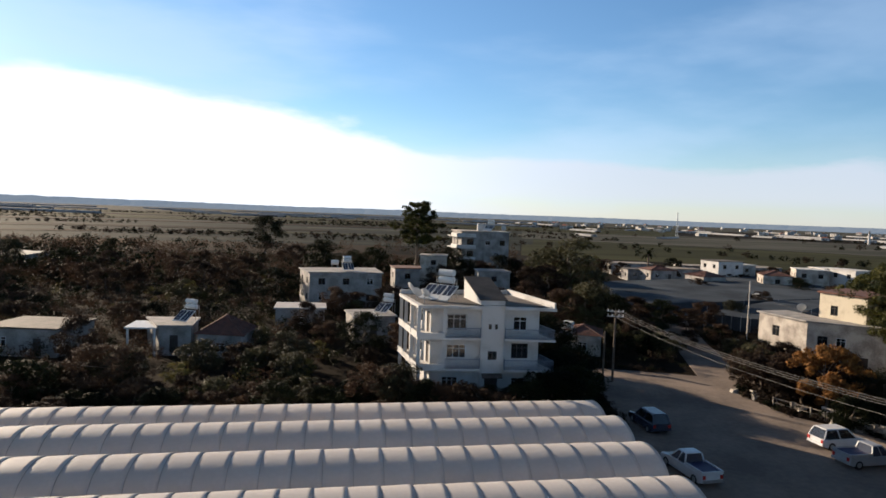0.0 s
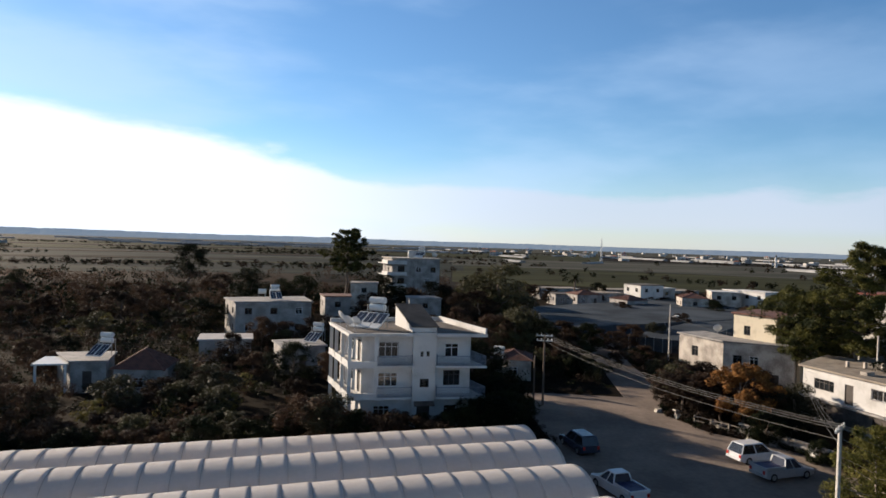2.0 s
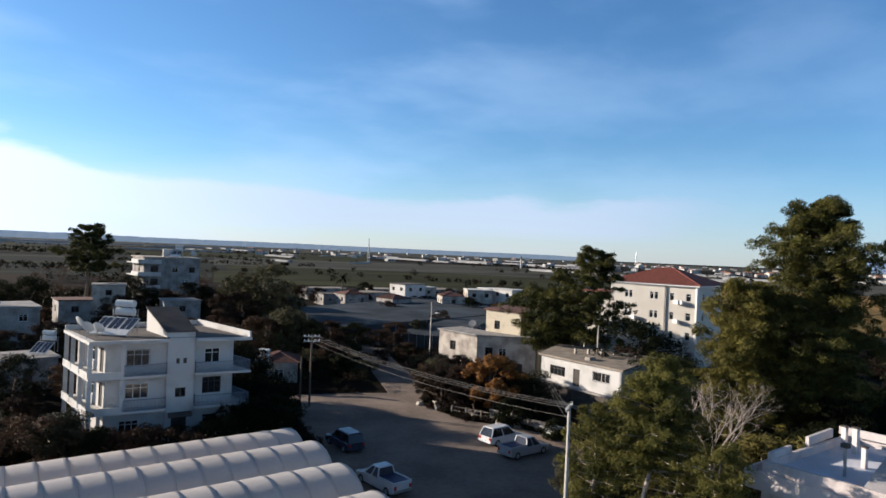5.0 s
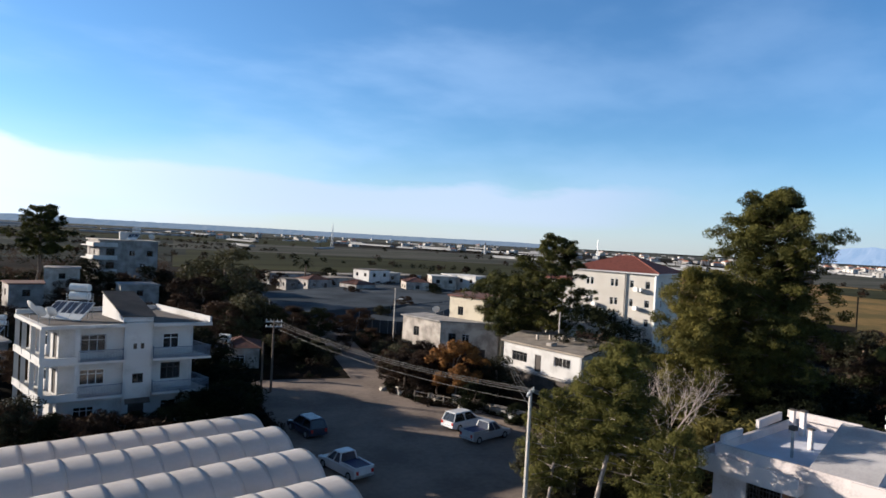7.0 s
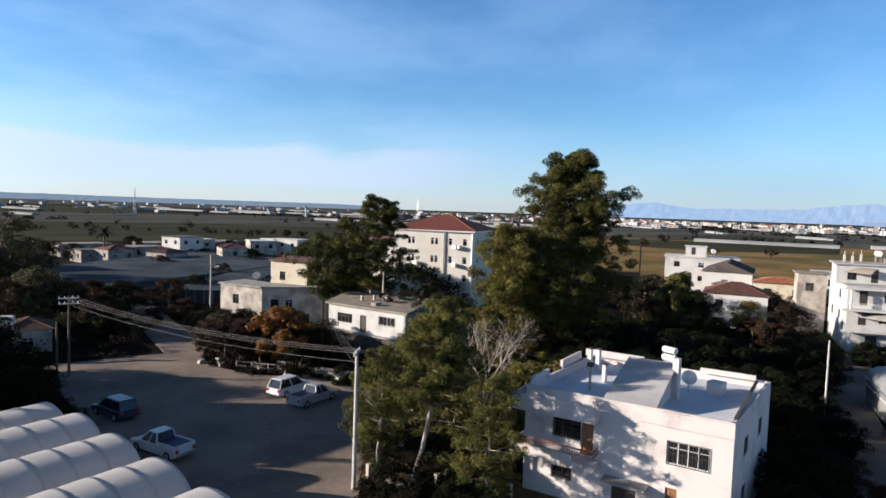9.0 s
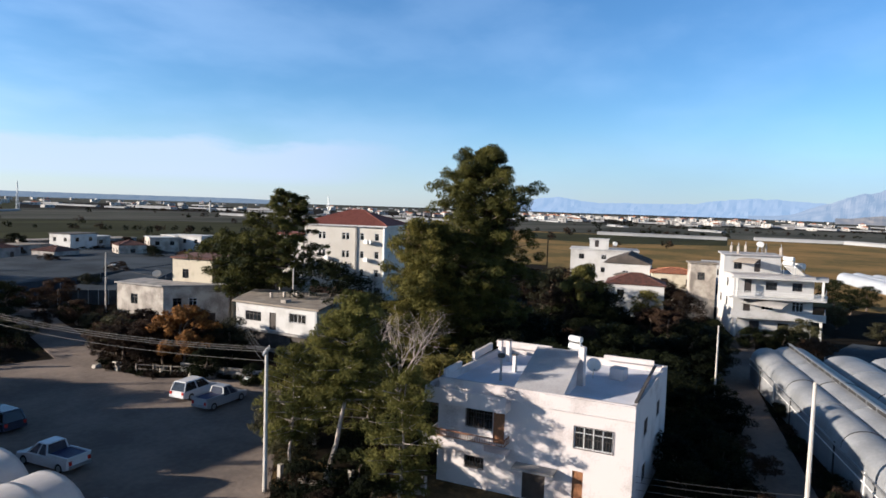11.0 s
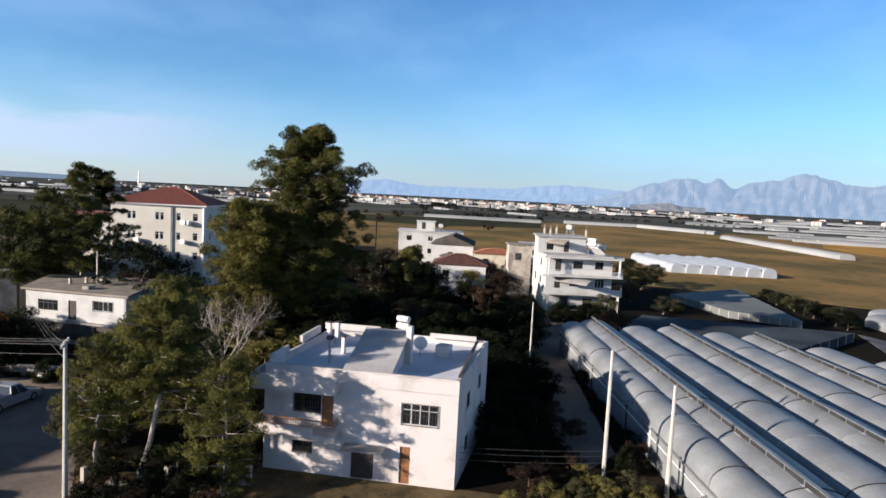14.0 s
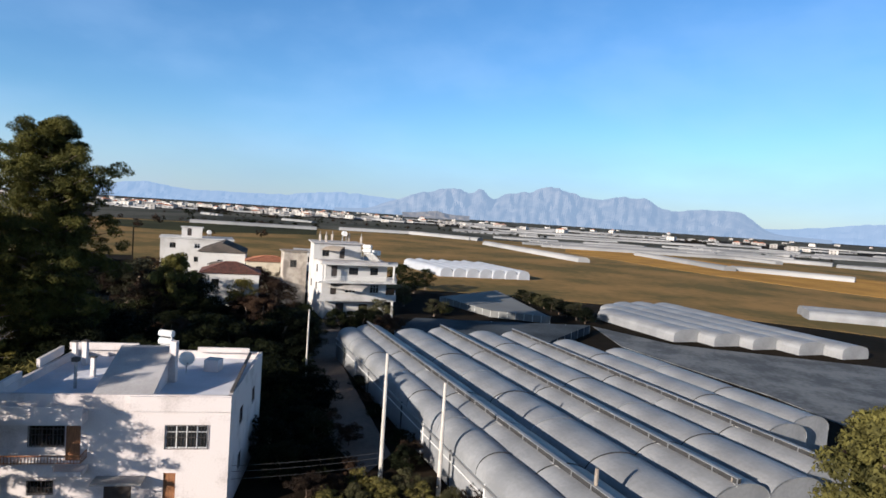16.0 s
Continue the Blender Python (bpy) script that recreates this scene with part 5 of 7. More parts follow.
# ---- trees and bushes ----
def leaves(rng, blobs, n, size, flat=0.55, needle=False, squash=0.85):
    """Many small leaf quads round the blobs of a crown."""
    wts = [b[3] ** 2 for b in blobs]
    vs, fs = [], []
    for i in range(n):
        x, y, z, r = rng.choices(blobs, wts)[0]
        d = Vector((rng.gauss(0, 1), rng.gauss(0, 1), rng.gauss(0.15, 1))).normalized()
        rr = r * (1 - 0.45 * rng.random() ** 2) * rng.uniform(0.85, 1.1)
        p = Vector((x, y, z)) + Vector((d.x * rr, d.y * rr, d.z * rr * squash))
        nrm = (d + Vector((rng.gauss(0, flat), rng.gauss(0, flat), rng.gauss(0.2, flat)))).normalized()
        a = nrm.orthogonal().normalized()
        a.rotate(Matrix.Rotation(rng.uniform(0, 6.28), 3, nrm))
        b = nrm.cross(a)
        s = size * rng.uniform(0.55, 1.35)
        a, b = a * s * (1.25 if needle else 0.85), b * s * (0.3 if needle else 0.62)
        k = len(vs)
        vs += [p - a - b * 0.3, p + a - b * 0.2, p - a * rng.uniform(0.0, 0.6) + b]
        fs.append((k, k + 1, k + 2))
    g = Geo()
    g.v, g.f = [tuple(v) for v in vs], fs
    return g


def limb(g, rng, a, b, r0, r1, bend=0.12, n=4, sides=7):
    a, b = Vector(a), Vector(b)
    L = (b - a).length
    prev, pr = a, r0
    for i in range(1, n + 1):
        u = i / n
        p = a.lerp(b, u)
        if i < n:
            p += Vector((rng.gauss(0, bend * L * 0.3), rng.gauss(0, bend * L * 0.3), 0))
        r = r0 + (r1 - r0) * u
        g.tube(prev, p, pr, r, sides, False)
        prev, pr = p, r


def tree(name, label, category, blobs, h_trunk, r_trunk, leafmat, n, size, seed, bark=BARK, needle=False, group="trees", flat=0.55, limbs=9):
    rng = random.Random(seed)
    t = thing(name, 0, 0, 0, label, category, group)
    g = Geo()
    top = (rng.uniform(-0.3, 0.3), rng.uniform(-0.3, 0.3), h_trunk)
    limb(g, rng, (0, 0, -0.2), top, r_trunk, r_trunk * 0.45, 0.08, 6)
    trunk = part("trunk", g, bark, t)
    for b in sorted(blobs, key=lambda q: -q[3])[:limbs]:
        gb = Geo()
        zs = min(h_trunk * 0.95, max(h_trunk * 0.3, b[2] - b[3]))
        limb(gb, rng, (top[0] * zs / h_trunk, top[1] * zs / h_trunk, zs), (b[0] * 0.8, b[1] * 0.8, b[2]), r_trunk * 0.35, 0.02, 0.1, 3, 5)
        part("limb", gb, bark, trunk)
    part("crown", leaves(rng, blobs, n, size, flat, needle), leafmat, t)
    return t


def round_blobs(seed, w, z0, z1, n, r):
    rng = random.Random(seed)
    out_ = []
    for i in range(n):
        a, u = rng.uniform(0, 6.28), rng.random()
        z = z0 + (z1 - z0) * u
        k = math.sin(math.pi * (0.15 + 0.75 * u)) * w * math.sqrt(rng.random())
        out_.append((math.cos(a) * k, math.sin(a) * k, z, r * rng.uniform(0.6, 1.25)))
    return out_


def put(ob, az_, r_, sc=1.0, rz=0.0, first=False, sz=None):
    x, y = polar(az_, r_)
    return put_xy(ob, x, y, sc, rz, first, sz)


def put_xy(ob, x, y, sc=1.0, rz=0.0, first=False, sz=None):
    m = Matrix.Translation((x, y, 0)) @ Matrix.Rotation(rz, 4, "Z") @ Matrix.Diagonal((sc, sc, sz or sc, 1))
    if first:
        ob.matrix_basis = m
        return ob
    return copy_thing(ob, m)


def pine_tree(label, az_, r_, profile, branches, tufts, leaf, leafmat, n, seed, trunk_r, bark=BARK, lean=0.0, tuft=1.25):
    """An old pine: whorled branches that carry flat tufts of needles out to a ragged profile [(height, reach)]."""
    rng = random.Random(seed)
    zs, rs = [q[0] for q in profile], [q[1] for q in profile]
    h = zs[-1]
    t = thing("pine_tree", *polar(az_, r_), 0, label, "pine tree", "", -az_)
    g = Geo()
    limb(g, rng, (0, 0, -0.2), (lean, 0.1, h - 0.9), trunk_r, trunk_r * 0.16, 0.03, 8, 9)
    trunk = part("trunk", g, bark, t)
    blobs = []
    for i in range(branches):
        u = (i + rng.uniform(0.2, 0.8)) / branches
        z = zs[0] + (h - 0.4 - zs[0]) * u
        a = i * 2.399 + rng.uniform(-0.5, 0.5)
        reach = max(0.5, float(np.interp(z, zs, rs))) * rng.choice((0.6, 0.82, 0.95, 1.0, 1.06))
        rise = (0.05 + 0.42 * u) * reach
        root = Vector((lean * z / h, 0, max(zs[0] * 0.7, z - rise * 0.7)))
        tip = Vector((root.x + math.cos(a) * reach, math.sin(a) * reach, z + rise * 0.25 + rng.uniform(-0.3, 0.3)))
        gb = Geo()
        limb(gb, rng, root, tip, trunk_r * 0.34 * (1.15 - u), 0.025, 0.12, 4, 5)
        part("limb", gb, bark, trunk)
        for k in range(tufts):
            v = 0.32 + 0.68 * (k + rng.random()) / tufts
            q = root.lerp(tip, v)
            s_ = reach * 0.22 * math.sin(math.pi * min(1, v * 0.9))
            blobs.append((q.x + rng.gauss(0, s_), q.y + rng.gauss(0, s_), q.z + rng.uniform(-0.15, 0.45), rng.uniform(0.32, 0.72) * tuft * (0.8 + 0.04 * reach)))
    part("crown", leaves(rng, blobs, n, leaf, 0.6, True, 0.62), leafmat, t)
    return t


# the great pine and its neighbours
pine_tree("very tall ragged green pine standing above the village", 57.2, 68.0, [(3.5, 3.4), (7, 5.2), (11, 5.6), (14.5, 5.2), (16.6, 4.2), (17.6, 4.4), (19.2, 5.5), (20.6, 4.5), (21.6, 3.5), (23.2, 3.1), (24.3, 1.1)], 130, 9, 0.19, LEAF_PINE, 130000, 21, 0.45)
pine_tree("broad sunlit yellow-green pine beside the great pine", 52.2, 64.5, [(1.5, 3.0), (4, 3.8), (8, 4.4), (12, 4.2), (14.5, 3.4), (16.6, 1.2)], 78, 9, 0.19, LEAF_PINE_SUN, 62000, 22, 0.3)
pine_tree("ragged dark pine behind the low white house", 38.9, 90.0, [(6.5, 4.8), (9, 5.8), (11.5, 6.0), (13.6, 4.8), (15, 4.6), (17, 3.9), (18.4, 2.7), (19.6, 1.4)], 52, 8, 0.23, LEAF_PINE, 36000, 23, 0.34, lean=1.4, tuft=1.05)
pine_tree("low spreading pine beside the cream house", 36.2, 94.0, [(4.5, 4.0), (7, 5.2), (10, 5.4), (12.2, 4.0), (13.4, 1.6)], 44, 8, 0.27, LEAF_PINE, 18000, 28, 0.28)
put(tree("tree", "dense dark green tree behind the cream house", "tree", round_blobs(14, 6.2, 3, 12.0, 110, 1.0), 8, 0.3, LEAF_PINE, 18000, 0.3, 24, group=""), 34.9, 110.0, first=True)
pine_tree("dark tall umbrella pine with a bare trunk above the roofs", -2.5, 158.0, [(10.5, 4.6), (13, 6.6), (15.5, 6.4), (17.6, 4.6), (19.4, 3.2), (20.8, 1.6)], 30, 7, 0.34, LEAF_PINE, 15000, 26, 0.5, lean=0.9, tuft=1.35)
for lab, a_, r_, prof, nb, n, seed, tr, ln in (
        ("tall light green pine with a pale curved trunk", 44.0, 40.2, [(5.6, 1.9), (7.2, 2.2), (9.2, 2.2), (10.8, 1.8), (11.8, 1.2), (12.4, 0.6)], 60, 32000, 25, 0.19, 1.3),
        ("slender light green pine beside the utility pole", 40.4, 41.4, [(2.6, 1.1), (4, 1.9), (6.5, 1.9), (8.2, 1.2), (9.0, 0.5)], 36, 12000, 31, 0.13, 0.3),
        ("bushy light green pine in the yard", 47.6, 44.5, [(1.6, 1.8), (3, 2.8), (5.6, 2.6), (7.6, 1.6), (8.9, 0.5)], 42, 15000, 32, 0.16, -0.3),
        ("low bushy pine beside the white house", 50.4, 37.5, [(0.6, 1.5), (2.5, 2.4), (5.4, 2.1), (7.4, 1.4), (8.4, 0.5)], 38, 15000, 33, 0.12, 0.2),
        ("light green pine behind the yard", 42.6, 47.5, [(1.0, 1.6), (3, 2.3), (5.4, 1.8), (7.4, 0.6)], 32, 9000, 34, 0.15, 0.0)):
    pine_tree(lab, a_, r_, prof, nb, 8, 0.13, LEAF_YOUNG, n, seed, tr, BARK_PALE, ln, 0.8)

# bare tree with pale twigs
bt = thing("bare_tree", *polar(49.9, 51.0), 0, "leafless tree with pale twisted branches", "tree")
rng = random.Random(8)
gt = Geo()
limb(gt, rng, (0, 0, 0), (0.3, 0.2, 3.6), 0.2, 0.13, 0.1, 4)
trunk = part("trunk", gt, BARK_PALE, bt)


def twig(parent, a, d, L, r, depth):
    gb = Geo()
    b = Vector(a) + d * L
    limb(gb, rng, a, b, r, r * 0.5, 0.14, 3, 5)
    stack = [(b, d, L, r, depth)]
    while stack:
        p, dd, l, rr, k = stack.pop()
        if k == 0:
            continue
        for i in range(3):
            nd = (dd + Vector((rng.gauss(0, 0.55), rng.gauss(0, 0.55), rng.gauss(0.1, 0.45)))).normalized()
            e = p + nd * l * 0.66
            limb(gb, rng, p, e, rr * 0.5, rr * 0.28, 0.15, 2, 4)
            stack.append((e, nd, l * 0.66, rr * 0.5, k - 1))
    part("branch", gb, BARK_PALE, parent)


for i in range(9):
    a = i * 0.72
    d = Vector((math.cos(a) * rng.uniform(0.4, 0.8), math.sin(a) * rng.uniform(0.4, 0.8), 1)).normalized()
    twig(trunk, (0.25, 0.15, 2.2 + 0.17 * i), d, rng.uniform(2.0, 2.9), 0.06, 4)

# prototypes of the common growth
KINDS = {}
for key, label, cat, w, z0, z1, nb, r, m_, n, size in (
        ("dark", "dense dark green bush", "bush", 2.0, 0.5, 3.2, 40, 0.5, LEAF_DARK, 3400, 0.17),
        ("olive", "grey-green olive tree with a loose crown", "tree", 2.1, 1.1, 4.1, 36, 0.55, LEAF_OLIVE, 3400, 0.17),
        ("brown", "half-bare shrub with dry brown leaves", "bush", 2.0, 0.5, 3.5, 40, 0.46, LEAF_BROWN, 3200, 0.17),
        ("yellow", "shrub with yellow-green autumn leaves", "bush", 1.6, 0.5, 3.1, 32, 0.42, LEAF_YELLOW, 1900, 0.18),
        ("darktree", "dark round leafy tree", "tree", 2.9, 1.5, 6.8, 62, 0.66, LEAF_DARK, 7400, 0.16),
        ("browntree", "tree with thin reddish-brown foliage", "tree", 2.9, 1.5, 6.8, 60, 0.62, LEAF_BROWN, 5600, 0.19)):
    KINDS[key] = []
    for v in range(2):
        sd_ = {"dark": 31, "olive": 41, "brown": 51, "yellow": 61, "darktree": 71, "browntree": 81}[key] + v
        KINDS[key].append([tree("tree" if cat == "tree" else "bush", label, cat, round_blobs(sd_, w, z0, z1, nb, r), z1 * 0.7, 0.1 if cat == "bush" else 0.18, m_, n, size, sd_, group="scrub", limbs=2, needle=True), False])


def grow(key, x, y, h, rng, wide=1.0):
    slot = KINDS[key][rng.randrange(2)]
    base = 7.5 if "tree" in key else 4.3 if key == "olive" else 3.7
    sc = h / base
    m = put_xy(slot[0], x, y, sc * wide, rng.uniform(0, 6.28), not slot[1], sc)
    slot[1] = True
    return m


HOUSES = [(-19, 119, 10), (-10, 89, 6), (-33, 77.5, 6), (-26, 78, 5), (-21, 98, 5), (-47.5, 75.5, 6.5), (10, 179, 11), (-7, 134, 5), (11, 143, 6), (-2, 153, 6), (19.5, 86, 4.5), (3, 66, 9), (40, 19, 9.5)]


def free(x, y, pad=0.0):
    return all(math.hypot(x - a, y - b) > r + pad for a, b, r in HOUSES)


rng = random.Random(17)
# scrub on the left, behind the white tunnels
for i in range(235):
    a, r = rng.uniform(-43, 0), math.sqrt(rng.uniform(56 ** 2, 210 ** 2))
    x, y = polar(a, r)
    if x * -0.166 + y * 0.986 < 53 or not free(x, y):
        continue
    # keep the near sides of the cottages in view
    if r < 76 and any(abs(a - q) < 4 for q in (-23, -18.5, -8)):
        grow(rng.choice(("dark", "brown", "brown", "yellow")), x, y, rng.uniform(1.8, 3.3), rng, 1.2)
        continue
    key = rng.choices(("dark", "brown", "olive", "yellow", "darktree", "browntree"), (4, 5, 3, 1, 2, 5))[0]
    grow(key, x, y, rng.uniform(2.6, 4.4) if "tree" not in key else rng.uniform(4.8, 8.2), rng, rng.uniform(1.0, 1.4))
# a close belt between the tunnels and the village
for i in range(46):
    a = -40 + i * 1.05 + rng.uniform(-0.4, 0.4)
    r0 = 55.5 if a < -4 else 53.5
    x, y = polar(a, r0 + rng.uniform(0, 5))
    if x * -0.166 + y * 0.986 < 50.4 or not free(x, y, -1):
        continue
    grow(rng.choice(("dark", "dark", "brown", "olive", "brown")), x, y, rng.uniform(1.8, 3.4), rng, 1.3)
# the tree at 4.0, behind the apartment house, is added to shade the street
for a, r, h, key in ((-33.0, 66.5, 3.4, "browntree"), (-31.0, 68.0, 3.6, "brown"), (-34.6, 67.5, 3.8, "brown"), (-27.5, 70.0, 3.4, "brown"), (-15.5, 82.0, 3.6, "olive"), (-12.5, 84.0, 3.2, "brown"), (-10.6, 78.0, 3.0, "yellow"), (4.0, 76.4, 10.2, "darktree"), (5.2, 79.5, 10.2, "browntree"), (7.0, 78.0, 10.0, "darktree"), (8.2, 77.0, 9.2, "browntree"), (11.4, 104, 9.4, "browntree"), (13.0, 103, 9.6, "olive"), (14.8, 106, 8.6, "darktree"), (8.6, 98, 8.8, "browntree"), (17.0, 110, 7.8, "browntree"), (9.2, 71.5, 7.6, "darktree"), (10.6, 70.5, 7.2, "darktree"), (12.0, 68.5, 6.2, "darktree"), (1.0, 160, 10.0, "darktree"), (2.2, 163, 9.6, "darktree"), (3.6, 162, 9.0, "browntree"), (5.2, 160, 8.6, "darktree"), (0.2, 150, 9.0, "browntree"), (6.4, 164, 10.5, "browntree"), (-35.2, 150, 13.5, "darktree"), (-22.5, 150, 8.5, "browntree"), (-20.5, 142, 9.5, "browntree"), (-18.6, 150, 9.5, "browntree"), (-17.0, 160, 9, "browntree"), (-15.6, 250, 15.5, "darktree"), (-13, 210, 9, "browntree"), (8.5, 57.0, 3.8, "dark"), (10.5, 58.5, 4.6, "dark"), (12.0, 60.5, 4.6, "dark"), (11.0, 64.5, 5.0, "darktree"), (12.6, 67.0, 4.8, "dark"), (6.5, 55.5, 2.6, "dark"), (-5.0, 57.5, 5.0, "brown"), (-3.4, 57.0, 5.2, "olive"), (-2.2, 57.8, 4.6, "brown"), (-1.2, 57.0, 4.0, "dark"), (2.4, 57.2, 3.4, "brown"), (-1.5, 55.0, 3.0, "dark"), (1.5, 55.5, 3.4, "brown"), (3.5, 54.5, 2.6, "brown"),
                     (12.4, 122, 7.6, "browntree"), (14.4, 118, 6.6, "darktree"), (20.0, 115, 5.6, "browntree"), (10.3, 150, 11.5, "browntree"), (11.4, 146, 13.0, "olive"), (8.6, 150, 11.0, "browntree"), (9.4, 140, 11, "browntree"), (7.6, 128, 7.5, "browntree"), (5.4, 122, 6, "browntree"), (3.0, 118, 6.5, "dark"), (-0.5, 130, 8, "browntree"), (-6, 150, 10, "darktree"), (-8, 165, 11, "darktree"), (-10.5, 160, 11, "darktree"),
                     (16.6, 124, 5.5, "browntree"), (13.4, 108, 5.6, "browntree"), (16.0, 104, 4.6, "brown"), (24.6, 128, 5.0, "olive"), (26.6, 150, 6.0, "browntree"), (31.6, 170, 7.0, "browntree"), (33.4, 165, 7.5, "browntree"), (22.0, 176, 5.5, "browntree"),
                     (28.4, 76.0, 6.6, "browntree"), (30.0, 74.5, 6.6, "browntree"), (33.2, 74.0, 5.8, "browntree"), (32.0, 78.5, 7.2, "browntree"), (26.4, 82.0, 6.0, "browntree"), (-34.0, 64.5, 4.4, "browntree"), (-32.0, 66.0, 4.2, "brown"), (-30.0, 65.0, 4.4, "browntree"), (-26.6, 67.0, 4.2, "olive"), (-25.2, 69.0, 3.6, "brown"), (-22.4, 68.5, 3.2, "yellow"), (-20.6, 70.0, 4.0, "olive"), (-17.4, 72.0, 4.4, "browntree"), (-16.0, 70.0, 3.8, "olive"), (-14.0, 74.0, 5.0, "browntree"), (-12.0, 100, 4.4, "browntree"), (-9.4, 106, 5.0, "browntree"), (-7.6, 104, 4.2, "olive"), (-13.4, 106, 4.0, "brown"), (-6.4, 72.0, 3.2, "brown"), (-4.6, 58.5, 3.4, "dark"), (-3.0, 59.5, 3.2, "brown"), (0.4, 57.6, 2.8, "dark"), (4.6, 57.6, 2.8, "dark"), (7.4, 58.6, 3.2, "dark"), (32.8, 76.5, 6.4, "browntree"), (34.0, 75.0, 5.4, "brown"), (31.0, 76.0, 6.2, "browntree"), (35.4, 74.5, 4.6, "olive"), (13.0, 112, 7.4, "darktree"), (15.2, 116, 6.6, "darktree"), (17.6, 112, 6.2, "browntree"), (19.2, 108, 5.8, "darktree"), (21.2, 112, 5.6, "browntree"), (22.6, 118, 6.4, "browntree"), (21.6, 100, 4.8, "brown"), (23.8, 101, 5.0, "browntree"), (19.0, 98, 4.6, "dark"), (17.2, 96, 4.8, "brown"), (63.4, 108, 8.0, "olive"), (68.2, 108, 8.4, "darktree"), (70.6, 124, 9.0, "browntree"), (72.6, 122, 8.2, "browntree"), (71.6, 112, 6.4, "yellow"), (27.0, 75.0, 5.6, "brown"), (28.0, 72.5, 5.0, "brown"), (29.4, 76.5, 5.6, "browntree"), (25.8, 77.5, 4.6, "brown"), (30.4, 79.0, 5.0, "yellow"), (33.8, 72.0, 4.0, "brown"), (67.4, 100, 7.6, "darktree"), (69.0, 98, 5.4, "darktree"), (72.0, 99, 5.6, "browntree"), (73.4, 97, 5.8, "browntree"), (64.8, 100, 9.0, "browntree"), (28.6, 85.0, 6.0, "browntree"), (30.2, 84.0, 6.2, "brown"), (31.8, 83.0, 6.2, "browntree"), (30.9, 79.5, 5.6, "browntree"), (29.2, 81.0, 5.8, "brown"), (33.2, 80.0, 4.6, "brown"), (34.4, 78.0, 4.0, "dark"), (27.2, 88.0, 4.6, "olive"), (27.6, 84.0, 5.2, "brown"), (26.6, 79.0, 4.6, "olive"), (28.6, 77.0, 4.8, "brown"), (33.2, 67.5, 3.4, "dark"), (35.2, 68.5, 3.0, "dark"), (37.0, 64.0, 2.8, "dark"), (39.8, 60.0, 3.4, "brown"), (41.2, 56.0, 4.0, "yellow"),
                     (47.6, 74.0, 8.0, "darktree"), (48.6, 76.0, 8.0, "darktree"), (43.9, 84.0, 10.8, "darktree"), (48.8, 70.0, 7.6, "darktree"), (79.6, 96, 3.2, "dark"), (81.0, 98, 3.4, "dark"), (82.2, 99, 3.0, "olive"), (49.3, 66.0, 7.2, "darktree"), (47.2, 66.0, 5.6, "yellow"), (51.0, 78.0, 9.5, "darktree"), (53.6, 56.0, 6.0, "yellow"), (55.3, 57.0, 6.6, "yellow"), (51.2, 55.5, 4.5, "brown"), (57.0, 60.0, 6.5, "darktree"),
                     (42.0, 38.5, 3.4, "dark"), (41.0, 42.5, 3.8, "olive"), (46.4, 39.5, 3.6, "dark"), (49.5, 40.5, 3.0, "brown"), (47.6, 36.6, 2.4, "dark"), (48.8, 34.6, 2.0, "brown"), (45.4, 35.2, 2.0, "dark"), (43.2, 35.8, 2.0, "brown"), (51.6, 33.4, 1.6, "brown"), (48.6, 43.5, 4.6, "dark"), (51.2, 47.5, 4.2, "dark"), (41.2, 39.3, 2.8, "brown"), (44.8, 37.0, 2.0, "brown"), (50.4, 38.8, 1.8, "brown"), (38.9, 47.0, 4.2, "olive"), (39.6, 49.5, 4.5, "brown")):
    x, y = polar(a, r)
    grow(key, x, y, h, rng, 1.2)
put(tree("tree", "small tree with rusty orange autumn leaves", "tree", round_blobs(91, 3.7, 1.2, 6.3, 60, 0.62), 3.6, 0.16, LEAF_ORANGE, 8000, 0.2, 91, group=""), 31.6, 72.5, first=True)
for i in range(78):
    a, r = rng.uniform(14, 36), rng.uniform(176, 240)
    x, y = polar(a, r)
    if 33 < x < 104 and 104 < y < 200 and a < 28 and r < 205:
        continue
    grow(rng.choice(("browntree", "darktree", "brown", "dark", "browntree")), x, y, rng.uniform(3.2, 7.4), rng, 1.3)
for i in range(13):
    u = i / 12
    x = 46.5 + 54 * u
    grow(("darktree", "dark", "darktree")[i % 3], x, 9.6 + (x - 42) * 0.225 + rng.uniform(-0.3, 0.8), rng.uniform(3.0, 4.2) if i > 5 else 2.6, rng, 0.9)
# hedges along the lane and round the square
for i in range(34):
    a = rng.uniform(13.5, 26.5)
    r = rng.uniform(84, 104)
    x, y = polar(a, r)
    if 30 < x < 42 and abs(x - (33 + (y - 72) * 0.17)) < 4 or not free(x, y):
        continue
    grow(rng.choice(("dark", "brown", "dark", "olive")), x, y, rng.uniform(2.0, 3.4), rng, 1.3)
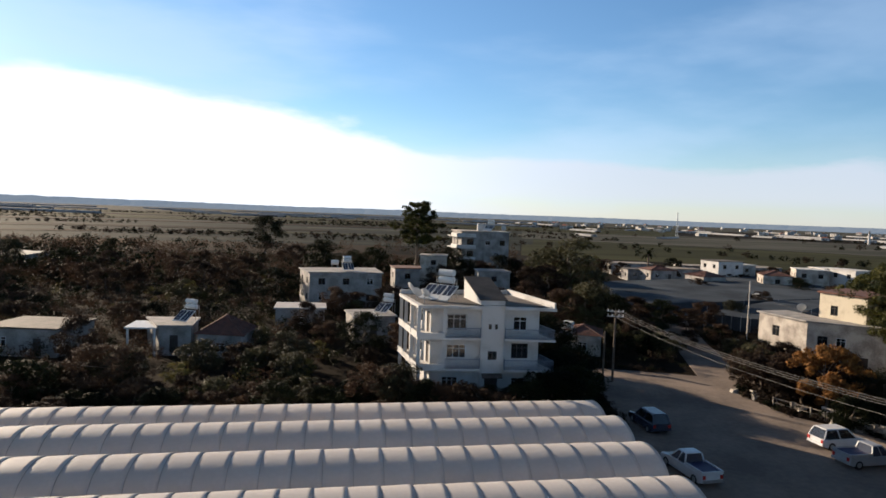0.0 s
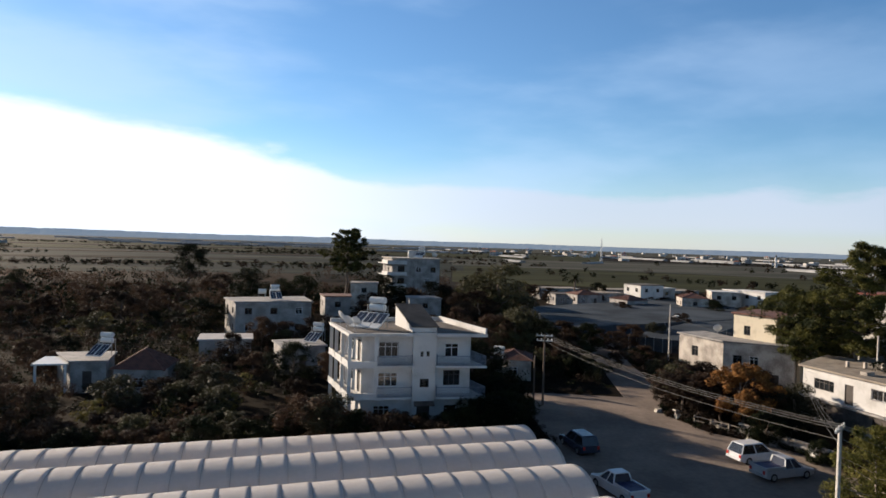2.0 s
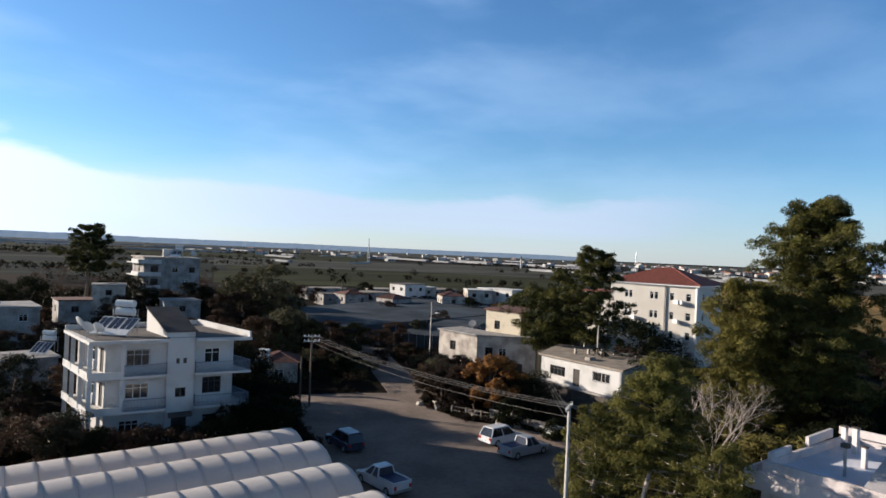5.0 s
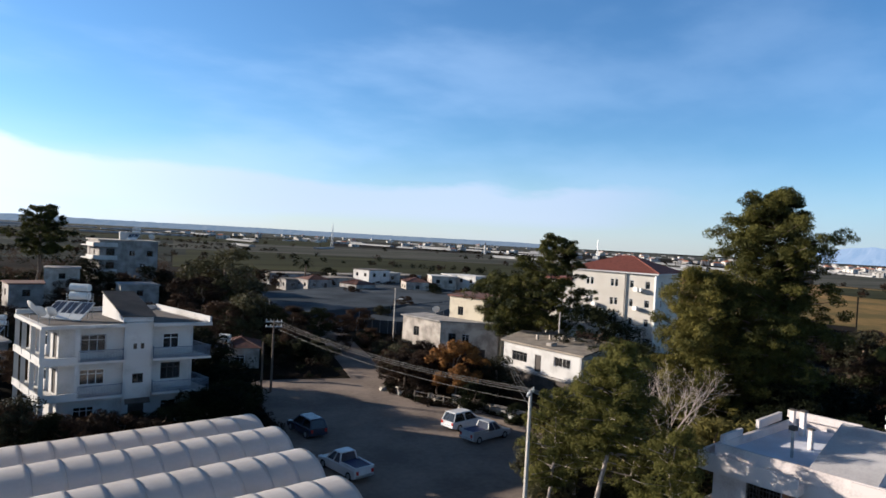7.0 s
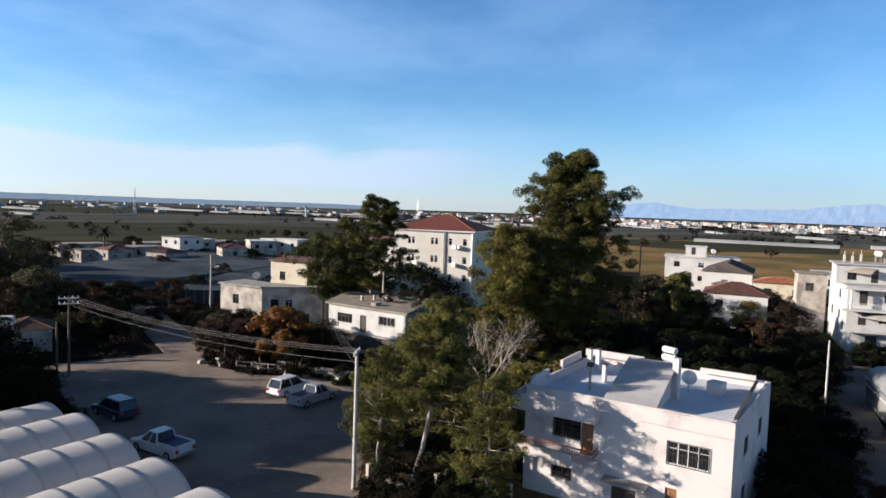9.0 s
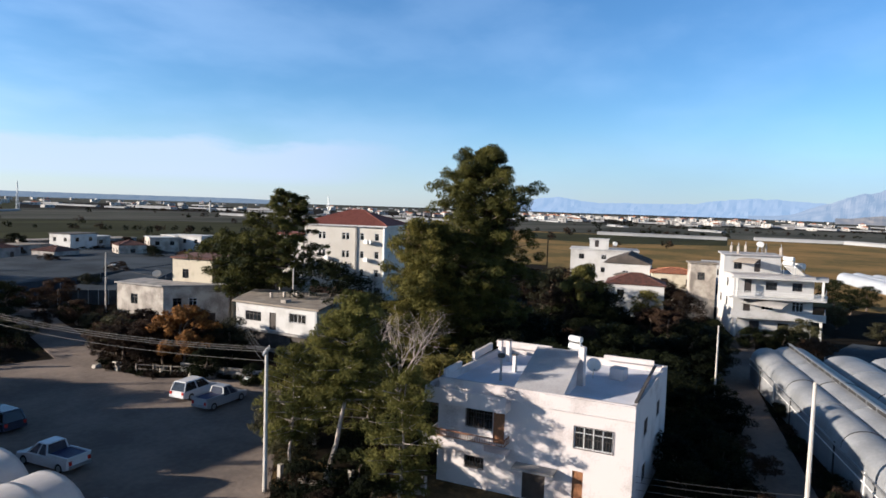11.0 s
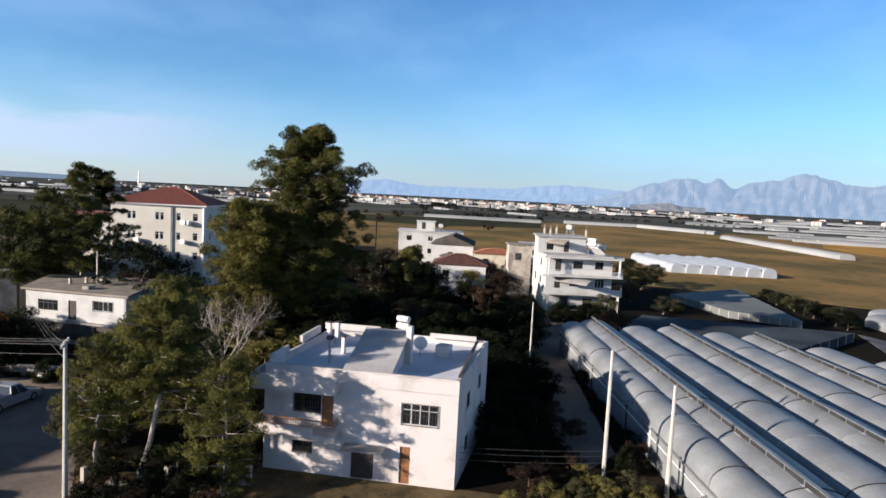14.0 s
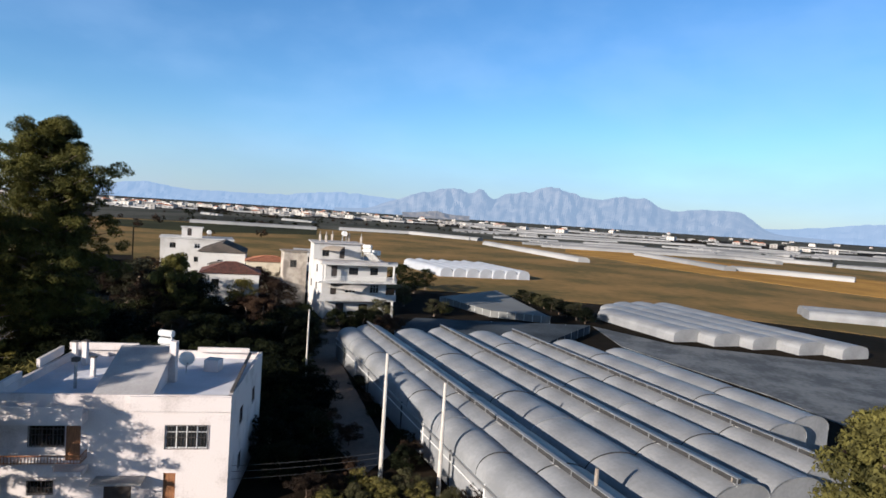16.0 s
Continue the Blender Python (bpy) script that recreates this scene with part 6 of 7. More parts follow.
# the dark grove between the two-storey house and the lane
for i in range(95):
    a, r = rng.uniform(58, 80.5), rng.uniform(56, 104)
    x, y = polar(a, r)
    lane = 5.2 + (x - 42) * 0.235
    if y < lane + 4.5 or any(math.hypot(x - p, y - q) < 6.5 for p, q in ((111, 39), (112, 19), (127, 37))):
        continue
    if abs(a - 70.4) < 4 and 76 < r < 110:
        grow("dark", x, y, rng.uniform(2.4, 3.6), rng, 1.4)
        continue
    if 74 < a < 80.5 and r < 70:
        grow("dark", x, y, rng.uniform(1.6, 2.4), rng, 1.3)
        continue
    key = rng.choices(("darktree", "dark", "browntree", "olive"), (5, 4, 2, 2))[0]
    top = 18 - r * math.tan(radians(rng.uniform(8.6, 12.0)))
    grow(key, x, y, max(2.8, min(9.0, top)), rng, 1.25)
for a, r, h, key in ((74.4, 103, 8.4, "browntree"), (62.6, 112, 10.5, "browntree"), (64.2, 116, 11, "browntree"), (66.5, 104, 9.5, "darktree"), (61.4, 118, 10, "browntree"), (75.5, 128, 8.0, "browntree"), (74.0, 116, 7.0, "browntree"), (82.0, 96, 3.4, "dark"), (83.4, 101, 3.8, "olive"), (85.6, 122, 4.4, "olive"), (86.4, 142, 5.0, "darktree"), (87.4, 150, 5.2, "darktree"), (85.2, 150, 6.0, "darktree"), (88.4, 112, 3.0, "olive"), (89.4, 116, 3.0, "yellow"), (84.4, 92, 3.6, "brown")):
    x, y = polar(a, r)
    grow(key, x, y, h, rng, 1.3)
for i in range(9):
    u = i / 8
    grow("olive" if i % 2 else "dark", 141.6 - 25.7 * u, -15.5 - 8.8 * u, rng.uniform(2.6, 3.6), rng, 1.4)
# scrub along the lane and in front of the grey greenhouses
for x, y, h, key in ((61.0, 13.9, 3.6, "dark"), (34.8, 8.6, 1.7, "yellow"), (36.3, 6.9, 2.0, "yellow"), (37.6, 5.1, 1.7, "olive"), (37.9, 3.2, 2.0, "yellow"), (37.3, 7.0, 1.7, "yellow"), (39.0, 3.8, 2.0, "yellow"), (39.5, 0.9, 1.7, "olive"), (39.3, -2.6, 2.0, "yellow"), (37.5, 8.0, 2.2, "brown"), (39.3, 6.6, 2.4, "brown"), (40.6, 5.4, 1.8, "yellow"), (38.6, 3.6, 1.9, "yellow"), (39.6, 2.2, 1.7, "olive"), (38.6, 1.0, 2.0, "yellow"), (37.4, -0.8, 2.0, "olive"), (37.6, -2.6, 2.3, "brown"), (36.2, -4.2, 2.2, "brown"), (34.8, -6.2, 2.3, "brown"), (33.6, -8.6, 2.2, "olive"), (33.2, -11.4, 2.2, "brown"), (33.8, -14.6, 2.1, "brown"), (34.4, -17.4, 2.3, "brown"), (35.4, -20.4, 2.6, "brown"), (37.4, -23.4, 2.5, "dark"), (39.4, -26.2, 2.4, "brown"), (44.2, -31.5, 2.6, "brown"), (47.5, -33.6, 2.2, "brown"), (52.0, -37.0, 2.2, "brown"), (41.5, -28.6, 3.0, "brown"), (43.0, -25.5, 2.6, "brown"), (40.0, -22.0, 2.8, "brown"), (37.0, -18.0, 2.6, "olive"), (36.4, -14.0, 2.6, "brown"), (36.0, -10.0, 2.4, "yellow"), (46.0, -29.5, 2.6, "dark"), (49.5, -32.0, 2.4, "brown"), (38.2, -20.0, 3.0, "brown"), (55.5, -39.0, 2.4, "brown"), (59.0, -40.5, 2.2, "dark"), (47.6, 7.2, 2.0, "brown"), (49.6, 9.4, 2.2, "brown"), (53.2, 10.6, 2.4, "dark"), (44.8, 9.6, 2.6, "dark"), (58.5, 12.2, 2.4, "dark"), (46.2, 9.8, 3.0, "dark"), (48.6, 11.0, 3.4, "dark"), (51.0, 11.8, 3.2, "darktree"), (47.8, 3.2, 1.7, "dark"), (51.5, 4.6, 1.6, "brown"), (55.0, 6.0, 1.6, "dark"), (59.0, 7.4, 1.7, "brown"), (63.0, 8.8, 1.6, "dark"), (43.6, 2.6, 1.9, "dark"), (45.4, 2.4, 1.8, "brown"), (42.0, 8.0, 2.6, "dark"), (40.8, 10.4, 2.8, "dark"), (43.4, 12.0, 3.4, "dark"), (42.2, 6.2, 1.5, "brown"), (56.0, 11.8, 3.4, "dark"), (36.6, 5.8, 1.4, "yellow"), (48.2, 1.9, 1.5, "brown"), (31.6, 26.9, 1.8, "brown"), (29.5, 16.0, 1.6, "brown"), (31.0, 12.5, 1.6, "yellow"), (32.6, 8.6, 1.8, "brown")):
    grow(key, x, y, h, rng, 1.25)
put(tree("tree", "olive-green tree top close below the viewpoint", "tree", round_blobs(95, 2.9, 3.0, 10.9, 60, 0.8), 9.5, 0.2, LEAF_SUNLIT, 20000, 0.16, 95, group=""), 125.0, 31.5, first=True)

put(tree("tree", "round sunlit green tree in the dark grove", "tree", round_blobs(97, 3.4, 2.5, 9.4, 60, 0.8), 6.5, 0.22, LEAF_SUNLIT, 14000, 0.2, 97, group=""), 66.2, 99.0, first=True)

# undergrowth that fills the gardens and the old orchard
def undergrowth(name, seed, n, place, material, label, hmin, hmax, leaf=0.08):
    rng = random.Random(seed)
    g = Geo()
    for i in range(n):
        p = place(rng)
        if p is None:
            continue
        x, y = p
        h = rng.uniform(hmin, hmax)
        bl = [(x + rng.uniform(-0.5, 0.5) * h, y + rng.uniform(-0.5, 0.5) * h, h * rng.uniform(0.25, 0.72), h * rng.uniform(0.2, 0.36)) for q in range(5)]
        q = leaves(rng, bl, 110, h * leaf, needle="brown" in label or "dry" in label)
        g.add(q.v, q.f)
    return tagged(solo(name, g, material, label, "undergrowth"), kind="stuff")


def left_side(rng):
    a, r = rng.uniform(-43, 13), math.sqrt(rng.uniform(54 ** 2, 240 ** 2))
    x, y = polar(a, r)
    if x * -0.166 + y * 0.986 < 51.5 or not free(x, y, -1.5) or (15 < x < 36 and y < 78):
        return None
    if r < 76 and any(abs(a - q) < 4.5 for q in (-22, -8)) and rng.random() < 0.7:
        return None
    return x, y


def grove(rng):
    a, r = rng.uniform(50, 81), rng.uniform(49, 112)
    x, y = polar(a, r)
    if y < 9.5 + (x - 42) * 0.235 or any(math.hypot(x - p, y - q) < 6.5 for p, q in ((111, 39), (112, 19), (127, 37))) or (abs(a - 70.4) < 3.5 and 90 < r < 109):
        return None
    return x, y


def middle(rng):
    a, r = rng.uniform(13, 47), rng.uniform(60, 190)
    x, y = polar(a, r)
    if (14 < x < 42 and y < 76 and r < 82) or (42 < x < 62 and 53 < y < 92) or (abs(x - (33 + (y - 72) * 0.17)) < 3.5 and y < 126):
        return None
    if 33 < x < 104 and 104 < y < 200 and a < 30:
        return None
    return x, y


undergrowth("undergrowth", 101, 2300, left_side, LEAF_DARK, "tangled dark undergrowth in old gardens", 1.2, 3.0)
undergrowth("undergrowth", 102, 2600, left_side, LEAF_BROWN, "dry brown brambles and weeds in old gardens", 1.2, 3.2)
undergrowth("undergrowth", 103, 500, left_side, LEAF_YELLOW, "yellowing tall weeds in old gardens", 0.9, 2.0)


def left_wood(rng):
    a, r = rng.uniform(-43, 6), math.sqrt(rng.uniform(135 ** 2, 300 ** 2))
    x, y = polar(a, r)
    if rng.random() > 0.4 + 1.6 * noise.noise(Vector((x * 0.02, y * 0.02, 4))) or not free(x, y, 1):
        return None
    return x, y


undergrowth("woodland", 111, 620, left_wood, LEAF_BROWN, "bare reddish-brown wood beyond the gardens", 4.0, 7.5, 0.075)
undergrowth("woodland", 112, 420, left_wood, LEAF_DARK, "dark evergreen wood beyond the gardens", 3.5, 7.5, 0.085)
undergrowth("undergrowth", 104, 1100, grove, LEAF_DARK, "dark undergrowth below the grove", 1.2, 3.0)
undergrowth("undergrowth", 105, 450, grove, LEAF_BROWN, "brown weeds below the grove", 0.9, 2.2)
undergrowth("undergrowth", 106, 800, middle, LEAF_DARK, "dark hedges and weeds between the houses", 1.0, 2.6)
undergrowth("undergrowth", 107, 700, middle, LEAF_BROWN, "dry weeds between the houses", 0.8, 2.4)

def verge(rng):
    k = rng.randrange(len(ROADPTS))
    (x0, y0), (x1, y1) = ROADPTS[k], ROADPTS[(k + 1) % len(ROADPTS)]
    u = rng.random()
    x, y = x0 + (x1 - x0) * u, y0 + (y1 - y0) * u
    d = rng.uniform(0.0, 1.3)
    cx, cy = 26.0, 55.0
    q = math.hypot(x - cx, y - cy)
    if 27 < x < 36 and y > 70:
        return None
    return x + (x - cx) / q * d + rng.gauss(0, 0.25), y + (y - cy) / q * d + rng.gauss(0, 0.25)


undergrowth("verge_weeds", 108, 420, verge, LEAF_BROWN, "dry weeds along the edge of the dirt street", 0.25, 0.8, 0.14)
undergrowth("verge_weeds", 109, 260, verge, LEAF_DARK, "dark weeds along the edge of the dirt street", 0.25, 0.9, 0.14)

# date palm
pm = thing("palm_tree", *polar(17.8, 200), 0, "single date palm above low roofs", "palm tree")
part("trunk", Geo().tube((0, 0, 0), (0.2, 0, 8.2), 0.32, 0.24, 8), BARK, pm)
rng = random.Random(4)
for i in range(22):
    a, e = i * 2.4, rng.uniform(-0.3, 1.1)
    g = Geo()
    prev = Vector((0.2, 0, 8.2))
    d = Vector((math.cos(a) * math.cos(e), math.sin(a) * math.cos(e), math.sin(e)))
    for k in range(5):
        nxt = prev + d * 0.62
        s = d.cross(Vector((0, 0, 1))).normalized() * 0.42 * (1 - k / 6)
        g.add([prev - s, prev + s, nxt + s * 0.85, nxt - s * 0.85], [(0, 1, 2, 3)])
        d = (d + Vector((0, 0, -0.28))).normalized()
        prev = nxt
    part("frond", g, LEAF_DARK, pm)


# ---- poles, wires, vehicles ----
def pole(name, x, y, h, label, material, arms=0, rz=0.0, r=0.13, lamp=False):
    p = thing(name, x, y, 0, label, "utility pole" if not lamp else "street lamp", "poles", rz)
    part("shaft", Geo().tube((0, 0, -0.2), (0, 0, h), r, r * 0.65, 8), material, p)
    for k in range(arms):
        z = h - 0.25 - 0.55 * k
        arm = part("crossarm", Geo().box(-0.9, -0.06, z, 0.9, 0.06, z + 0.1), METAL_GREY, p)
        for s in (-0.8, -0.35, 0.35, 0.8):
            part("insulator", Geo().tube((s, 0, z + 0.1), (s, 0, z + 0.28), 0.05, 0.035, 6), METAL_WHITE, arm)
    if lamp:
        part("bracket", Geo().bar((0, 0, h - 2.2), (1.0, 0, h - 1.9), 0.05, 0.05), METAL_GREY, p)
        part("lamp_head", Geo().box(0.85, -0.14, -1.98 + h, 1.5, 0.14, -1.84 + h), METAL_WHITE, p)
    return p


def wire(a, b, sag, label="thin overhead power cable", r=0.013):
    cu = bpy.data.curves.new("power_cable", "CURVE")
    cu.dimensions, cu.bevel_depth, cu.bevel_resolution = "3D", r, 1
    sp = cu.splines.new("POLY")
    n = 16
    sp.points.add(n)
    a, b = Vector(a), Vector(b)
    for i in range(n + 1):
        u = i / n
        p = a.lerp(b, u) - Vector((0, 0, 4 * sag * u * (1 - u)))
        sp.points[i].co = (*p, 1)
    cu.materials.append(CABLE)
    return tagged(new("power_cable", cu), label, "cable", "power cables")


pole("utility_pole", 24.75, 31.3, 9.0, "pale concrete utility pole at the fence corner", POLE_WOOD, 1, 40, 0.15)
pole("utility_pole", 19.4, 70.5, 8.1, "dark wooden utility pole with two crossarms", BARK, 2, -10, 0.14)
pole("utility_pole", 18.4, 70.8, 5.6, "short brace pole beside the utility pole", BARK, 0, 0, 0.14)
pole("street_lamp", 48.3, 99.9, 9.2, "slender pale lamp post beside the lane", POLE_WOOD, 0, 0, 0.14, True)
pole("utility_pole", 63.6, 14.3, 7.6, "pale slender pole among bushes by the lane", POLE_WOOD, 0, 70, 0.11)
pole("utility_pole", 41.9, 4.05, 8.6, "white-painted pole beside the greenhouse", POLE_WOOD, 0, 0, 0.15)
pole("utility_pole", 40.2, 0.1, 7.35, "leaning pale pole beside the greenhouse", POLE_WOOD, 0, 0, 0.15)
pole("utility_pole", 54.0, 63.2, 9.5, "thin pale mast behind the low house", POLE_WOOD, 0, 0, 0.12)
pole("post", 33.3, -8.2, 5.2, "short weathered post at the greenhouse end", WOOD_GREY, 0, 0, 0.16)
pole("post", 36.1, -16.6, 4.2, "short weathered post at the greenhouse end", WOOD_GREY, 0, 0, 0.16)
for k, (dx, dz) in enumerate(((-0.5, 0.0), (0.0, 0.0), (0.5, 0.0), (0.0, -0.7))):
    wire((19.4 + dx, 70.5, 8.0 + dz), (24.75 + dx, 31.3 + dx * 0.6, 8.95 + dz), 0.75)
for k, dz in enumerate((0.0, -0.55, -1.1)):
    wire((24.75, 31.3, 8.9 + dz), (32.9, 25.1, 5.6 + dz * 0.6), 0.25)
for k, dz in enumerate((0.0, -0.35, -0.8)):
    wire((24.75, 31.3, 8.8 + dz), (47.9, 66.4, 5.2 + dz), 0.7)
    wire((36.3, 12.2, 2.6 + dz), (41.9, 4.05, 1.9 + dz), 0.12)
wire((48.3, 99.9, 7.4), (52.0, 84.0, 6.4), 0.5)


def vehicle(name, x, y, heading, label, paint, kind):
    v = thing(name, x, y, 0.06, label, "car" if kind == "suv" else "pickup truck", "parked vehicles", heading)
    L, W = (4.5, 1.76) if kind != "pickup" else (5.0, 1.76)
    h = 0.92
    # lower body: a side outline swept across, narrowed at the ends
    prof = [(-L / 2, 0.38), (-L / 2 + 0.05, h), (L / 2 - 1.15, h), (L / 2 - 0.15, h - 0.18), (L / 2, 0.62), (L / 2 - 0.03, 0.36), (L / 2 - 0.4, 0.26), (-L / 2 + 0.3, 0.26)]
    g = Geo()
    ys = (-W / 2, -W / 2 + 0.09, W / 2 - 0.09, W / 2)
    n = len(prof)
    for j, yy in enumerate(ys):
        k = 0.965 if j in (0, 3) else 1.0
        g.v += [(px * k, yy, 0.26 + (pz - 0.26) * (0.95 if j in (0, 3) else 1.0)) for px, pz in prof]
    for j in range(3):
        for i in range(n):
            g.f.append((j * n + i, j * n + (i + 1) % n, (j + 1) * n + (i + 1) % n, (j + 1) * n + i))
    g.f += [tuple(range(n)), tuple(range(3 * n, 4 * n))[::-1]]
    body = part("body", g, paint, v)
    # cabin
    if kind == "suv":
        x0, x1, t0, t1, zt = -L / 2 + 0.12, L / 2 - 1.2, -L / 2 + 0.45, L / 2 - 2.0, 1.62
    else:
        x0, x1, t0, t1, zt = -0.45, L / 2 - 1.2, -0.3, L / 2 - 1.95, 1.6
    a, b = W / 2 - 0.1, W / 2 - 0.26
    C = [(x0, -a, h), (x1, -a, h), (x1, a, h), (x0, a, h), (t0, -b, zt), (t1, -b, zt), (t1, b, zt), (t0, b, zt)]
    part("cabin_glass", Geo().hexa(C), GLASS if kind == "suv" else SOLAR, v)
    part("roof", Geo().hexa([(t0 - 0.05, -b - 0.03, zt), (t1 + 0.08, -b - 0.03, zt), (t1 + 0.08, b + 0.03, zt), (t0 - 0.05, b + 0.03, zt), (t0 + 0.03, -b + 0.05, zt + 0.07), (t1, -b + 0.05, zt + 0.07), (t1, b - 0.05, zt + 0.07), (t0 + 0.03, b - 0.05, zt + 0.07)]), paint, v)
    for i, k in ((0, 4), (1, 5), (2, 6), (3, 7)):
        part("pillar", Geo().bar(C[i], C[k], 0.09, 0.09), paint, v)
    for sgn in (-1, 1):
        mid0 = ((x0 + x1) / 2, sgn * a, h)
        mid1 = ((t0 + t1) / 2, sgn * b, zt)
        part("pillar", Geo().bar(mid0, mid1, 0.09, 0.07), paint, v)
    if kind == "pickup":
        bed = part("bed", Geo().box(-L / 2 + 0.06, -W / 2 + 0.02, h, -0.5, -W / 2 + 0.1, h + 0.22).box(-L / 2 + 0.06, W / 2 - 0.1, h, -0.5, W / 2 - 0.02, h + 0.22).box(-L / 2 + 0.02, -W / 2 + 0.1, h, -L / 2 + 0.1, W / 2 - 0.1, h + 0.22), paint, v)
        part("bed_cover", Geo().box(-L / 2 + 0.12, -W / 2 + 0.11, h + 0.02, -0.52, W / 2 - 0.11, h + 0.12), TARP_BLUE, bed, "dark navy load-bed cover")
    for sgn in (-1, 1):
        part("tail_lamp", Geo().box(-L / 2 - 0.02, sgn * (W / 2 - 0.2) - 0.1, 0.62, -L / 2 + 0.06, sgn * (W / 2 - 0.2) + 0.1, 0.88), LAMP_RED, v)
        part("head_lamp", Geo().box(L / 2 - 0.12, sgn * (W / 2 - 0.28) - 0.16, 0.6, L / 2 - 0.01, sgn * (W / 2 - 0.28) + 0.16, 0.72), METAL_WHITE, v)
        for wx in (-L / 2 + 0.85, L / 2 - 0.85):
            w = part("wheel", Geo().tube((wx, sgn * (W / 2 - 0.2), 0.33), (wx, sgn * (W / 2 + 0.01), 0.33), 0.33, n=18), TYRE, v)
            part("rim", Geo().tube((wx, sgn * (W / 2 + 0.0), 0.33), (wx, sgn * (W / 2 + 0.025), 0.33), 0.2, n=12), METAL_GREY, w)
    part("bumper", Geo().box(-L / 2 - 0.06, -W / 2 + 0.08, 0.38, -L / 2 + 0.05, W / 2 - 0.08, 0.56), paint if kind == "suv" else METAL_GREY, v)
    return v


vehicle("car", 33.1, 51.9, 14, "white estate car parked nose-in by the yard wall", CAR_WHITE, "suv")
vehicle("pickup_truck", 33.1, 48.1, 12, "silver pickup truck parked beside the white car", CAR_SILVER, "pickup")
vehicle("pickup_truck", 18.3, 45.0, 104, "white pickup truck with a navy load-bed cover", CAR_WHITE, "pickup")
vehicle("car", 18.6, 55.2, 100, "dark blue car parked in the shade", CAR_DARK, "suv")

# rubble, low walls and fences by the square
rng = random.Random(12)
for i in range(26):
    u = rng.random()
    x, y = 31.9 + 5.2 * u + rng.uniform(-0.8, 1.8), 67.5 - 11.5 * u + rng.uniform(-0.6, 1.4)
    g = Geo()
    s = rng.uniform(0.18, 0.5)
    for (a, b, c_) in ((-1, -1, 0), (1, -1, 0), (1, 1, 0), (-1, 1, 0), (-0.7, -0.8, 1), (0.8, -0.6, 1), (0.7, 0.7, 1), (-0.6, 0.8, 1)):
        g.v.append((a * s * rng.uniform(0.6, 1.1), b * s * rng.uniform(0.6, 1.1), c_ * s * rng.uniform(0.7, 1.4)))
    g.f += [(0, 3, 2, 1), (4, 5, 6, 7), (0, 1, 5, 4), (1, 2, 6, 5), (2, 3, 7, 6), (3, 0, 4, 7)]
    ob = solo("stone", g, RUBBLE, "pale loose stone at the edge of the square", "stone", group="stones")
    ob.location = (x, y, 0.06 if x < 33 else 0.0)
fe = thing("fence", 36.5, 57.0, 0, "low pale rail fence along the yard", "fence", "", 0)
for i in range(9):
    x, y = -3.0 + 0.95 * i, 6.0 - 1.6 * i
    part("post", Geo().box(x - 0.06, y - 0.06, 0, x + 0.06, y + 0.06, 1.0), WOOD_GREY, fe)
for z in (0.45, 0.9):
    part("rail", Geo().bar((-3.0, 6.0, z), (4.6, -6.8, z), 0.04, 0.09), WOOD_GREY, fe)
yw = thing("yard_wall", 39.0, 54.5, 0, "low concrete yard wall behind the parked cars", "wall", "", 0)
part("wall", Geo().bar((-2.2, 5.8, 0.45), (2.3, -6.0, 0.45), 0.2, 0.9), CONCRETE, yw)
part("coping", Geo().bar((-2.2, 5.8, 0.94), (2.3, -6.0, 0.94), 0.3, 0.08), PLASTER_OLD, yw)
yf = thing("garden_fence", 26.0, 31.0, 0, "pale garden fence with stone piers", "fence", "", 0)
for i in range(7):
    x, y = 0.2 + 0.75 * i, 0.6 - 1.35 * i
    part("pier", Geo().box(x - 0.14, y - 0.14, 0, x + 0.14, y + 0.14, 1.25), PLASTER_OLD, yf)
part("low_wall", Geo().bar((0.2, 0.6, 0.2), (4.7, -7.5, 0.2), 0.16, 0.4), PLASTER_OLD, yf)
mc = thing("motor_scooter", 38.6, 52.0, 0, "small pale scooter leaning by the yard wall", "scooter", "", 80)
for wx in (-0.6, 0.6):
    part("wheel", Geo().tube((wx, -0.06, 0.28), (wx, 0.06, 0.28), 0.28, n=14), TYRE, mc)
part("body", Geo().hexa([(-0.75, -0.16, 0.35), (0.1, -0.16, 0.3), (0.1, 0.16, 0.3), (-0.75, 0.16, 0.35), (-0.8, -0.14, 0.78), (0.0, -0.14, 0.72), (0.0, 0.14, 0.72), (-0.8, 0.14, 0.78)]).bar((0.1, 0, 0.34), (0.5, 0, 0.4), 0.28, 0.08).bar((0.6, 0, 0.3), (0.42, 0, 1.02), 0.12, 0.16), METAL_WHITE, mc)
part("handlebar", Geo().bar((0.42, -0.33, 1.03), (0.42, 0.33, 1.03), 0.04, 0.04), TYRE, mc)

# ---- the far plain ----
FAR_WALL = mat("dusty_town_walls", (0.527, 0.51, 0.476), (0.255, 0.2465, 0.238), scale=0.02, fine=0.06, bump=0, lo=0.42, hi=0.58)
FAR_FILM = mat("dusty_far_film", (0.3224, 0.3224, 0.3224), (0.186, 0.1922, 0.1984), scale=0.01, fine=0.05, bump=0, rough=0.95, spec=0.05)
rng = random.Random(23)
g, gr, gl = Geo(), Geo(), Geo()


def far_box(g, a, r, w, d, h, z=0.0):
    x, y = polar(a, r)
    t = rng.uniform(-0.6, 0.6) - radians(a)
    cs, sn = math.cos(t), math.sin(t)
    P = [(x + cs * p - sn * q, y + sn * p + cs * q) for p, q in ((-w / 2, -d / 2), (w / 2, -d / 2), (w / 2, d / 2), (-w / 2, d / 2))]
    g.prism(P, z, z + h)
    return P


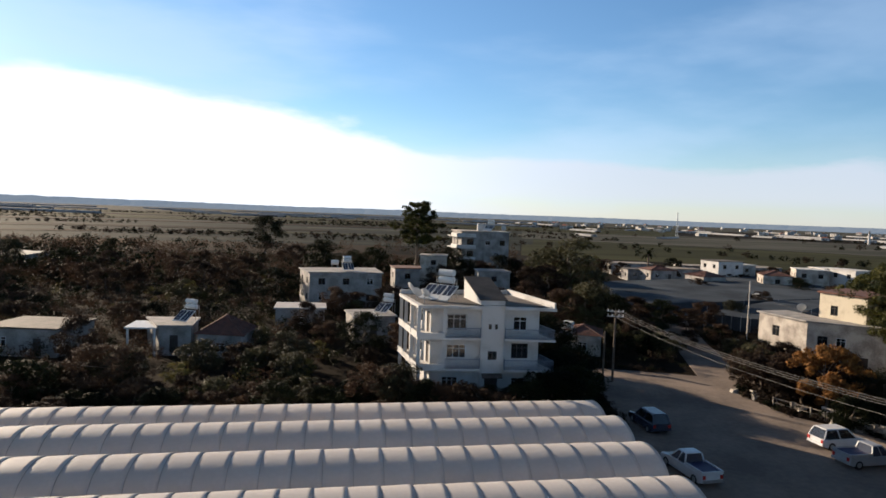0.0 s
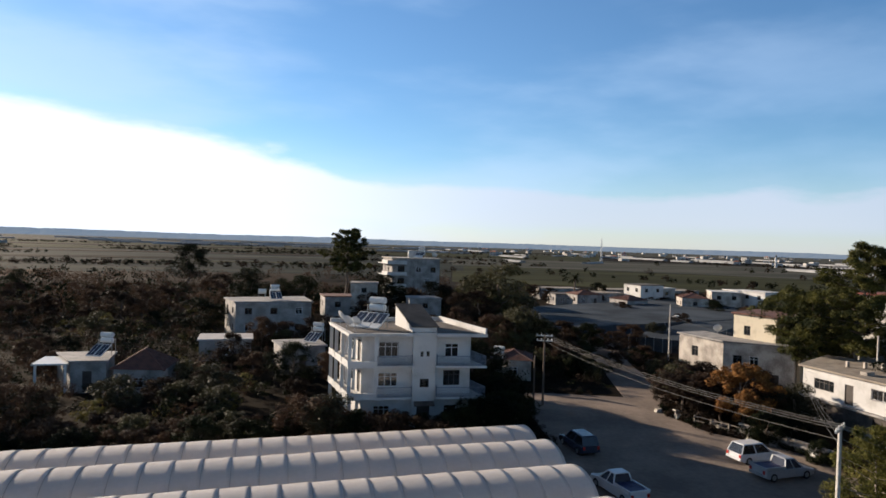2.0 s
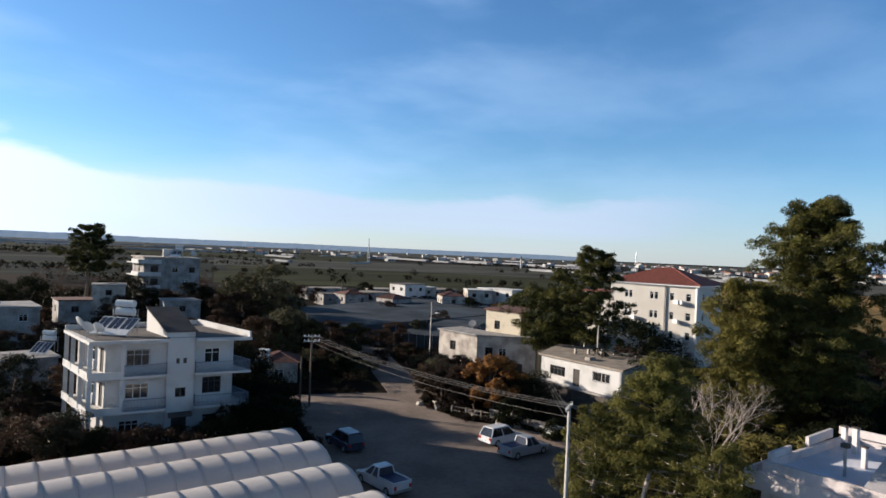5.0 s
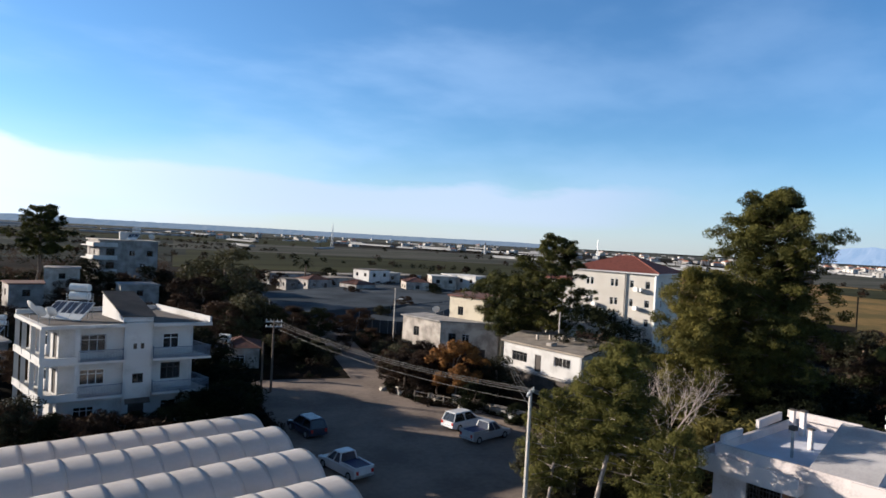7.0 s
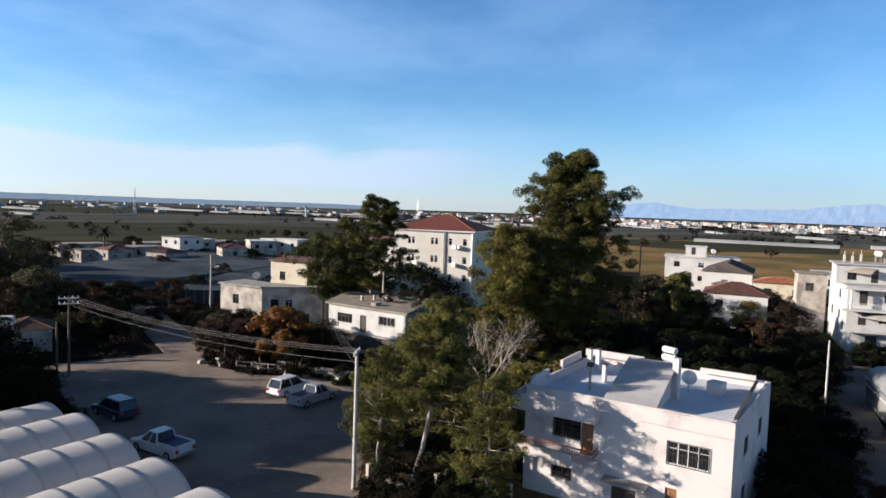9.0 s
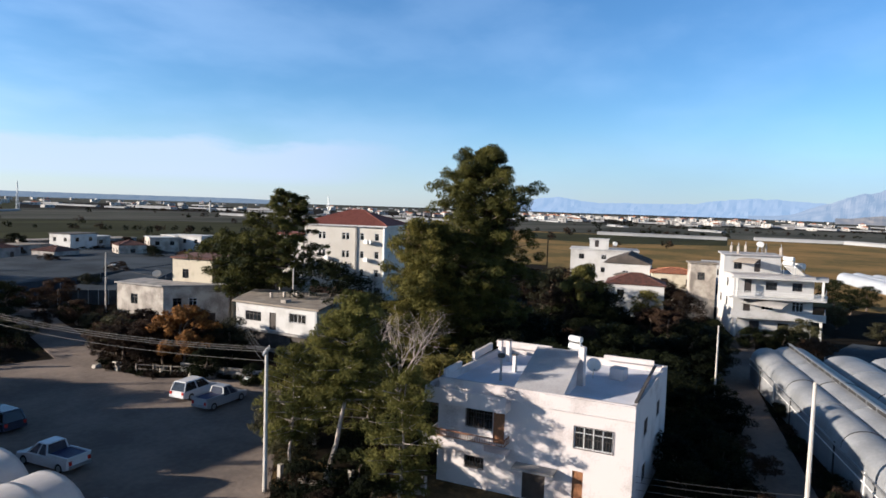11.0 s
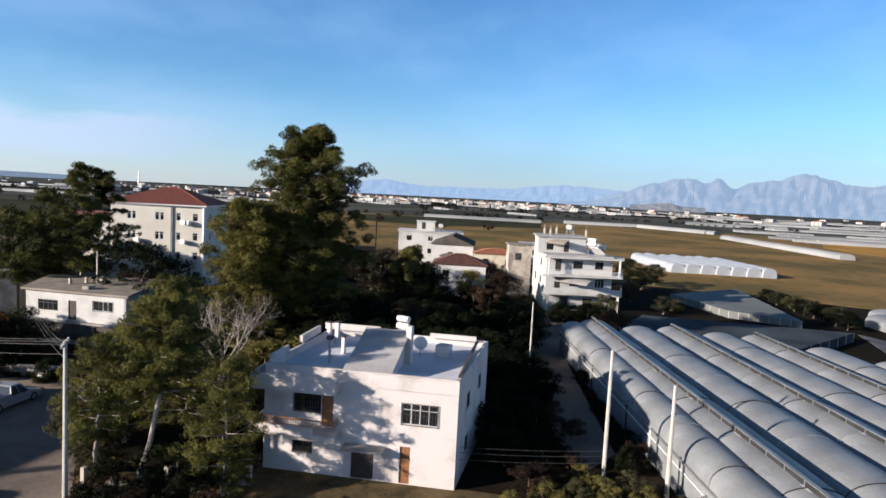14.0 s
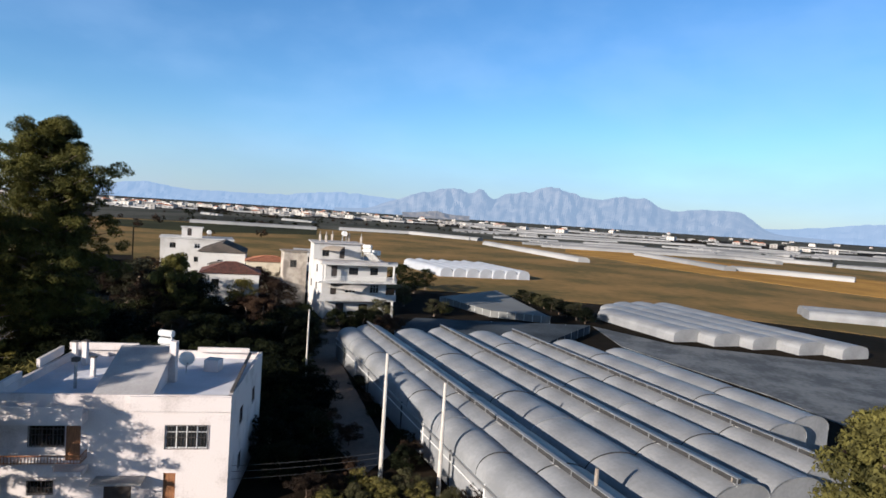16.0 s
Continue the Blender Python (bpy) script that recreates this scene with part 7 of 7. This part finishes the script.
for i in range(400):
    k = rng.random()
    if k < 0.42:
        a, r = rng.gauss(70, 9), rng.uniform(1050, 1900)
    elif k < 0.75:
        a, r = rng.uniform(8, 60), rng.uniform(950, 2400)
    else:
        a, r = rng.uniform(60, 128), rng.uniform(900, 2600)
    w = rng.uniform(8, 16)
    h = rng.choice((3.6, 4, 4, 6.2, 6.5))
    P = far_box(g, a, r, w, rng.uniform(8, 12), h)
    if rng.random() < 0.3:
        cx, cy = sum(p[0] for p in P) / 4, sum(p[1] for p in P) / 4
        gr.add([(x, y, h + 0.05) for x, y in P] + [(cx, cy, h + 2.2)], [(0, 1, 4), (1, 2, 4), (2, 3, 4), (3, 0, 4)])
    for z in range(int(h / 3)):
        for e in range(4):
            (x0, y0), (x1, y1) = P[e], P[(e + 1) % 4]
            nxx, nyy = (y1 - y0), -(x1 - x0)
            q = math.hypot(nxx, nyy)
            for u in (0.2, 0.6):
                ax, ay = x0 + (x1 - x0) * u + nxx / q * 0.06, y0 + (y1 - y0) * u + nyy / q * 0.06
                bx, by = ax + (x1 - x0) * 0.18, ay + (y1 - y0) * 0.18
                gl.add([(ax, ay, z * 3 + 1), (bx, by, z * 3 + 1), (bx, by, z * 3 + 2.3), (ax, ay, z * 3 + 2.3)], [(0, 1, 2, 3)])
tagged(solo("far_town", g, FAR_WALL, "scattered white houses of a far town", "town"), kind="stuff")
tagged(solo("far_roofs", gr, TILE_ORANGE, "tiled roofs of the far town", "roofs"), kind="stuff")
tagged(solo("far_windows", gl, FRAME_DARK, "dark windows of the far houses", "windows"), kind="stuff")

g = Geo()


def low_tunnel(g, x0, y0, x1, y1, w, h):
    d = Vector((x1 - x0, y1 - y0, 0)).normalized()
    s = Vector((-d.y, d.x, 0))
    n = 6
    k = len(g.v)
    for (x, y) in ((x0, y0), (x1, y1)):
        for i in range(n + 1):
            a = math.pi * i / n
            p = Vector((x, y, 0)) + s * (-math.cos(a) * w / 2)
            g.v.append((p.x, p.y, h * (0.35 + 0.65 * math.sin(a)) if 0 < i < n else 0.0))
    for i in range(n):
        g.f.append((k + i, k + n + 1 + i, k + n + 2 + i, k + i + 1))
    g.f += [tuple(range(k, k + n + 1)), tuple(range(k + n + 1, k + 2 * n + 2))[::-1]]


for i in range(130):
    k = rng.random()
    if k < 0.45:
        a, r = rng.uniform(92, 128), rng.uniform(470, 1500)
    elif k < 0.75:
        a, r = rng.uniform(58, 95), rng.uniform(600, 1700)
    else:
        a, r = rng.uniform(5, 58), rng.uniform(620, 1700)
    x, y = polar(a, r)
    t = radians(rng.choice((-22, -18, 66, -20)) + rng.uniform(-6, 6))
    L = rng.uniform(40, 150)
    for j in range(rng.randrange(1, 4)):
        low_tunnel(g, x + j * 4, y + 6 * j, x + math.sin(t) * L * 0.4 + j * 4, y + math.cos(t) * L + 6 * j, 7, rng.uniform(1.8, 2.8))
for i in range(46):
    x, y = polar(rng.uniform(-42, 6), rng.uniform(1150, 2500))
    t = radians(90 + rng.uniform(-14, 14))
    L = rng.uniform(60, 190)
    low_tunnel(g, x, y, x + math.sin(t) * L, y + math.cos(t) * L, 9, rng.uniform(2.8, 4.2))
tagged(solo("far_greenhouses", g, FAR_FILM, "countless pale greenhouse rows across the plain", "greenhouses"), kind="stuff")
for (x0, y0), (x1, y1), lab in (((466, 196), (485, 107), "long white greenhouse row at the field's far edge"), ((423, -20), (300, -60), "long white greenhouse row beyond the dry field"), ((414, -117), (310, -132), "long white greenhouse row past the golden reeds"), ((318, -136), (288, -178), "white greenhouse row past the golden reeds"), ((533, 37), (515, 95), "pale greenhouse row far across the field"), ((523, -175), (420, -210), "white greenhouse row far past the reeds")):
    gg = Geo()
    low_tunnel(gg, x0, y0, x1, y1, 6.5, 2.5)
    ob = solo("far_greenhouse", gg, FAR_FILM, lab, "greenhouse", group="greenhouse rows")

gd, gb = Geo(), Geo()
spots = []
for i in range(64):
    a = rng.uniform(-42, 75) if i < 46 else rng.uniform(75, 126)
    r = math.sqrt(rng.uniform(230 ** 2, 1300 ** 2)) if a < 58 else rng.uniform(530, 1500)
    x, y = polar(a, r)
    t = radians(a + 90 + rng.choice((-12, 8, 15, 70)) + rng.uniform(-6, 6))
    n = rng.randrange(8, 26)
    if a < 8:
        t, n = radians(a + 90 + rng.uniform(-5, 5)), rng.randrange(40, 90)
    for k in range(n):
        s = (k - n / 2) * (rng.uniform(5, 8) if a > 8 else 3.4)
        spots.append((x + math.sin(t) * s + rng.uniform(-3, 3), y + math.cos(t) * s + rng.uniform(-3, 3), rng.uniform(1.8, 5.0)))
for i in range(60):
    a = rng.uniform(8, 75)
    spots.append((*polar(a, rng.uniform(240, 900)), rng.uniform(2.5, 7)))
for x, y, h in spots:
    tgt = gd if rng.random() < 0.65 else gb
    bl = [(x + rng.uniform(-0.4, 0.4) * h, y + rng.uniform(-0.4, 0.4) * h, h * rng.uniform(0.2, 0.6), h * rng.uniform(0.26, 0.42)) for q in range(5)]
    q = leaves(rng, bl, 64, h * 0.17)
    tgt.add(q.v, q.f)
tagged(solo("far_trees", gd, LEAF_DARK, "dark scattered trees of the far plain", "trees"), kind="stuff")
tagged(solo("far_shrubs", gb, LEAF_BROWN, "brownish scattered shrubs of the far plain", "shrubs"), kind="stuff")

x, y = polar(33.6, 900)
mn = thing("minaret", x, y, 0, "slim white minaret far across the fields", "minaret")
part("shaft", Geo().tube((0, 0, 0), (0, 0, 13), 1.4, 1.2, 10), PLASTER, mn)
part("gallery", Geo().tube((0, 0, 9), (0, 0, 9.7), 2.0, 2.0, 10), PLASTER, mn)
part("spire", Geo().tube((0, 0, 13), (0, 0, 17), 1.3, 0.05, 10), ROOF_DARK, mn)
for a_, r_, h_ in ((20.0, 800, 30), (43.4, 900, 28)):
    x, y = polar(a_, r_)
    ms = thing("radio_mast", x, y, 0, "thin lattice radio mast on the plain", "mast", "masts")
    g = Geo()
    for k in range(8):
        z0, z1 = h_ * k / 8, h_ * (k + 1) / 8
        w0, w1 = 1.4 * (1 - k / 9), 1.4 * (1 - (k + 1) / 9)
        for sx, sy in ((-1, -1), (1, -1), (1, 1), (-1, 1)):
            g.bar((sx * w0, sy * w0, z0), (sx * w1, sy * w1, z1), 0.22, 0.22)
            g.bar((sx * w0, sy * w0, z0), (-sx * w1, sy * w1, z1), 0.12, 0.12)
    part("lattice", g, METAL_GREY, ms)
